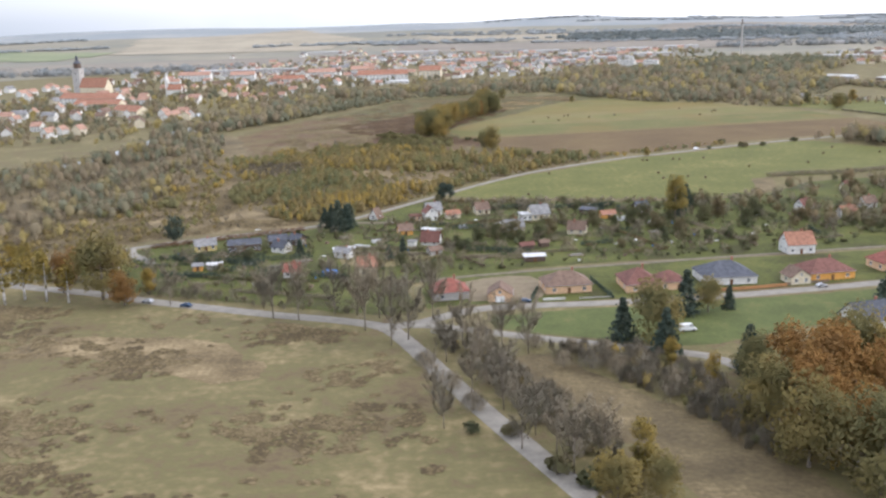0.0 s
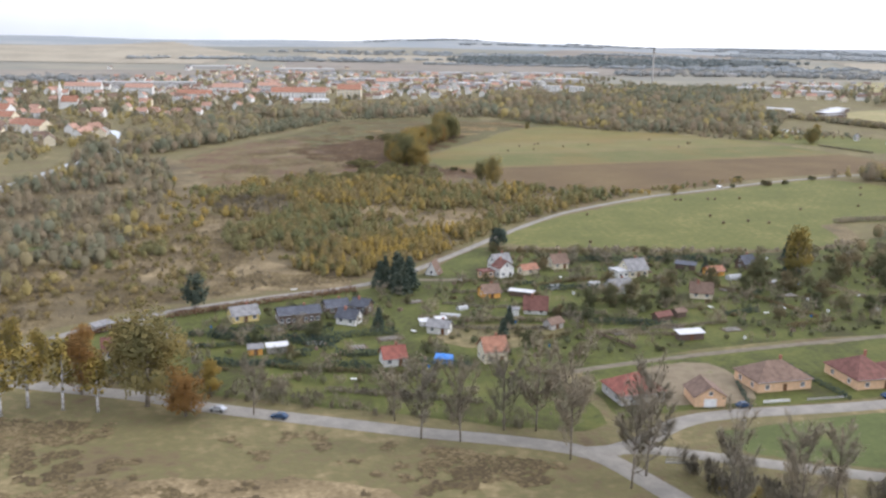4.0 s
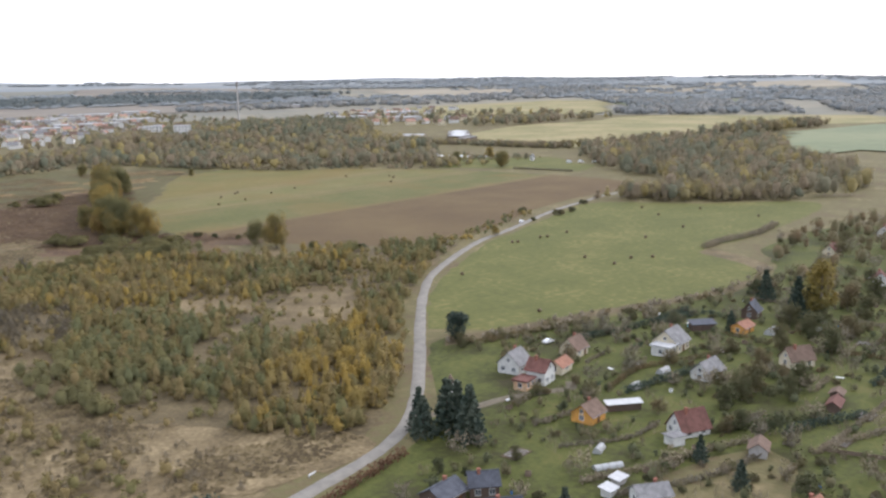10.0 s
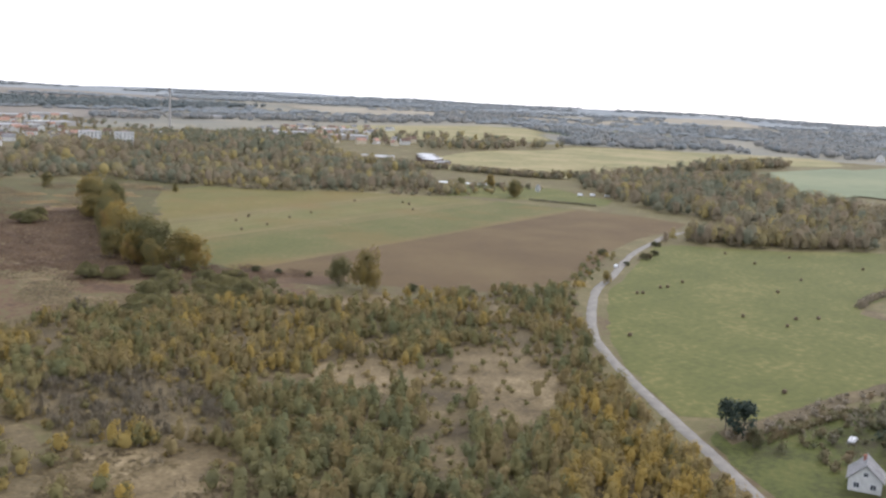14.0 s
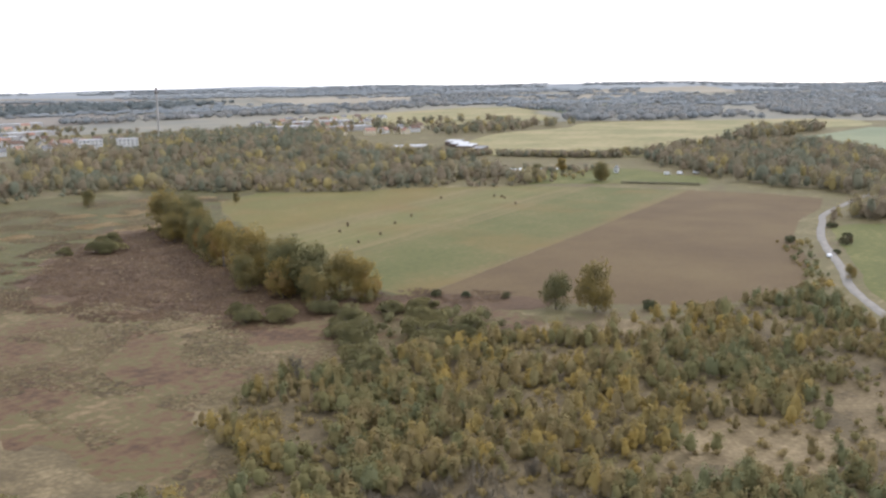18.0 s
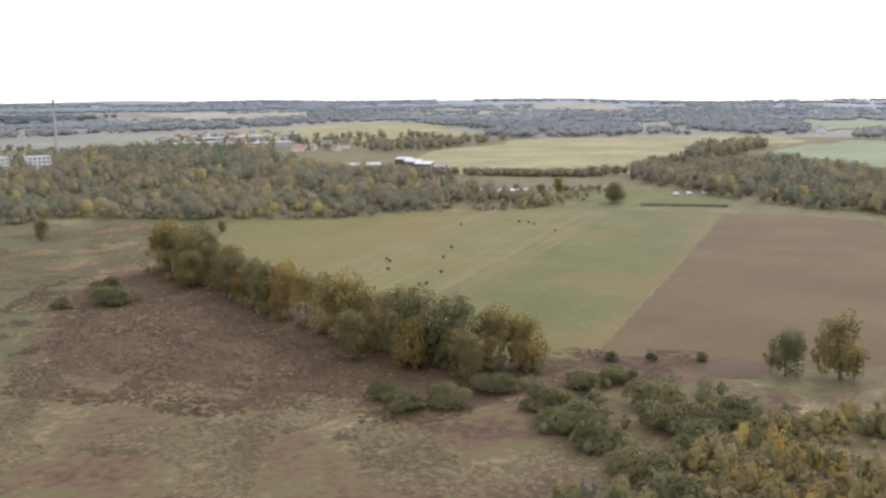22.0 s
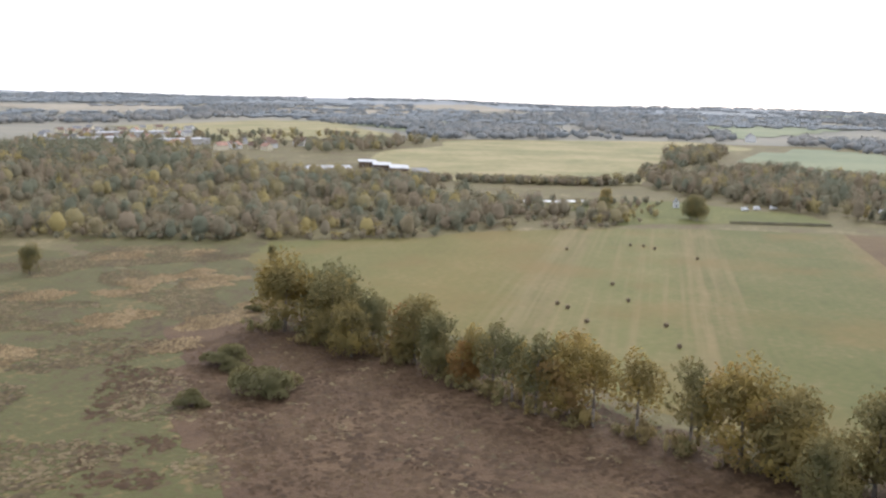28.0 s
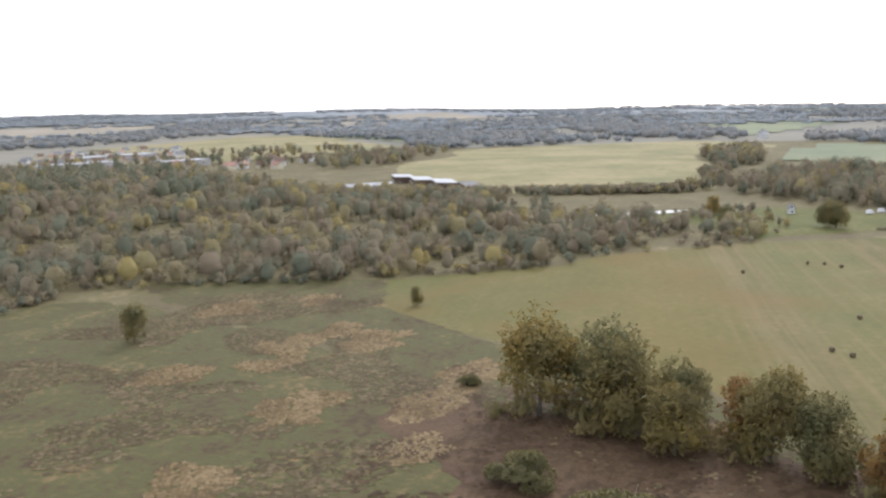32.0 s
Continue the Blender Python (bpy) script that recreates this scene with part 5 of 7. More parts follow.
def bean_rows(x, y, n, turn):
    """Short timber racks on dug soil."""
    root = thing("garden_bed", site(x, y, turn), "dug vegetable bed with timber row frames", "garden bed", "garden beds")
    part("soil", Shape().box(-n * 0.6 - 0.5, -2.2, 0, n * 0.6 + 0.5, 2.2, 0.18).mesh("soil", M_BED), root)
    bar = Shape().box(-0.12, -1.9, 0.18, 0.12, 1.9, 0.32).mesh("row_frame", M_CONCRETE)
    for i in range(n):
        part("row_frame", bar, root, "", pose((i - (n - 1) / 2) * 1.1, 0, 0))


for bx, by, bn, bt in ((-34, 334, 5, 15), (-44, 302, 6, 15), (-52, 296, 4, 15), (30, 304, 5, 10), (14, 300, 4, 10), (-62, 300, 5, 12), (60, 338, 4, 10), (44, 300, 5, 8), (76, 330, 4, 10)):
    bean_rows(bx, by, bn, bt)


def hedge(name, pts, w, h, mat, label, size=0.45):
    s = Shape()
    rng = random.Random(int(pts[0][0] * 7 + pts[0][1] + 1000))
    line = smooth_line(pts, 1.0)
    for q in line:
        q = q * PLAN
        for _ in range(int(8 + 12 * w)):
            leaf_cards(s, rng, Vector((q.x + rng.uniform(-w, w) / 2, q.y + rng.uniform(-w, w) / 2, rng.uniform(0.1, h))), 0.25, 1, size)
    ob = new(name, s.mesh(name, mat))
    return tagged(ob, label, "hedge", "garden hedges")


L_RUSSET = leaf_material("dark_russet_hedge_leaves", [(0.25, (0.115, 0.068, 0.045)), (0.5, (0.16, 0.09, 0.055)), (0.75, (0.2, 0.118, 0.065))], 0.3, 0.2)
HEDGES = [([(-99, 325), (-71, 338), (-50, 346.5)], 2.4, 2.0, L_RUSSET, "russet hedge along the country road"), ([(-120, 309), (-107, 320)], 2.2, 1.8, L_RUSSET, "russet hedge along the country road"),
          ([(-92, 309), (-70, 312), (-58, 309)], 1.5, 1.8, L_CONIFER, "dark green hedge in the gardens"), ([(-60, 303), (-42, 306)], 2.0, 2.2, L_CONIFER, "dark green hedge in the gardens"), ([(-34, 318), (-18, 314), (-8, 313), (2, 311)], 1.8, 1.5, L_GREY, "brown clipped hedge in the gardens"),
          ([(-26, 331), (-14, 326), (-4, 327)], 1.0, 1.0, L_GREY, "brown clipped hedge in the gardens"), ([(0, 318), (12, 313), (24, 309)], 1.6, 1.4, L_GARDEN, "olive clipped hedge in the gardens"), ([(4, 347), (20, 352), (34, 349), (48, 347)], 1.4, 1.4, L_GARDEN, "olive clipped hedge in the gardens"),
          ([(24, 378), (44, 376), (70, 378)], 1.8, 2.2, L_CONIFER, "tall dark green hedge along the meadow"), ([(-70, 283), (-55, 279), (-36, 276)], 1.6, 1.3, L_GARDEN, "olive clipped hedge in the gardens"), ([(6, 300), (22, 302), (45, 306)], 1.2, 1.2, L_GREY, "brown clipped hedge in the gardens"),
          ([(47, 251), (44, 270)], 1.0, 1.6, L_CONIFER, "clipped green hedge beside a house"), ([(25, 252), (27.5, 262)], 0.9, 1.3, L_CONIFER, "clipped green hedge beside a house"), ([(-95, 300), (-84, 300), (-74, 303)], 1.2, 1.3, L_CONIFER, "dark green hedge in the gardens"),
          ([(58, 342), (66, 325), (72, 308)], 1.4, 1.3, L_GARDEN, "olive clipped hedge in the gardens"), ([(92, 340), (98, 322), (104, 306)], 1.6, 1.6, L_GREY, "brown clipped hedge in the gardens"), ([(-60, 268), (-44, 263), (-30, 258)], 2.0, 1.5, L_GREY, "brown leafless hedge beside the road"), ([(152, 434), (168, 437), (190, 438), (215, 446)], 4.0, 2.6, L_GREY, "brown hedge along the meadow"), ([(296, 700), (303, 680), (310, 660)], 3.0, 1.6, L_GREY, "dark hedge at a field corner"),
          ([(-69, 304), (-56, 300)], 2.2, 2.1, L_CONIFER, 'clipped dark green hedge between garden plots'),
          ([(-87, 307), (-78.5, 304), (-70, 301.5)], 2.2, 2.1, L_CONIFER, 'clipped dark green hedge between garden plots'),
          ([(-70.5, 293.3), (-64, 291.3)], 2.2, 2.1, L_CONIFER, 'clipped dark green hedge between garden plots'),
          ([(-60, 283.7), (-51, 281)], 2.2, 2.1, L_CONIFER, 'clipped dark green hedge between garden plots'),
          ([(-57, 291), (-49, 289)], 2.2, 2.1, L_CONIFER, 'clipped dark green hedge between garden plots'),
          ([(-72, 285), (-66, 283)], 2.2, 2.1, L_CONIFER, 'clipped dark green hedge between garden plots'),
          ([(52, 375), (68, 374)], 2.2, 2.1, L_CONIFER, 'clipped dark green hedge between garden plots'),
          ([(9.5, 308.5), (20, 307), (30, 304)], 2.2, 2.1, L_CONIFER, 'clipped dark green hedge between garden plots'),
          ([(-67.5, 300.9), (-58, 296)], 2.2, 2.1, L_CONIFER, 'clipped dark green hedge between garden plots'),
          ([(-85.5, 288), (-73, 285)], 2.2, 2.1, L_CONIFER, 'clipped dark green hedge between garden plots'),
          ([(5, 343), (30, 343)], 2.2, 2.1, L_CONIFER, 'clipped dark green hedge between garden plots'),
          ([(-38, 281.5), (-28, 279)], 2.2, 2.1, L_CONIFER, 'clipped dark green hedge between garden plots'),
          ([(-33, 311), (-17, 306), (-1, 305.6)], 1.8, 1.3, L_GREY, 'brown leafless hedge between garden plots'),
          ([(9.4, 300.4), (25.7, 297.4)], 1.8, 1.3, L_GREY, 'brown leafless hedge between garden plots'),
          ([(-22, 342), (-5, 341.4)], 1.8, 1.3, L_GREY, 'brown leafless hedge between garden plots'),
          ([(2.5, 316.4), (15.5, 317.5)], 1.8, 1.3, L_GREY, 'brown leafless hedge between garden plots'),
          ([(-15.5, 275.7), (-8, 271.4)], 1.8, 1.3, L_GREY, 'brown leafless hedge between garden plots'),
          ([(5, 391.7), (37, 389)], 2.0, 1.8, L_GARDEN, 'olive hedge between garden plots'),
          ([(60, 300), (74, 304)], 2.0, 1.8, L_GARDEN, 'olive hedge between garden plots'),
          ([(20, 330), (30, 328)], 2.0, 1.8, L_GARDEN, 'olive hedge between garden plots')]
for pts, hw, hh, hm, hl in HEDGES:
    hedge("hedge", pts, hw, hh, hm, hl)


def fence(pts, h, label, mat):
    root = thing("fence", site(pts[0][0], pts[0][1]), label, "fence", "fences")
    pts = [(p[0] * PLAN, p[1] * PLAN) for p in pts]
    o = Vector((pts[0][0], pts[0][1], 0))
    post = Shape().box(-0.06, -0.06, -0.1, 0.06, 0.06, h + 0.1).mesh("post", mat)
    for a, b in zip(pts, pts[1:]):
        a, b = Vector((*a, 0)) - o, Vector((*b, 0)) - o
        n = max(2, int((b - a).length / 2.5))
        ang = math.degrees(math.atan2(b.y - a.y, b.x - a.x))
        for i in range(n):
            part("post", post, root, "", Matrix.Translation(a.lerp(b, i / n)))
        ln = (b - a).length
        for z in (0.3, h - 0.15):
            part("rail", Shape().box(0, -0.03, z, ln, 0.03, z + 0.12).mesh("rail", mat), root, "", Matrix.Translation(a) @ pose(0, 0, 0, 0, 0, ang))
        part("infill", Shape().box(0, -0.015, 0.12, ln, 0.015, h - 0.02).mesh("infill", mat), root, "", Matrix.Translation(a) @ pose(0, 0.04, 0, 0, 0, ang))


fence([(74, 254.5), (88, 256.5), (97, 258)], 1.3, "orange timber fence along the street", plain("orange_timber", (0.42, 0.22, 0.10)))
fence([(28, 251), (34, 251.3)], 1.0, "white fence along the street", W_WHITE)
fence([(38, 251.6), (47, 252)], 0.7, "low grey wall along the street", W_GREY)
fence([(8, 300), (14, 288)], 1.1, "weathered timber fence in a garden", M_TIMBER)
fence([(97, 259), (110, 261)], 1.2, "brown timber fence along the street", M_TIMBER)


def vehicle(name, x, y, turn, length, width, height, paint, van, label):
    root = thing(name, site(x, y, turn, 0.16), label, "van" if van else "car", "vehicles")
    L, W, H = length / 2, width / 2, height
    prof = [(-L, 0.35), (L, 0.35), (L, 0.75), (L * 0.72, 0.95), (L * 0.45, H), (-L, H)] if van else [(-L, 0.35), (L, 0.35), (L, 0.72), (L * 0.5, 0.88), (L * 0.22, H), (-L * 0.5, H), (-L * 0.85, 0.92), (-L, 0.88)]
    n = len(prof)
    s = Shape().add([(a, -W * (0.86 if b > 1 else 1), b) for a, b in prof] + [(a, W * (0.86 if b > 1 else 1), b) for a, b in prof], [tuple(range(n)), tuple(range(2 * n - 1, n - 1, -1))] + [(i, n + i, n + (i + 1) % n, (i + 1) % n) for i in range(n)])
    part("body", s.mesh("body", paint), root)
    gl = Shape()
    z0, z1 = (1.15, H - 0.18) if van else (0.92, H - 0.08)
    x0, x1 = (L * 0.15, L * 0.5) if van else (-L * 0.55, L * 0.25)
    for sg in (-1, 1):
        gl.box(x0, sg * W * 0.9 - 0.02, z0, x1, sg * W * 0.9 + 0.02, z1)
    part("side_glass", gl.mesh("side_glass", M_GLASS), root)
    px = L * 0.58 if van else L * 0.36
    part("windscreen", Shape().box(px - 0.1, -W * 0.75, 0.95, px, W * 0.75, z1 - 0.05).mesh("windscreen", M_GLASS), root)
    tyre = Shape().tube((0, -0.1, 0), (0, 0.1, 0), 0.33, 0.33, 12).mesh("wheel", M_BLACK)
    for wx in (-L * 0.62, L * 0.62):
        for sg in (-1, 1):
            part("wheel", tyre, root, "", pose(wx, sg * (W - 0.05), 0.33))
    for sg in (-1, 1):
        part("headlight", Shape().box(L - 0.05, sg * W * 0.7 - 0.15, 0.55, L + 0.02, sg * W * 0.7 + 0.15, 0.7).mesh("headlight", M_FRAME), root)


P_WHITE, P_SILVER, P_BLUE = plain("white_car_paint", (0.78, 0.78, 0.77), 0.03, 0.25), plain("silver_car_paint", (0.46, 0.47, 0.48), 0.04, 0.25, metal=0.4), plain("dark_blue_car_paint", (0.03, 0.055, 0.10), 0.04, 0.25)
vehicle("van", 60, 222.5, 5, 5.4, 2.0, 2.3, P_WHITE, True, "white panel van on the village green")
vehicle("car", -82, 259.6, 158, 4.2, 1.75, 1.45, P_SILVER, False, "silver car on the road")
vehicle("car", -70, 254.6, 158, 4.3, 1.75, 1.45, P_BLUE, False, "dark blue car on the road")
vehicle("car", 23, 249.5, 3, 4.2, 1.75, 1.45, P_BLUE, False, "dark car parked beside a garage")
vehicle("car", 106, 256.2, 8, 4.2, 1.75, 1.45, P_SILVER, False, "silver car parked in the street")
vehicle("car", 143, 526, 30, 4.2, 1.75, 1.45, P_WHITE, False, "white car on the country road")
vehicle("car", 19, 380.8, 10, 4.2, 1.75, 1.4, P_WHITE, False, "white car parked beside a garden house")
vehicle("car", 56, 251.0, 4, 4.0, 1.75, 1.4, P_BLUE, False, "dark car parked in the street")
vehicle("car", 78, 343, 30, 4.2, 1.75, 1.45, P_SILVER, False, "silver car parked in a garden")
for cx, cy in ((350, 702), (357, 697), (364, 690), (383, 634), (376, 640)):
    vehicle("van", cx, cy, -40, 5.0, 2.0, 2.4, P_WHITE, True, "white van parked by the trees")

# bales
bale_s = Shape()
NB = 14
for k, (bx, br) in enumerate(((-0.6, 0.58), (-0.5, 0.68), (0.5, 0.68), (0.6, 0.58))):
    bale_s.v += [(bx, br * math.cos(6.2832 * i / NB), br * math.sin(6.2832 * i / NB) + 0.66) for i in range(NB)]
bale_s.f = [(j * NB + i, j * NB + (i + 1) % NB, (j + 1) * NB + (i + 1) % NB, (j + 1) * NB + i) for j in range(3) for i in range(NB)] + [tuple(range(NB - 1, -1, -1)), tuple(range(3 * NB, 4 * NB))]
BALE = bale_s.mesh("hay_bale", M_STRAWBALE)
rb = random.Random(5)
for bx, by in ((105, 451), (138, 493), (122, 492), (125, 491), (106, 491), (54, 458), (39, 405), (116, 439), (123, 435), (104, 436), (152, 463), (183, 469), (202, 498), (231, 465), (108, 490), (231, 497), (215, 519), (98.5, 716), (95, 712), (82.3, 703), (132, 710), (111.5, 700), (87.5, 684.5), (69, 677.5), (187.5, 742), (191, 696), (209, 724), (209, 719), (205, 714)):
    b = new("hay_bale", BALE)
    b.matrix_basis = site(bx, by, rb.uniform(0, 180), 0.06)
    tagged(b, "dark weathered round hay bale on grass", "hay bale", "hay bales")

# ---- airfield buildings, town and far landmarks ----
for hx, hy, hl in ((446, 946, 40), (462, 968, 36), (480, 990, 30)):
    house(hx, hy, hl * 0.8, 13, 4.6, 0.5, 30, "shed", W_BROWN, R_WHITE, "long dark-walled hangar with a low white roof", "hangar", "airfield buildings", 6, 1, True, False, False, "hangar", size=1.28)
house(412, 982, 30, 12, 4.5, 1.4, -48, "gable", W_GREY, R_WHITE, "long low shed with a white roof", "shed", "airfield buildings", 4, 1, True, False, False, "shed", size=1.28)
house(437, 925, 34, 10, 3.6, 1.0, 30, "flat", W_BROWN, R_GREY, "low dark annexe of a hangar", "annexe", "airfield buildings", 4, 1, True, False, size=1.28)
house(301, 797, 9, 6, 3, 2.2, 20, "gable", W_WHITE, R_GREY, "small white house among riverside trees", "house", "riverside houses", size=1.2)
house(345, 735, 3, 3, 3.2, 2.2, 20, "gable", W_WHITE, R_GREY, "small white chapel-like hut in the grass", "hut", "riverside houses", 1, 1, True, False, size=1.2)
house(1110, 800, 16, 10, 7, 4.5, 20, "gable", W_WHITE, R_GREY, "white farmhouse among distant woods", "farmhouse", "far buildings", 4, 2, size=1.28)
house(590, 690, 14, 8, 3, 2.6, 20, "gable", W_CREAM, R_ORANGE, "orange-roofed barn among trees", "barn", "far buildings", 2, size=1.28)


# town roofs: orange muted in the base colour to imitate haze
R_TOWN = roof_tiles("haze_muted_orange_tiles", (0.37, 0.225, 0.165))


def big_block(x, y, w, d, storeys, turn, wall, roof, kind, label, bays, category="building"):
    root = thing("town_building", site(x, y, turn), label, category, "large town buildings")
    w, d, h = w * PLAN, d * PLAN, storeys * 3.6
    rh = d * 0.32 if kind != "flat" else 0
    part("wall", walls_mesh(w, d, h, rh, kind, wall), root)
    part("roof", roof_mesh(w, d, h, rh, kind, roof, 0.4), root)
    for st in range(storeys):
        for i in range(bays):
            px = (i + 0.5) / bays * w - w / 2
            window(root, px, -d / 2 - 0.04, 1.9 + st * 3.6, 0, 1.9, 1.25)
    return root


big_block(-60, 1145, 58, 16, 3, 2, W_WHITE, R_ORANGE, "gable", "long white school with an orange roof", 14)
big_block(-4, 1155, 26, 16, 4, -8, W_CREAM, R_ORANGE, "gable", "cream school wing with an orange roof", 6)
big_block(-52, 1108, 46, 20, 1, 2, W_WHITE, R_WHITE, "flat", "low white hall with a flat roof", 8)
big_block(236, 1195, 20, 11, 5, -20, W_WHITE, R_WHITE, "flat", "white apartment block with flat roof", 6)
big_block(262, 1178, 17, 11, 5, -20, W_WHITE, R_WHITE, "flat", "white apartment block with flat roof", 5)
big_block(-318, 905, 60, 14, 3, -16, W_WHITE, R_ORANGE, "gable", "long white town hall with an orange roof", 14)
big_block(-300, 872, 46, 12, 2, -16, W_CREAM, R_ORANGE, "gable", "long cream house with an orange roof", 10)
big_block(-170, 1150, 36, 13, 2, 4, W_WHITE, R_ORANGE, "gable", "long white house with an orange roof", 12)
big_block(-250, 1330, 130, 14, 3, 8, W_GREY, R_WHITE, "flat", "long white apartment slab with flat roof", 22)
big_block(-250, 800, 34, 12, 2, -40, W_CREAM, R_ORANGE, "gable", "cream terrace with an orange roof", 8)
for tx, ty, tw, tt in ((-300, 1232, 40, -4), (-236, 1212, 30, -2), (-140, 1226, 34, 3), (-96, 1266, 22, 6), (60, 1390, 30, 2)):
    big_block(tx, ty, tw, 13, 3, tt, W_WHITE, R_TOWN, "gable", "terrace of pale town houses with an orange roof", 10)
for fx, fy, fw, ft in ((193, 1767, 70, 3), (240, 1640, 60, 5), (355, 1773, 80, -4), (300, 1690, 46, 2), (460, 1820, 60, -6), (730, 1826, 70, -12), (655, 1420, 40, -15), (700, 1405, 54, -15), (350, 1560, 60, 6), (104, 2700, 150, 2), (-90, 2560, 60, 3), (610, 1270, 46, -20), (180, 1420, 60, 4), (260, 1480, 80, -6), (20, 1520, 70, 3), (120, 1560, 60, 5), (380, 1330, 60, -15), (-220, 1980, 90, 4), (-40, 1880, 100, 4), (560, 1350, 70, -20)):
    big_block(fx, fy, fw, 22, 2, ft, W_GREY, R_WHITE, "flat", "long white-roofed works building", 0, "factory")

# church
church = thing("church", site(-372, 1026, -16), "stone town church with a tall square tower", "church")
church.scale = (PLAN, PLAN, PLAN)
part("nave", walls_mesh(30, 14, 11, 9, "gable", W_CREAM), church, "", pose(20, 0, 0))
part("nave_roof", roof_mesh(30, 14, 11, 9, "gable", R_ORANGE), church, "", pose(20, 0, 0))
part("tower", Shape().box(-4.2, -4.2, 0, 4.2, 4.2, 29).box(-4.7, -4.7, 29, 4.7, 4.7, 30).mesh("tower", W_GREY), church)
part("gallery", Shape().tube((0, 0, 30), (0, 0, 35), 3.8, 3.6, 8).mesh("gallery", W_BROWN), church)
part("spire", Shape().tube((0, 0, 35), (0, 0, 37.5), 4.3, 2.2, 8).tube((0, 0, 37.5), (0, 0, 39.5), 1.4, 1.2, 8).tube((0, 0, 39.5), (0, 0, 44), 1.7, 0.1, 8).mesh("spire", R_SLATE), church)
for zz in (10, 18, 25):
    for k in range(4):
        window(church, 4.23 * math.sin(k * math.pi / 2), -4.23 * math.cos(k * math.pi / 2), zz, k * math.pi / 2, 1.1, 1.9)
small_church = thing("chapel", site(-268, 1010), "small white chapel with a pointed turret", "chapel")
small_church.scale = (PLAN, PLAN, PLAN)
part("nave", walls_mesh(14, 8, 7, 5, "gable", W_WHITE), small_church)
part("nave_roof", roof_mesh(14, 8, 7, 5, "gable", R_ORANGE), small_church)
part("turret", Shape().box(-9.5, -1.8, 0, -6.9, 1.8, 16).tube((-8.2, 0, 16), (-8.2, 0, 25), 2.4, 0.1, 8).mesh("turret", W_WHITE), small_church)
# chimney
stack = thing("factory_chimney", site(450, 1432), "tall slim pale factory chimney with dark top", "chimney")
stack.scale = (PLAN, PLAN, PLAN)
part("shaft", Shape().tube((0, 0, 0), (0, 0, 52), 1.5, 0.95, 14).mesh("shaft", W_GREY), stack)
part("cap", Shape().tube((0, 0, 52), (0, 0, 55.5), 1.1, 1.1, 14).mesh("cap", W_BROWN), stack)
part("platform", Shape().tube((0, 0, 49.5), (0, 0, 50.2), 2.7, 2.7, 14).mesh("platform", W_BROWN), stack)

# town houses
TOWN = [([(-262, 640), (-200, 700), (-190, 800), (-140, 960), (-60, 1080), (-100, 1240), (-420, 1240), (-520, 1100), (-420, 860), (-330, 690)], 118, (0.72, 0.2, 0.08)),
        ([(-100, 1180), (60, 1130), (150, 1240), (330, 1290), (420, 1420), (180, 1500), (-160, 1420), (-420, 1420), (-420, 1260)], 78, (0.35, 0.25, 0.4)),
        ([(30, 1170), (140, 1170), (270, 1280), (330, 1400), (290, 1590), (70, 1560), (-20, 1400)], 76, (0.3, 0.25, 0.45)),
        ([(-420, 1900), (-150, 1850), (60, 2000), (-180, 2080)], 14, (0.5, 0.3, 0.2)),
        ([(420, 1260), (560, 1150), (720, 1180), (620, 1300)], 18, (0.2, 0.3, 0.5))]
rh_ = random.Random(21)
TOWN_WALLS, TOWN_ROOFS = [W_WHITE, W_CREAM, W_WHITE, W_WHITE], [R_TOWN, R_BROWN, R_GREY]
TEMPL = {}
for poly, cnt, share in TOWN:
    for x, y in scatter(poly, cnt, rh_, 13):
        rk = rh_.choices(range(3), share)[0]
        key = (rh_.randrange(4), rk, rh_.randrange(3))
        if key not in TEMPL:
            w, d, h = ((11, 9, 5.2), (15, 9.5, 5.8), (9.5, 8.5, 4.2))[key[2]]
            TEMPL[key] = (walls_mesh(w, d, h, d * 0.42, "gable", TOWN_WALLS[key[0]]), roof_mesh(w, d, h, d * 0.42, "gable", TOWN_ROOFS[rk]), w, d, h)
        wm, rm, w, d, h = TEMPL[key]
        root = thing("town_house", site(x, y, rh_.choice((-16, 74, -10, 70, 10, 100)) + rh_.uniform(-8, 8)), ("pale town house with an orange tile roof", "pale town house with a brown roof", "pale town house with a grey roof")[rk], "house", "town houses")
        part("wall", wm, root)
        part("roof", rm, root)
        if y < 1300:
            part("chimney", CHIMNEY_MESH, root, "", pose(w * 0.2, 0.3, h + d * 0.42))
        if y < 1000:
            for i in range(3):
                window(root, (i - 1) * w * 0.3, -d / 2 - 0.03, 1.8, 0)
                window(root, (i - 1) * w * 0.3, -d / 2 - 0.03, 4.2, 0)

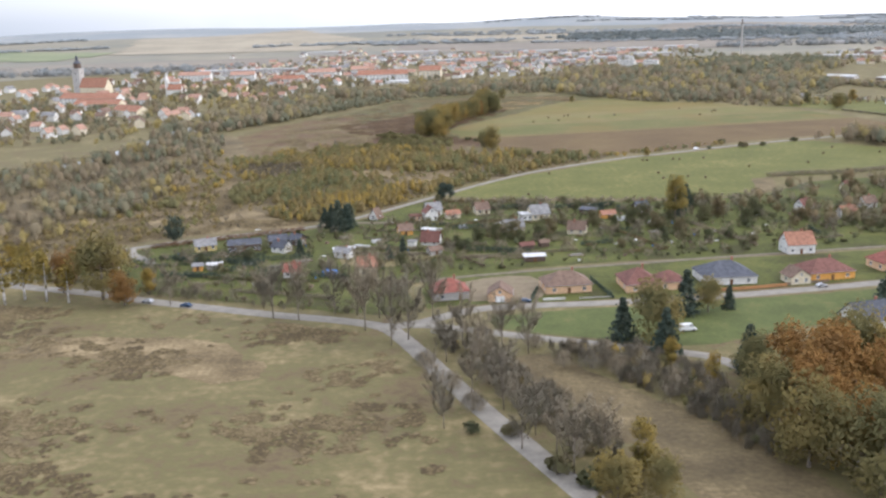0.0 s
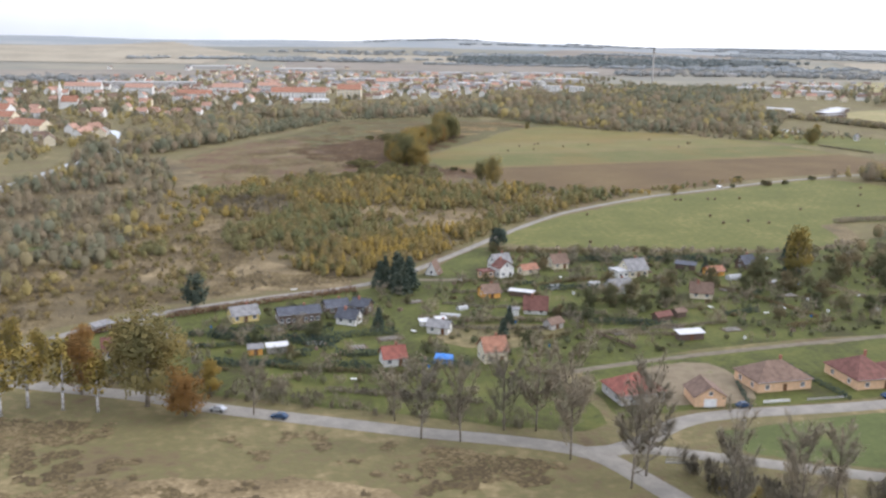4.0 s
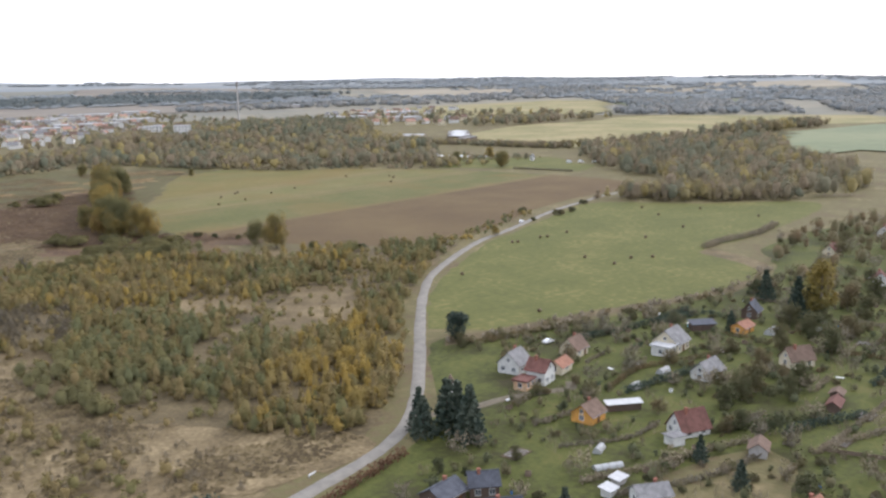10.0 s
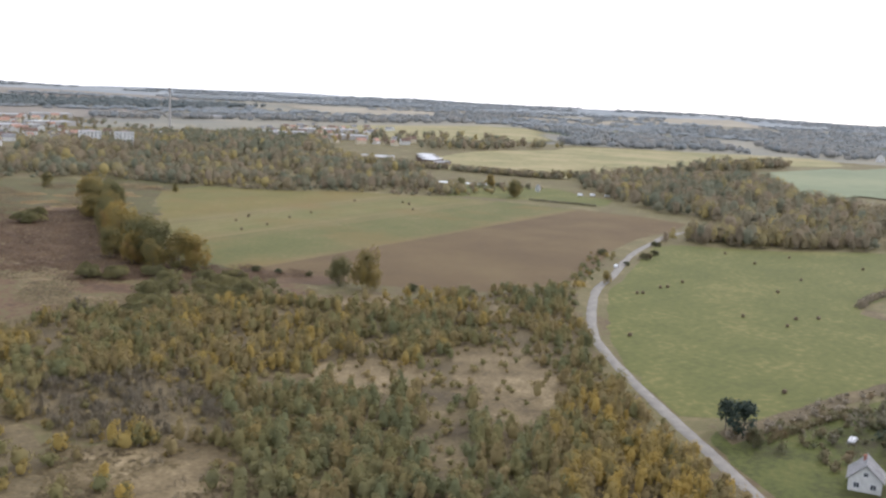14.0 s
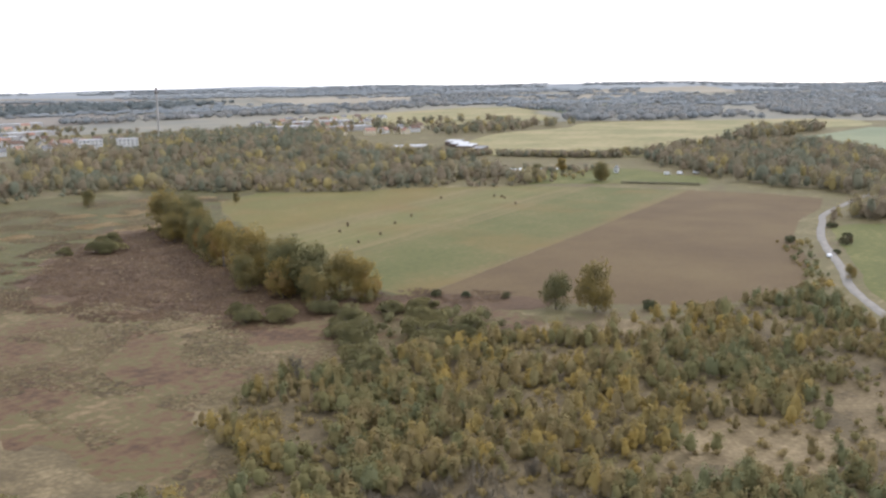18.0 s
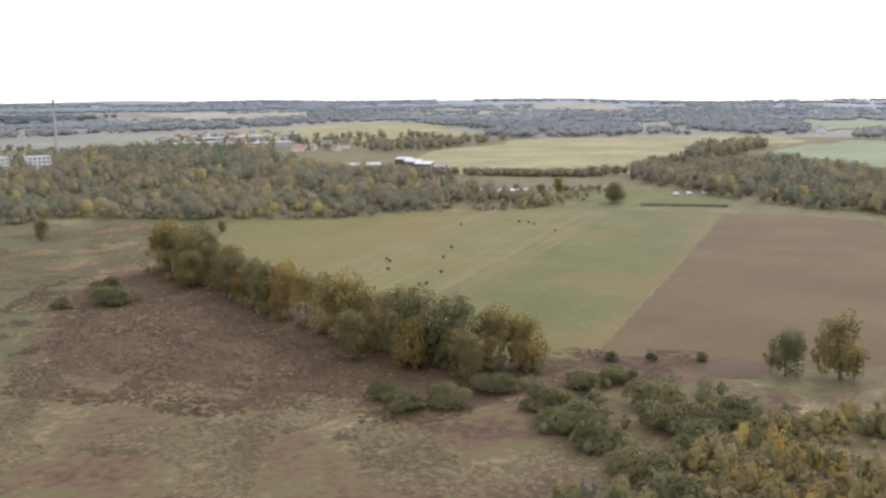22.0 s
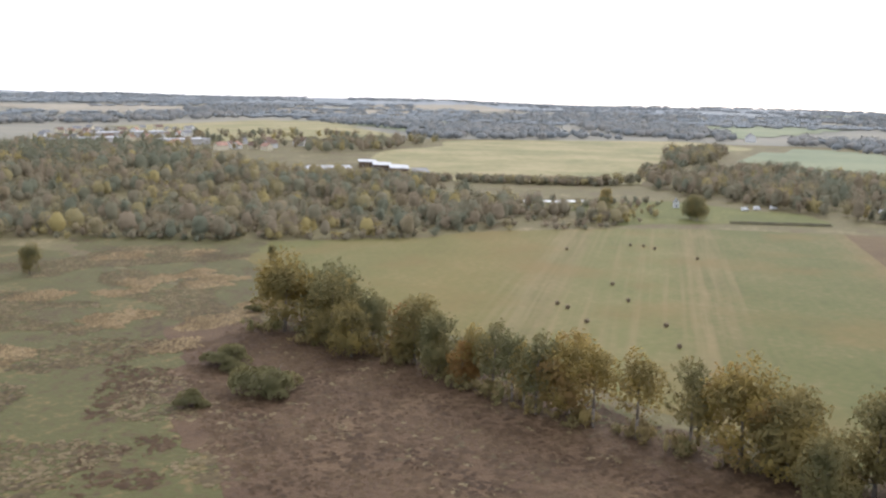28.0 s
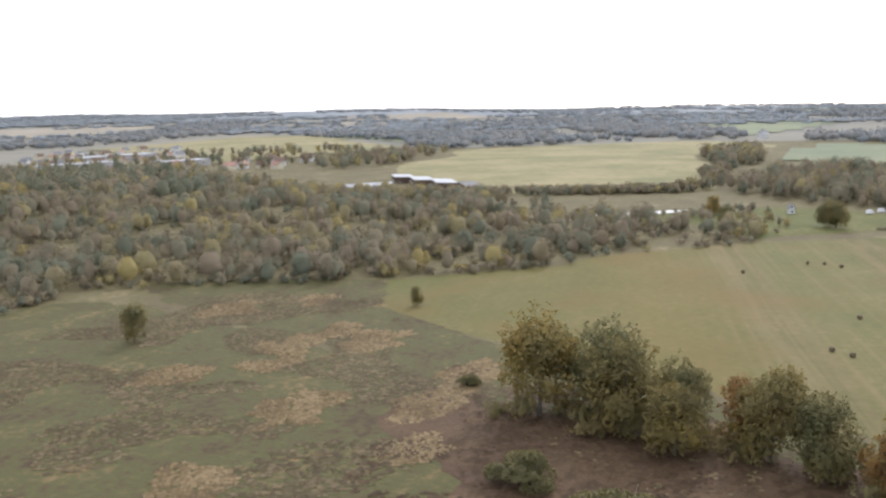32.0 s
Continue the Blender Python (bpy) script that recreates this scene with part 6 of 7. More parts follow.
# far quarters of the town
FAR_TOWN = [([(-360, 1440), (-330, 1190), (-134, 1190), (0, 1190), (180, 1330), (330, 1480), (460, 1800), (190, 1800), (-180, 1760), (-300, 1600)], 260, (0.4, 0.3, 0.3)), ([(560, 1330), (700, 1330), (860, 1460), (760, 1560), (600, 1480)], 40, (0.2, 0.3, 0.5))]
far_v, far_f, far_m = [], [], []
for poly, cnt, share in FAR_TOWN:
    for x, y in scatter(poly, cnt, rh_, 12):
        w, d, h = rh_.choice(((5.5, 4.5, 5.2), (7.5, 4.8, 5.8), (4.8, 4.2, 4.2)))
        spin = Matrix.Rotation(radians(rh_.choice((-16, 74, -10, 70, 10, 100)) + rh_.uniform(-8, 8)), 3, "Z")
        spot, top = Vector((x * PLAN, y * PLAN, 0)), h + d * 0.84
        body = [(-w, -d, 0), (w, -d, 0), (w, d, 0), (-w, d, 0), (-w, -d, h), (w, -d, h), (w, d, h), (-w, d, h), (-w, 0, top), (w, 0, top)]
        eave = [(-w - 0.4, -d - 0.5, h - 0.2), (w + 0.4, -d - 0.5, h - 0.2), (w + 0.4, 0, top + 0.2), (-w - 0.4, 0, top + 0.2), (-w - 0.4, d + 0.5, h - 0.2), (w + 0.4, d + 0.5, h - 0.2)]
        k = len(far_v)
        far_v += [tuple(spot + spin @ Vector(q)) for q in body + eave]
        far_f += [tuple(k + i for i in q) for q in ((0, 1, 5, 4), (2, 3, 7, 6), (1, 2, 6, 9, 5), (3, 0, 4, 8, 7), (10, 11, 12, 13), (15, 14, 13, 12))]
        far_m += [rh_.randrange(2)] * 4 + [2 + rh_.choices(range(3), share)[0]] * 2
far_town = bpy.data.meshes.new("far_town_houses")
far_town.from_pydata(far_v, [], far_f)
for mt in (W_WHITE, W_CREAM, R_TOWN, R_BROWN, R_GREY):
    far_town.materials.append(mt)
far_town.polygons.foreach_set("material_index", far_m)
tagged(new("far_town_houses", far_town), "many pale far town houses with orange, brown and grey roofs", "houses", kind="stuff")

# bridge by the junction
bridge = thing("road_bridge", site(0, 226.5, -10), "small grey concrete road bridge with railings", "bridge")
part("headwall", Shape().box(-3.4, -0.4, -0.6, 3.4, 0, 0.25).mesh("headwall", M_CONCRETE), bridge)
for zz in (0.6, 1.0):
    part("rail", Shape().box(-3.4, -0.24, zz, 3.4, -0.16, zz + 0.07).mesh("rail", M_CONCRETE), bridge)
for k in range(5):
    part("post", Shape().box(-0.06, -0.27, 0.2, 0.06, -0.13, 1.1).mesh("post", M_CONCRETE), bridge, "", pose(-3.2 + 1.6 * k, 0, 0))
sign = thing("village_sign", site(18.5, 240.5, -20), "small white roadside sign board on two posts", "sign")
part("board", Shape().box(-0.7, -0.03, 1.2, 0.7, 0.03, 1.9).mesh("board", M_FRAME), sign)
for sx in (-0.5, 0.5):
    part("post", Shape().box(sx - 0.04, 0.03, -0.1, sx + 0.04, 0.1, 1.9).mesh("post", M_CONCRETE), sign)
bench = thing("road_barrier", site(-67, 349, 22), "low white barrier beside the road", "barrier")
part("rail", Shape().box(-1.3, -0.08, 0.55, 1.3, 0.08, 0.9).mesh("rail", M_FRAME), bench)
for sx in (-1.0, 1.0):
    part("post", Shape().box(sx - 0.08, -0.05, -0.1, sx + 0.08, 0.05, 0.55).mesh("post", M_CONCRETE), bench)

# ---- joined vegetation ----


crown_rng = np.random.RandomState(404)


def unit_rows(a):
    return a / np.maximum(1e-6, np.linalg.norm(a, axis=-1, keepdims=True))


def small_crowns(name, spots, cards, card, mat, label, category, rng, stems=True, peak=0.0, twiggy=False, up=0.7, tint=(0.0, 1.0), core_size=0.25):
    """Many plants as one piece of vegetation (x, y, height, width): each has six lobes of leaf cards, or of thin twigs, and its own hue."""
    R, tau = crown_rng, 2 * math.pi
    x, y, h, w = np.array(spots, float).T
    n, lobes = len(x), 6
    z0 = np.array([land_height(p, q) for p, q in zip(x, y)]) / PLAN
    hue = np.array([noise.noise((p * 0.03, q * 0.03, 2.5)) for p, q in zip(x, y)])
    hue = tint[0] + (tint[1] - tint[0]) * np.clip(0.5 + 0.45 * hue + R.uniform(-0.42, 0.42, n), 0, 1)
    u, a = R.uniform(-0.72, 0.8, (n, lobes)), R.uniform(0, tau, (n, lobes))
    u[:, 0] = R.uniform(0.4, 0.75, n)
    prof = np.sqrt(1 - u * u) * (1 - peak) + peak * 0.62 * (1 - u)
    rad = prof * R.uniform(0.4, 1.0, (n, lobes)) * w[:, None] / 2
    rad[:, 0] *= 0.25
    lobe = np.stack([x[:, None] + np.cos(a) * rad, y[:, None] + np.sin(a) * rad, z0[:, None] + h[:, None] * (0.5 + 0.42 * u)], -1)
    size = w[:, None] * R.uniform(0.15, 0.33, (n, lobes)) * (1 - 0.4 * peak * (u > 0.3))
    tall = np.clip(h / w, 0.7, 1.7) * R.uniform(0.75, 1.2, n)
    mid = np.stack([x, y, z0 + h * 0.35], -1)
    pick, row = R.randint(lobes, size=(n, cards)), np.arange(n)[:, None]
    d = unit_rows(R.normal(size=(n, cards, 3)) + (0, 0, 0.2))
    reach = (size[row, pick] * R.uniform(0.1 if twiggy else 0.45, 1.1, (n, cards)))[..., None]
    o = lobe[row, pick] + d * reach * np.stack([np.ones(n), np.ones(n), tall], -1)[:, None, :]
    o[..., 2] = np.maximum(o[..., 2], z0[:, None] + 0.1)
    nrm = unit_rows(0.8 * d + 0.4 * unit_rows(o - mid[:, None, :]) + (0, 0, up))
    s = (card * R.uniform(0.6, 1.3, (n, cards)))[..., None]
    if twiggy:
        axis = unit_rows(R.normal(size=o.shape) * 0.4 + (0, 0, 1))
        side = unit_rows(np.cross(axis, R.normal(size=o.shape)))
        quad = np.stack([o - axis * s * 0.8 - side * s * 0.045, o - axis * s * 0.8 + side * s * 0.045, o + axis * s * 0.8 + side * s * 0.02, o + axis * s * 0.8 - side * s * 0.02], -2)
    else:
        out = (o - mid[:, None, :]) * (1, 1, 0.6)
        q = unit_rows(0.8 * unit_rows(out) + 0.7 * d + (0, 0, 0.25) + 0.28 * R.normal(size=o.shape))
        t = unit_rows(np.cross(q, R.normal(size=o.shape)))
        b = np.cross(q, t)
        k = R.uniform(0.4, 0.65, (4, n, cards, 1)) * s
        quad = np.stack([o - t * k[0], o - b * k[1], o + t * k[2], o + b * k[3]], -2)
    V, N, T = [quad.reshape(-1, 3)], [np.repeat(nrm.reshape(-1, 3), 4, 0)], [np.repeat(hue, cards * 4)]
    quads = [np.arange(n * cards * 4).reshape(-1, 4)]
    at = n * cards * 4
    if not twiggy:
        rings, spokes = np.array((-0.8, -0.35, 0.15, 0.6, 0.92)), np.arange(6) * tau / 6
        pr = np.sqrt(1 - rings * rings) * (1 - peak) + peak * 0.62 * (1 - rings)
        rr = core_size * pr[None, :, None] * w[:, None, None] * R.uniform(0.8, 1.15, (n, 5, 6))
        core = np.stack([x[:, None, None] + np.cos(spokes) * rr, y[:, None, None] + np.sin(spokes) * rr, np.broadcast_to((z0[:, None] + h[:, None] * (0.45 + 0.36 * rings))[:, :, None], rr.shape)], -1).reshape(n, 30, 3)
        V.append(core.reshape(-1, 3))
        N.append((unit_rows(core - mid[:, None, :]) + (0, 0, up)).reshape(-1, 3))
        T.append(np.repeat(hue, 30))
        cell = np.array([(6 * r + i, 6 * r + (i + 1) % 6, 6 * r + 6 + (i + 1) % 6, 6 * r + 6 + i) for r in range(4) for i in range(6)])
        quads.append((at + np.arange(n)[:, None, None] * 30 + cell[None]).reshape(-1, 4))
        at += n * 30
    quads = np.concatenate(quads)
    tris = np.zeros((0, 3), int)
    if stems:
        r = 0.013 * h
        foot = np.stack([np.stack([x - r, y - r, z0 - 0.2], -1), np.stack([x + r, y - r, z0 - 0.2], -1), np.stack([x, y + r, z0 - 0.2], -1), np.stack([x, y, z0 + h * 0.85], -1)], 1)
        V.append(foot.reshape(-1, 3))
        N.append(np.tile((0, -0.3, 1.0), (n * 4, 1)))
        T.append(np.repeat(hue, 4))
        tris = (at + np.arange(n)[:, None, None] * 4 + np.array(((0, 1, 3), (1, 2, 3), (2, 0, 3)))[None]).reshape(-1, 3)
    V, N, T = np.concatenate(V) * PLAN, unit_rows(np.concatenate(N)), np.concatenate(T)
    me = bpy.data.meshes.new(name)
    me.vertices.add(len(V))
    me.vertices.foreach_set("co", V.astype(np.float32).ravel())
    me.loops.add(quads.size + tris.size)
    me.loops.foreach_set("vertex_index", np.concatenate([quads.ravel(), tris.ravel()]).astype(np.int32))
    me.polygons.add(len(quads) + len(tris))
    me.polygons.foreach_set("loop_start", np.concatenate([np.arange(len(quads)) * 4, quads.size + np.arange(len(tris)) * 3]).astype(np.int32))
    me.materials.append(mat)
    if stems:
        me.materials.append(M_BARK)
        me.polygons.foreach_set("material_index", np.repeat([0, 1], [len(quads), len(tris)]).astype(np.int32))
    me.polygons.foreach_set("use_smooth", np.ones(len(me.polygons), bool))
    me.update(calc_edges=True)
    me.attributes.new("tint", "FLOAT", "POINT").data.foreach_set("value", T.astype(np.float32))
    me.normals_split_custom_set_from_vertices(N.tolist())
    return tagged(new(name, me), label, category, kind="stuff")


rv = random.Random(77)


def plants(poly, count, h0, h1, ratio, keep=None, gap=0):
    return [(x, y, h, h * ratio * rv.uniform(0.8, 1.3)) for x, y in scatter(poly, count, rv, gap, keep) for h in (rv.uniform(h0, h1),)]


def clumped(scale, cut, off=0.0):
    return lambda x, y: noise.noise((x * scale, y * scale, off)) > cut


THICKET = [(-104, 496), (-85, 556), (-57, 566), (-18, 553), (10, 543), (32, 531), (60, 520), (90, 512), (51, 473), (27, 450), (-1, 419), (-18, 391), (-38, 368), (-55, 360), (-86, 398), (-84, 440), (-96, 470)]
PINK = [(-97, 512), (-61, 496), (-74, 459), (-100, 471)]
in_glade = lambda x, y: any(inside(x, y, q) for q in GLADES)
small_crowns("birch_thicket", plants(THICKET, 1900, 2.2, 5.8, 0.75, lambda x, y: noise.noise((x * 0.045, y * 0.045, 0)) > -0.22 and not inside(x, y, PINK) and (not inside(x, y, [(4, 484), (58, 522), (92, 512), (51, 473), (27, 450), (3, 424)]) or rv.random() < 0.55) and (not in_glade(x, y) or rv.random() < 0.05)), 170, 0.34, L_THICKET, "dense thicket of young birches and willows in autumn colours", "thicket", rv, True, 0.3, tint=(0.06, 0.88))
small_crowns("golden_birches", plants([(-64, 374), (-42, 368), (-20, 394), (0, 424), (-12, 434), (-40, 412), (-64, 394)], 190, 3.2, 6.4, 0.5), 190, 0.32, L_THICKET, "golden young birches beside the country road", "thicket", rv, True, 0.4, tint=(0.5, 1.0))
small_crowns("scrub", plants(THICKET, 1500, 0.7, 2.2, 1.3, lambda x, y: not in_glade(x, y) or rv.random() < 0.55), 60, 0.3, L_THICKET, "low autumn scrub between young trees", "scrub", rv, False, tint=(0.2, 0.8))
small_crowns("bare_thicket", plants(PINK, 150, 1.6, 4.0, 0.9), 110, 0.7, L_GREY, "leafless pink-brown scrub in the thicket", "scrub", rv, True, 0.0, True)
small_crowns("tall_dark_bushes", plants([(-116, 514), (-92, 532), (-61, 541), (-44, 556), (-38, 546), (-60, 527), (-83, 507), (-99, 498)], 110, 2.5, 5.2, 0.9), 200, 0.34, L_THICKET, "tall dark olive bushes beside the marsh", "bush", rv, tint=(0.0, 0.5))
LEFT_SCRUB = [(-230, 300), (-150, 330), (-128, 370), (-120, 430), (-118, 480), (-124, 560), (-136, 620), (-160, 640), (-175, 600), (-185, 560), (-230, 500)]
small_crowns("dark_thicket_bushes", plants([(-91, 440), (-67, 446), (-61, 424), (-74, 402), (-92, 402)], 62, 3, 5.2, 1.0) + plants([(-45, 572), (-28, 538), (6, 548), (12, 575), (-10, 600)], 60, 2, 4, 1.2) + plants([(14, 470), (34, 486), (8, 500), (-8, 484)], 22, 2, 4, 1.2) + plants([(-118, 396), (-106, 396), (-108, 410), (-118, 408)], 12, 3, 4.5, 1.2), 210, 0.3, L_WILLOW, "dense grey-green willow bushes in a thicket", "bush", rv)
small_crowns("mixed_bushes", [(x + rv.uniform(-6, 6), y + rv.uniform(-6, 6), hh, hh * rv.uniform(0.9, 1.4)) for x, y in ((-128, 442), (-112, 461), (-123, 398), (-104, 497), (-127, 551), (-118, 437), (-132, 486), (-99, 469), (-113, 412), (-128, 383), (-110, 480), (-118, 510), (-112, 530), (-106, 448)) for _ in range(7) for hh in (rv.uniform(1.8, 4.5),)], 130, 0.36, L_THICKET, "russet and olive bushes beside a thicket", "bush", rv)
small_crowns("brown_scrub", plants(LEFT_SCRUB, 620, 1.8, 4.5, 1.15, clumped(0.04, -0.2, 8)), 80, 0.8, L_GREY, "leafless brown scrub on rough land", "scrub", rv, True, 0.0, True)
small_crowns("riverside_trees", plants([(-228, 470), (-196, 470), (-172, 560), (-164, 640), (-150, 690), (-158, 740), (-150, 700), (-166, 640), (-178, 580), (-192, 520)], 95, 5, 10, 0.75), 170, 0.5, L_WOOD, "autumn trees along the river bank", "woodland", rv)
small_crowns("scrub_woodland", plants(LEFT_SCRUB, 430, 3.5, 8, 0.85, clumped(0.03, -0.2, 4)), 170, 0.42, L_WOOD, "scattered autumn scrub trees on rough land", "scrub", rv)
small_crowns("heath_brambles", plants([(-190, 300), (-130, 322), (-100, 340), (-70, 352), (-84, 398), (-90, 460), (-130, 400)], 340, 0.6, 2.2, 1.4), 50, 0.6, L_GREY, "low brown brambles in straw grass", "scrub", rv, False, 0.0, True)
small_crowns("heath_bushes", plants([(-190, 300), (-130, 324), (-100, 342), (-82, 354), (-94, 398), (-100, 446), (-122, 446), (-145, 400)], 300, 0.8, 3.0, 1.2), 110, 0.32, L_THICKET, "brown and olive bushes in straw grass", "scrub", rv, False, tint=(0.25, 0.75))
BELT = [(-190, 620), (-150, 655), (-118, 720), (-80, 810), (-25, 900), (60, 935), (115, 920), (146, 850), (186, 803), (214, 796), (250, 748), (278, 735), (300, 790), (340, 840), (395, 930), (380, 1000), (420, 1040), (330, 1100), (150, 1060), (0, 1020), (-100, 960), (-170, 820)]
small_crowns("river_woodland", plants(BELT, 1750, 4, 12, 0.95, lambda x, y: abs((x - 337) * 0.78 + (y - 803) * 0.62) > 13 and noise.noise((x * 0.02, y * 0.02, 2)) > -0.25), 230, 0.5, L_WOOD, "belt of mixed autumn woodland along the river", "woodland", rv)
small_crowns("wood_understory", plants(BELT, 1300, 1.6, 4.5, 1.3, lambda x, y: abs((x - 337) * 0.78 + (y - 803) * 0.62) > 13), 60, 0.55, L_WOOD, "brown and olive undergrowth of a riverside wood", "scrub", rv, False, tint=(0.1, 0.8))
small_crowns("river_willows", plants([(-150, 664), (-130, 688), (-74, 800), (-34, 874), (-58, 892), (-98, 812), (-158, 700)], 150, 4, 8, 0.9), 210, 0.5, L_WOOD, "dark grey-green willows along the marsh edge", "woodland", rv, tint=(0.0, 0.35))
small_crowns("woodland_edge_shrubs", plants([(-100, 770), (-20, 893), (62, 928), (114, 912), (142, 848), (183, 798), (212, 790), (248, 742), (256, 750), (190, 812), (150, 860), (120, 930), (60, 945), (-30, 905)], 150, 2, 4, 1.3), 80, 0.5, L_WOOD, "shrubs along the woodland edge", "scrub", rv, False)
EASTWOOD = [(222, 552), (250, 512), (296, 480), (340, 470), (420, 520), (520, 640), (620, 705), (560, 752), (450, 775), (398, 745), (368, 702), (350, 674), (324, 640), (320, 600), (302, 564), (264, 554)]
small_crowns("village_woodland", plants(EASTWOOD, 900, 6, 13.5, 0.8), 190, 0.65, L_WOOD, "tall mixed autumn wood beside the fields", "woodland", rv)
small_crowns("yellow_wood_edge", plants([(218, 555), (246, 517), (290, 482), (304, 494), (268, 534), (240, 558)], 80, 5, 10.5, 0.8), 260, 0.5, L_WOOD, "olive and yellow autumn trees at the edge of a wood", "woodland", rv, tint=(0.45, 1.0))
small_crowns("hill_grove", plants([(600, 800), (660, 770), (760, 775), (840, 790), (790, 826), (700, 822), (640, 798)], 90, 8, 14, 0.9), 120, 1.2, L_WOOD, "grove of trees beside the airfield", "woodland", rv)
small_crowns("airfield_hedge", plants([(440, 790), (480, 775), (560, 790), (640, 780), (640, 795), (560, 803), (480, 787), (442, 803)], 70, 5, 9, 0.9), 110, 1.0, L_WOOD, "dark hedge trees along the airfield", "woodland", rv)
small_crowns("airfield_edge", plants([(386, 928), (430, 797), (442, 790), (448, 800), (404, 932)], 230, 3.5, 6.5, 1.2), 70, 0.7, L_WOOD, "dark tree line at the edge of the airfield", "woodland", rv)
small_crowns("river_meadow_shrubs", plants([(276, 744), (300, 728), (330, 745), (352, 740), (372, 748), (330, 812), (300, 780)], 70, 1.5, 5, 1.1), 90, 0.45, L_WOOD, "shrubs and low trees in riverside grass", "scrub", rv)
small_crowns("town_garden_trees", plants([(-340, 620), (-215, 620), (-196, 720), (-200, 810), (-260, 900), (-430, 900)], 420, 3, 7, 0.95), 130, 0.6, L_WOOD, "trees among riverside town houses", "woodland", rv)
for nm, poly, cnt, h0, h1 in (("town_trees", [(-430, 660), (-200, 700), (-60, 1000), (330, 1100), (440, 1300), (480, 1800), (-200, 1800), (-400, 1450)], 1150, 4, 8), ("town_bank_trees", [(-430, 860), (-200, 800), (-120, 960), (-60, 1100), (-90, 1180), (-380, 1200)], 420, 4, 8), ("airfield_copse", [(560, 1090), (640, 1075), (760, 1080), (840, 1100), (760, 1160), (620, 1150)], 90, 8, 14), ("chimney_wood", [(120, 1060), (300, 1080), (420, 1060), (500, 1180), (420, 1330), (280, 1260), (160, 1180)], 420, 9, 16), ("works_trees", [(420, 1200), (700, 1120), (900, 1250), (700, 1450), (500, 1400)], 150, 6, 12)):
    small_crowns(nm, plants(poly, cnt, h0, h1, 0.95), 80, 1.1, L_WOOD, "autumn trees among distant buildings and fields", "woodland", rv)


def far_belt(poly, cnt, h0, h1):
    return plants(poly, cnt, h0, h1, 1.3)


FAR = []
for poly, cnt in (([(700, 400), (1100, 560), (1150, 740), (1050, 760), (900, 640), (560, 520)], 220), ([(1040, 860), (1250, 1050), (1500, 1150), (1600, 1020), (1300, 860), (1120, 820)], 220), ([(880, 1110), (1040, 940), (1250, 1120), (1350, 1500), (1250, 1520), (1080, 1260), (900, 1180)], 240),
                  ([(900, 1700), (1300, 1700), (1700, 1900), (1600, 2000), (1200, 1850), (900, 1800)], 200), ([(1500, 1150), (1900, 1000), (2100, 1200), (1800, 1450), (1500, 1400)], 200), ([(1700, 300), (2300, 500), (2300, 900), (1800, 680), (1400, 640), (1200, 560)], 260), ([(520, 1800), (900, 1750), (950, 1850), (560, 1920)], 90), ([(-700, 1400), (-300, 1440), (-300, 1530), (-700, 1500)], 80)):
    FAR += far_belt(poly, int(cnt * 1.5), 7, 13)
small_crowns("far_woods", FAR, 60, 1.7, L_MIDWOOD, "distant woods between fields, coloured haze-grey", "woodland", rv, False, up=1.4, core_size=0.42)
HILLS = []
for k in range(150):
    a = rv.uniform(-0.5, 2.4)
    r = 1500 + 1680 * rv.random() ** 0.8
    northern = a > 1.15
    if northern and rv.random() < 0.72:
        continue
    cx, cy = 50 + r * math.cos(a), 600 + r * math.sin(a)
    lx, ly = rv.uniform(120, 380), rv.uniform(16, 34) if northern else rv.uniform(25, 80)
    for _ in range(58):
        u, v2 = rv.uniform(-1, 1) * lx, rv.uniform(-1, 1) * ly
        h = rv.uniform(5, 7)
        HILLS.append((cx - u * math.sin(a) + v2 * math.cos(a), cy + u * math.cos(a) + v2 * math.sin(a), h, h * 3.2))
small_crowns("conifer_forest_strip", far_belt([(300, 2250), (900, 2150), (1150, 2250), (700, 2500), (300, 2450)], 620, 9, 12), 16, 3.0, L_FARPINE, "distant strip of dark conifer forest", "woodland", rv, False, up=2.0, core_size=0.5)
small_crowns("chimney_pines", plants([(300, 1130), (430, 1120), (500, 1200), (460, 1300), (340, 1260)], 150, 11, 17, 0.6), 110, 1.0, L_WOOD, "dark conifers in a distant wood", "woodland", rv, tint=(0.0, 0.15))
small_crowns("distant_forest", HILLS, 12, 2.4, L_FARWOOD, "distant forest strips on low hills, coloured haze-blue", "woodland", rv, False, up=2.5, core_size=0.55)

# orchard trees and bushes in the gardens
HOUSES = [(o.location.x / PLAN, o.location.y / PLAN) for o in scene.objects if o.name.split(".")[0] in ("house", "cabin", "cottage", "chalet", "shed", "hut", "annexe", "veranda", "greenhouse", "garden_bed", "bungalow", "covered_stack")]
rt = random.Random(9)
clear = lambda x, y: all((x - a) ** 2 + (y - b) ** 2 > 26 for a, b in HOUSES)
plant(ORCHARD, scatter(ALLOTMENT, 120, rt, 4.5, clear), "small half-bare fruit tree in a garden", "fruit tree", "orchard trees", "fruit_tree", h0=0.8, h1=1.4)
plant(ORCHARD_G, scatter(ALLOTMENT, 40, rt, 7, clear), "small olive-leaved fruit tree in a garden", "fruit tree", "orchard trees", "fruit_tree", h0=0.7, h1=1.3)
EAST_GARDEN = [(100, 380), (138, 392), (175, 425), (250, 430), (290, 360), (230, 300), (150, 300), (128, 330)]
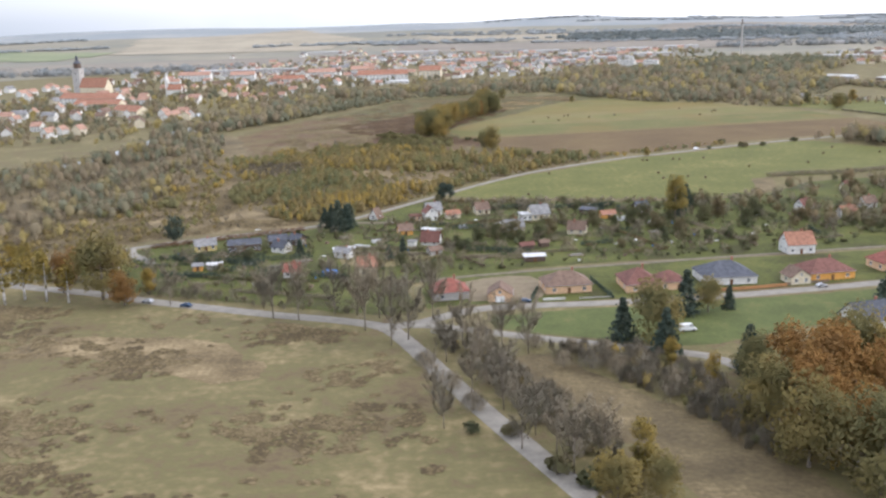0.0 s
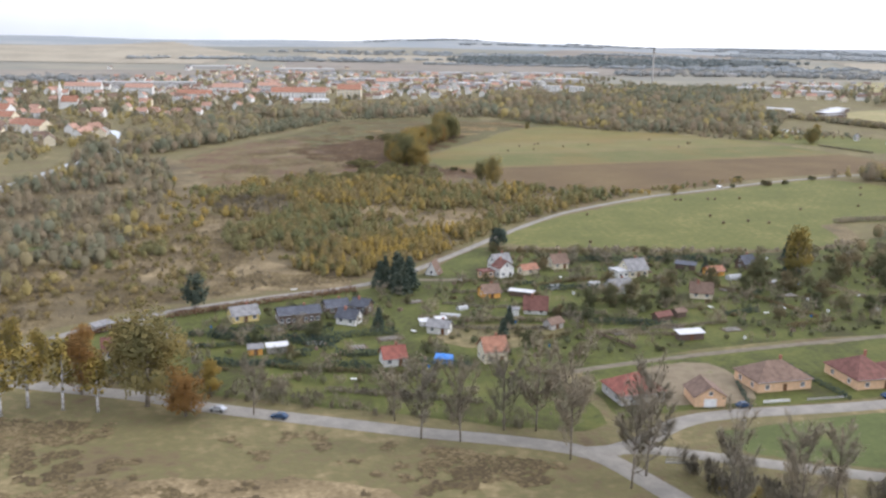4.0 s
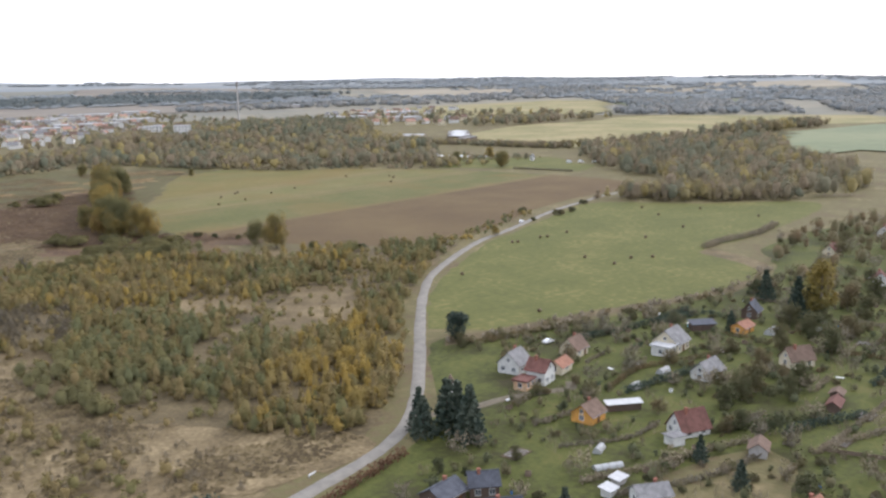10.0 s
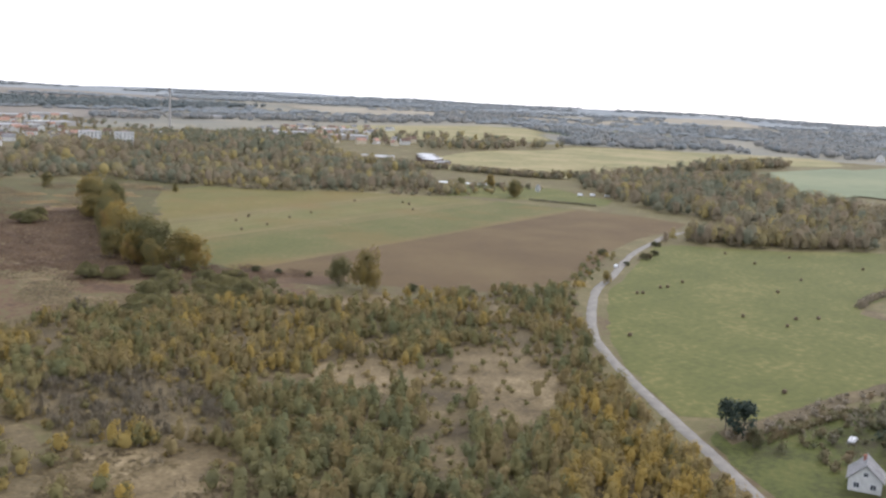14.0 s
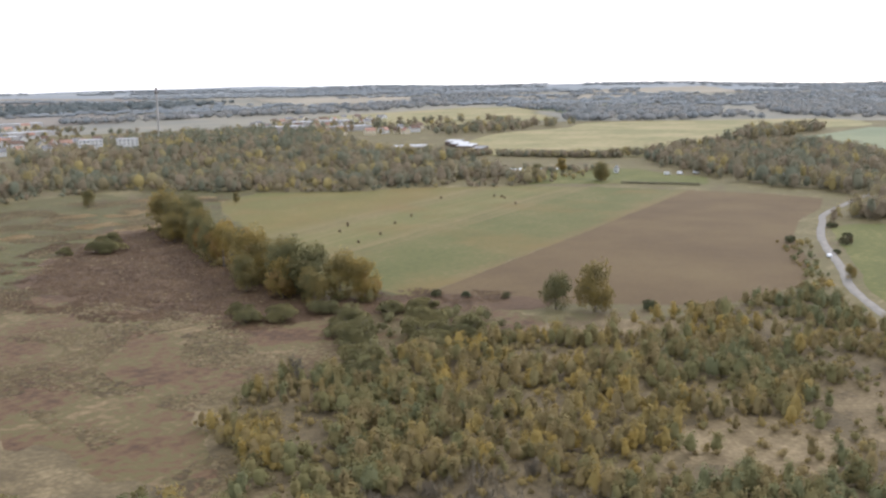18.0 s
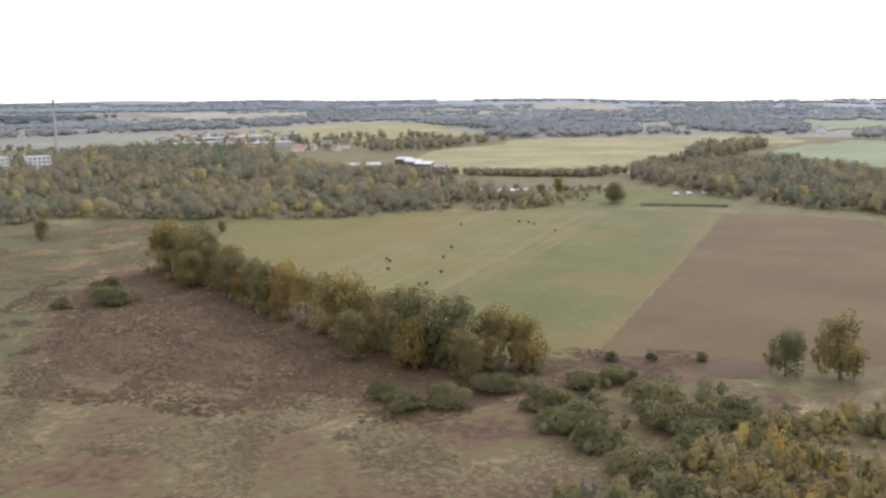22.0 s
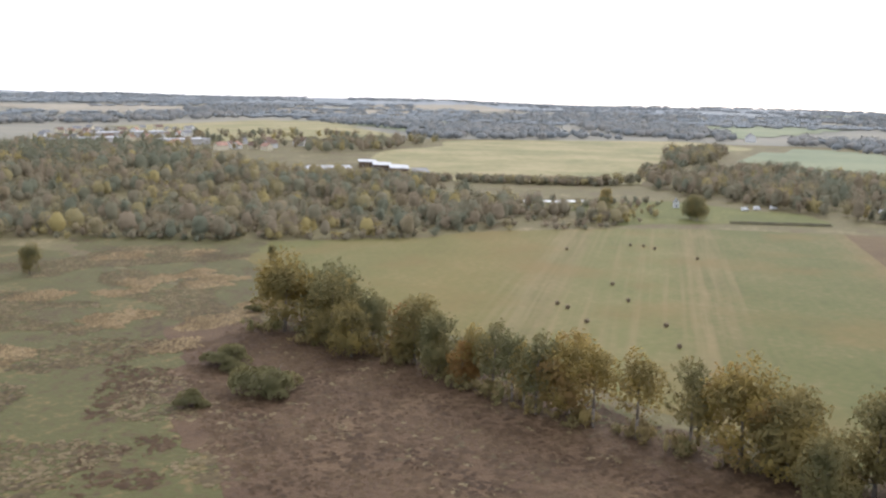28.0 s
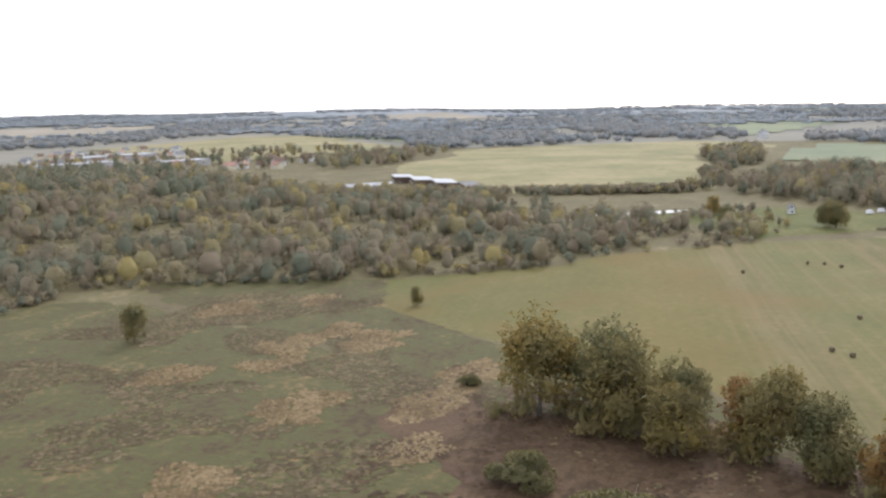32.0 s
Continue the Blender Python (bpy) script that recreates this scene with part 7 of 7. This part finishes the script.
plant(ORCHARD_G + ORCHARD, scatter(EAST_GARDEN, 70, rt, 7), "garden fruit tree with thinning leaves", "fruit tree", "orchard trees", "fruit_tree", h0=0.9, h1=1.7)
plant(HEDGETREES, [(13.6, 324.4, 0.7), (19.8, 325, 0.75), (26, 326, 0.8), (27.6, 319, 0.6), (34.5, 321, 0.75), (2.5, 316.4, 0.45), (6, 315.6, 0.5), (40, 334, 0.7), (56, 340, 0.8), (62, 330, 0.8), (70, 340, 0.9), (78, 334, 0.8), (84, 326, 0.7), (96, 340, 0.9), (104, 350, 0.9), (110, 336, 0.8), (118, 350, 1.0), (-76, 300, 0.5), (-62, 304, 0.6), (-68, 290, 0.4), (0, 392, 0.5), (76, 350, 0.8), (46, 346, 0.5), (90, 312, 0.6), (76, 316, 0.6), (-50, 336, 0.35), (-36, 332, 0.35)], "dense olive and brown garden tree", "tree", "garden trees")
plant(SHRUBS, scatter(ALLOTMENT, 170, rt, 3, clear), "round olive bush in a garden", "bush", "garden bushes", "garden_bush", "stems", 0.3, 0.75)
for hx, hy, ht in ((150, 345, 10), (165, 362, 20), (185, 350, 15), (140, 360, 30), (205, 380, 10), (172, 395, 12), (222, 402, 20)):
    house(hx, hy, 7.5, 6, 2.8, 2.8, ht, "gable", rt.choice((W_WHITE, W_CREAM)), rt.choice((R_DARKRED, R_ORANGE, R_BROWN)), "small garden house with a tiled roof", "house", "garden houses", 2)
small_crowns("garden_shrubbery", plants(ALLOTMENT, 420, 0.9, 2.8, 1.1, clear), 44, 0.36, L_GARDEN, "olive and brown garden shrubs between plots", "shrubbery", rv, False)
small_crowns("garden_twigs", plants(ALLOTMENT, 260, 1.0, 3.6, 1.0, clear), 70, 0.6, L_GREY, "leafless brown garden shrubs", "shrubbery", rv, True, 0.0, True)
small_crowns("east_garden_trees", plants(EAST_GARDEN, 170, 3, 8, 0.85), 110, 0.5, L_GARDEN, "trees and shrubs in far gardens", "shrubbery", rv)
small_crowns("stream_scrub", plants([(-4, 226), (2, 212), (8, 200), (15, 179), (26, 150), (36, 150), (24, 182), (14, 202), (10, 218)], 120, 2.2, 5.5, 0.75) + plants([(26, 214), (48, 206), (56, 190), (64, 160), (56, 152), (44, 180), (34, 198), (24, 208)], 150, 2.0, 5.0, 0.9), 170, 0.8, L_GREY, "dense leafless scrub along a stream", "scrub", rv, True, 0.3, True)
small_crowns("stream_bushes", plants([(-2, 222), (10, 200), (17, 180), (28, 152), (34, 156), (22, 184), (12, 206)], 34, 1.2, 3.4, 0.9) + plants([(28, 213), (48, 205), (56, 190), (64, 162), (58, 156), (46, 180), (34, 198)], 60, 1.5, 4.0, 0.9), 110, 0.4, L_THICKET, "olive and yellow bushes along a stream", "scrub", rv)
small_crowns("verge_scrub", plants([(-118, 281), (-84, 267), (-44, 250), (-22, 243), (-20, 247), (-44, 255), (-84, 272), (-116, 286)], 90, 1.2, 3.4, 1.1), 80, 0.7, L_GREY, "brown scrub along the road verge", "scrub", rv, True, 0.0, True)
small_crowns("bank_bushes", plants([(0, 374), (40, 380), (90, 377), (96, 386), (50, 391), (20, 393), (2, 398)], 80, 1.0, 3.0, 1.1), 70, 0.34, L_GARDEN, "olive bushes below the meadow bank", "scrub", rv)
bank_spots = plants([(0, 402), (22, 397), (50, 395), (100, 388), (136, 400), (134, 393), (100, 381), (50, 387), (22, 390), (-2, 397)], 70, 0.8, 2.2, 1.3)
small_crowns("bank_scrub", bank_spots, 60, 0.34, L_GREY, "brown scrub on the meadow bank", "scrub", rv, False)
road_spots = plants([(-12, 396), (2, 419), (26, 451), (50, 475), (94, 506), (126, 521), (172, 546), (160, 552), (118, 526), (90, 512), (46, 482), (20, 460), (-6, 428), (-20, 402)], 130, 1.0, 3.2, 1.1)
small_crowns("roadside_scrub", road_spots, 80, 0.34, L_THICKET, "autumn scrub along the country road", "scrub", rv, False)

under = [(x + rv.uniform(-3, 3), y + rv.uniform(-3, 3), h, h * 1.3) for x, y in ((38, 768), (42, 757), (33, 752), (36, 742), (33, 733), (29, 727), (24, 716), (20, 709), (18, 703), (15, 697), (12, 690), (10, 682), (8, 673), (5, 664), (2, 655), (1, 648), (0, 640), (-3, 630), (-3, 621), (1, 612), (4, 604)) for _ in range(10) for h in (rv.uniform(1.2, 4.2),)]
small_crowns("row_undergrowth", under, 110, 0.34, L_THICKET, "olive undergrowth beneath a row of trees", "scrub", rv, False, tint=(0.25, 0.75), core_size=0.1)


def tussocks(name, poly, count, mat, label, h0, h1, keep=None):
    """Grass tufts: low, ragged five-sided mounds."""
    V, Fc = [], []
    for x, y in scatter(poly, count, rv, 0, keep):
        for _ in range(2):
            h, w, a = rv.uniform(h0, h1) * 0.6, rv.uniform(0.3, 0.8), rv.uniform(0, 6.28)
            ox, oy = x + rv.uniform(-0.8, 0.8), y + rv.uniform(-0.8, 0.8)
            k = len(V)
            for i in range(5):
                r = w * rv.uniform(0.6, 1.2)
                V.append((ox + math.cos(a + i * 1.2566) * r, oy + math.sin(a + i * 1.2566) * r, 0.1))
            V.append((ox + rv.uniform(-0.2, 0.2), oy + rv.uniform(-0.2, 0.2), 0.1 + h))
            Fc += [(k + i, k + (i + 1) % 5, k + 5) for i in range(5)]
    me = bpy.data.meshes.new(name)
    me.from_pydata([(p[0] * PLAN, p[1] * PLAN, p[2]) for p in V], [], Fc)
    me.materials.append(mat)
    me.polygons.foreach_set("use_smooth", [True] * len(me.polygons))
    me.normals_split_custom_set_from_vertices([(0, 0, 1)] * len(V))
    return tagged(new(name, me), label, "grass", kind="stuff")


L_STRAW = leaf_material("orange_straw_tufts", [(0.2, (0.15, 0.105, 0.05)), (0.5, (0.235, 0.165, 0.08)), (0.8, (0.34, 0.25, 0.13))], 0.05, 0.0, 1.2, 1.0, 0.3)
L_TUFT = leaf_material("rust_and_straw_tufts", [(0.2, (0.1, 0.074, 0.04)), (0.5, (0.15, 0.114, 0.056)), (0.8, (0.235, 0.18, 0.095))], 0.05, 0.0, 1.4, 1.0, 0.3)
L_SEDGE = leaf_material("russet_sedge_blades", [(0.2, (0.07, 0.044, 0.024)), (0.5, (0.1, 0.063, 0.033)), (0.8, (0.14, 0.094, 0.05))], 0.06, 0.0, 1.0, 1.0, 0.3)
SEDGE = [(48, 780), (34, 735), (24, 700), (8, 672), (0, 645), (0, 612), (20, 598), (34, 568), (2, 585), (-22, 602), (-40, 640), (-50, 698), (-30, 730), (8, 766)]
tussocks("marsh_tussocks", [(100, 900), (-20, 880), (-100, 700), (-104, 505), (-60, 566), (-18, 556), (5, 600), (-5, 640), (20, 690), (60, 790), (140, 846)], 12000, L_TUFT, "rust and straw grass tufts in the marsh", 0.25, 0.6, lambda x, y: noise.noise((x * 0.05, y * 0.05, 9)) > 0.02 and (not inside(x, y, SEDGE) or rv.random() < 0.1))
tussocks("sedge_blades", [(66, 790), (48, 740), (34, 700), (16, 672), (8, 645), (8, 612), (24, 604), (40, 572), (4, 574), (-32, 594), (-58, 640), (-72, 698), (-48, 742), (4, 782)], 8000, L_SEDGE, "dark russet sedge clumps", 0.3, 0.8, lambda x, y: inside(x, y, SEDGE) or noise.noise((x * 0.07, y * 0.07, 12)) > 0.0)
tussocks("pasture_tussocks", [(-130, 262), (-60, 246), (-20, 228), (-4, 190), (0, 150), (-20, 120), (-90, 130), (-150, 200)], 6500, L_TUFT, "dry straw grass tufts on rough pasture", 0.2, 0.5, lambda x, y: noise.noise((x * 0.03, y * 0.05, 3)) + 0.7 * noise.noise((x * 0.25, y * 0.25, 5)) > 0.2 and rv.random() < 0.5)
tussocks("heath_tussocks", [(-190, 300), (-128, 322), (-100, 341), (-75, 350), (-50, 358), (-84, 398), (-84, 440), (-100, 480), (-140, 400)], 5600, L_TUFT, "bleached straw grass tufts on heath", 0.3, 1.0, clumped(0.06, -0.05, 6))

STRAW_SPOTS = [(71, 831, 9), (79, 815, 10), (84, 825, 8), (40, 842, 8), (54, 828, 7), (30, 806, 9), (38, 784, 8), (-6, 803, 7), (60, 783, 7), (48, 782, 6), (17, 777, 6), (100, 868, 10), (118, 850, 7)]
tussocks("straw_patches", [(130, 860), (90, 880), (20, 850), (-20, 800), (10, 768), (64, 776), (100, 815)], 3600, L_STRAW, "orange straw grass patches in wet meadow", 0.3, 0.8, lambda x, y: any((x - p) ** 2 * 0.4 + (y - q) ** 2 < r * r * (0.5 + noise.noise((x * 0.15, y * 0.15, 2))) for p, q, r in STRAW_SPOTS))

# plot hedges and garden clutter
rc = random.Random(31)
clear_small = lambda x, y: all((x - p) ** 2 + (y - q) ** 2 > 16 for p, q in HOUSES)
for x, y in scatter(ALLOTMENT, 34, rc, 8, clear):
    turn, ln = radians(rc.choice((12, 12, 14, 100))), rc.uniform(5, 12)
    dx, dy = math.cos(turn) * ln / 2, math.sin(turn) * ln / 2
    if clear_small(x - dx, y - dy) and clear_small(x + dx, y + dy):
        hm, hl = rc.choice(((L_CONIFER, "dark green hedge between garden plots"), (L_GARDEN, "olive hedge between garden plots"), (L_GREY, "brown leafless hedge between garden plots")))
        hedge("hedge", [(x - dx, y - dy), (x, y + rc.uniform(-0.5, 0.5)), (x + dx, y + dy)], rc.uniform(0.9, 1.8), rc.uniform(1.0, 2.0), hm, hl)

COMPOST = Shape().box(-0.7, -0.7, 0, -0.62, 0.7, 0.9).box(0.62, -0.7, 0, 0.7, 0.7, 0.9).box(-0.62, -0.7, 0, 0.62, -0.62, 0.9).box(-0.62, 0.62, 0, 0.62, 0.7, 0.9).mesh("frame", M_TIMBER)
HEAP = Shape().box(-0.6, -0.6, 0.0, 0.6, 0.6, 0.55).mesh("compost", M_BED)
BARREL = Shape().tube((0, 0, 0), (0, 0, 0.45), 0.26, 0.3, 12).tube((0, 0, 0.45), (0, 0, 0.9), 0.3, 0.26, 12).mesh("drum", M_BLUE)
WBARREL = Shape().tube((0, 0, 0), (0, 0, 0.9), 0.5, 0.5, 12).mesh("drum", M_FRAME)
RIM = Shape().tube((0, 0, 0.9), (0, 0, 0.95), 0.28, 0.28, 12).mesh("rim", M_BLACK)
LOG = Shape().tube((-0.5, 0, 0), (0.5, 0, 0), 0.11, 0.11, 7).mesh("log", M_TIMBER)
SLAB = Shape().box(-1.1, -0.45, 0.68, 1.1, 0.45, 0.75).mesh("tabletop", M_FRAME)
LEG = Shape().box(-0.05, -0.05, 0, 0.05, 0.05, 0.68).mesh("leg", M_TIMBER)
for k, (x, y) in enumerate(scatter(ALLOTMENT, 64, rc, 4, clear_small)):
    m = site(x, y, rc.uniform(0, 180), 0.05)
    if k % 4 == 0:
        root = thing("compost_bin", m, "weathered timber compost bin in a garden", "compost bin", "compost bins")
        part("frame", COMPOST, root)
        part("compost", HEAP, root)
    elif k % 4 == 1:
        root = thing("rain_barrel", m, "blue plastic rain barrel in a garden", "barrel", "rain barrels") if k % 8 == 1 else thing("rain_barrel", m, "white plastic water tank in a garden", "barrel", "rain barrels")
        part("drum", BARREL if k % 8 == 1 else WBARREL, root)
        part("rim", RIM, root)
    elif k % 4 == 2:
        root = thing("log_pile", m, "stack of cut logs in a garden", "log pile", "log piles")
        for r2 in range(4):
            for c2 in range(8 - r2):
                part("log", LOG, root, "", pose(0, (c2 - (7 - r2) / 2) * 0.24, 0.11 + r2 * 0.2))
    else:
        root = thing("garden_table", m, "white garden table on timber legs", "table", "garden tables")
        part("tabletop", SLAB, root)
        for lx in (-0.95, 0.95):
            for ly in (-0.35, 0.35):
                part("leg", LEG, root, "", pose(lx, ly, 0))
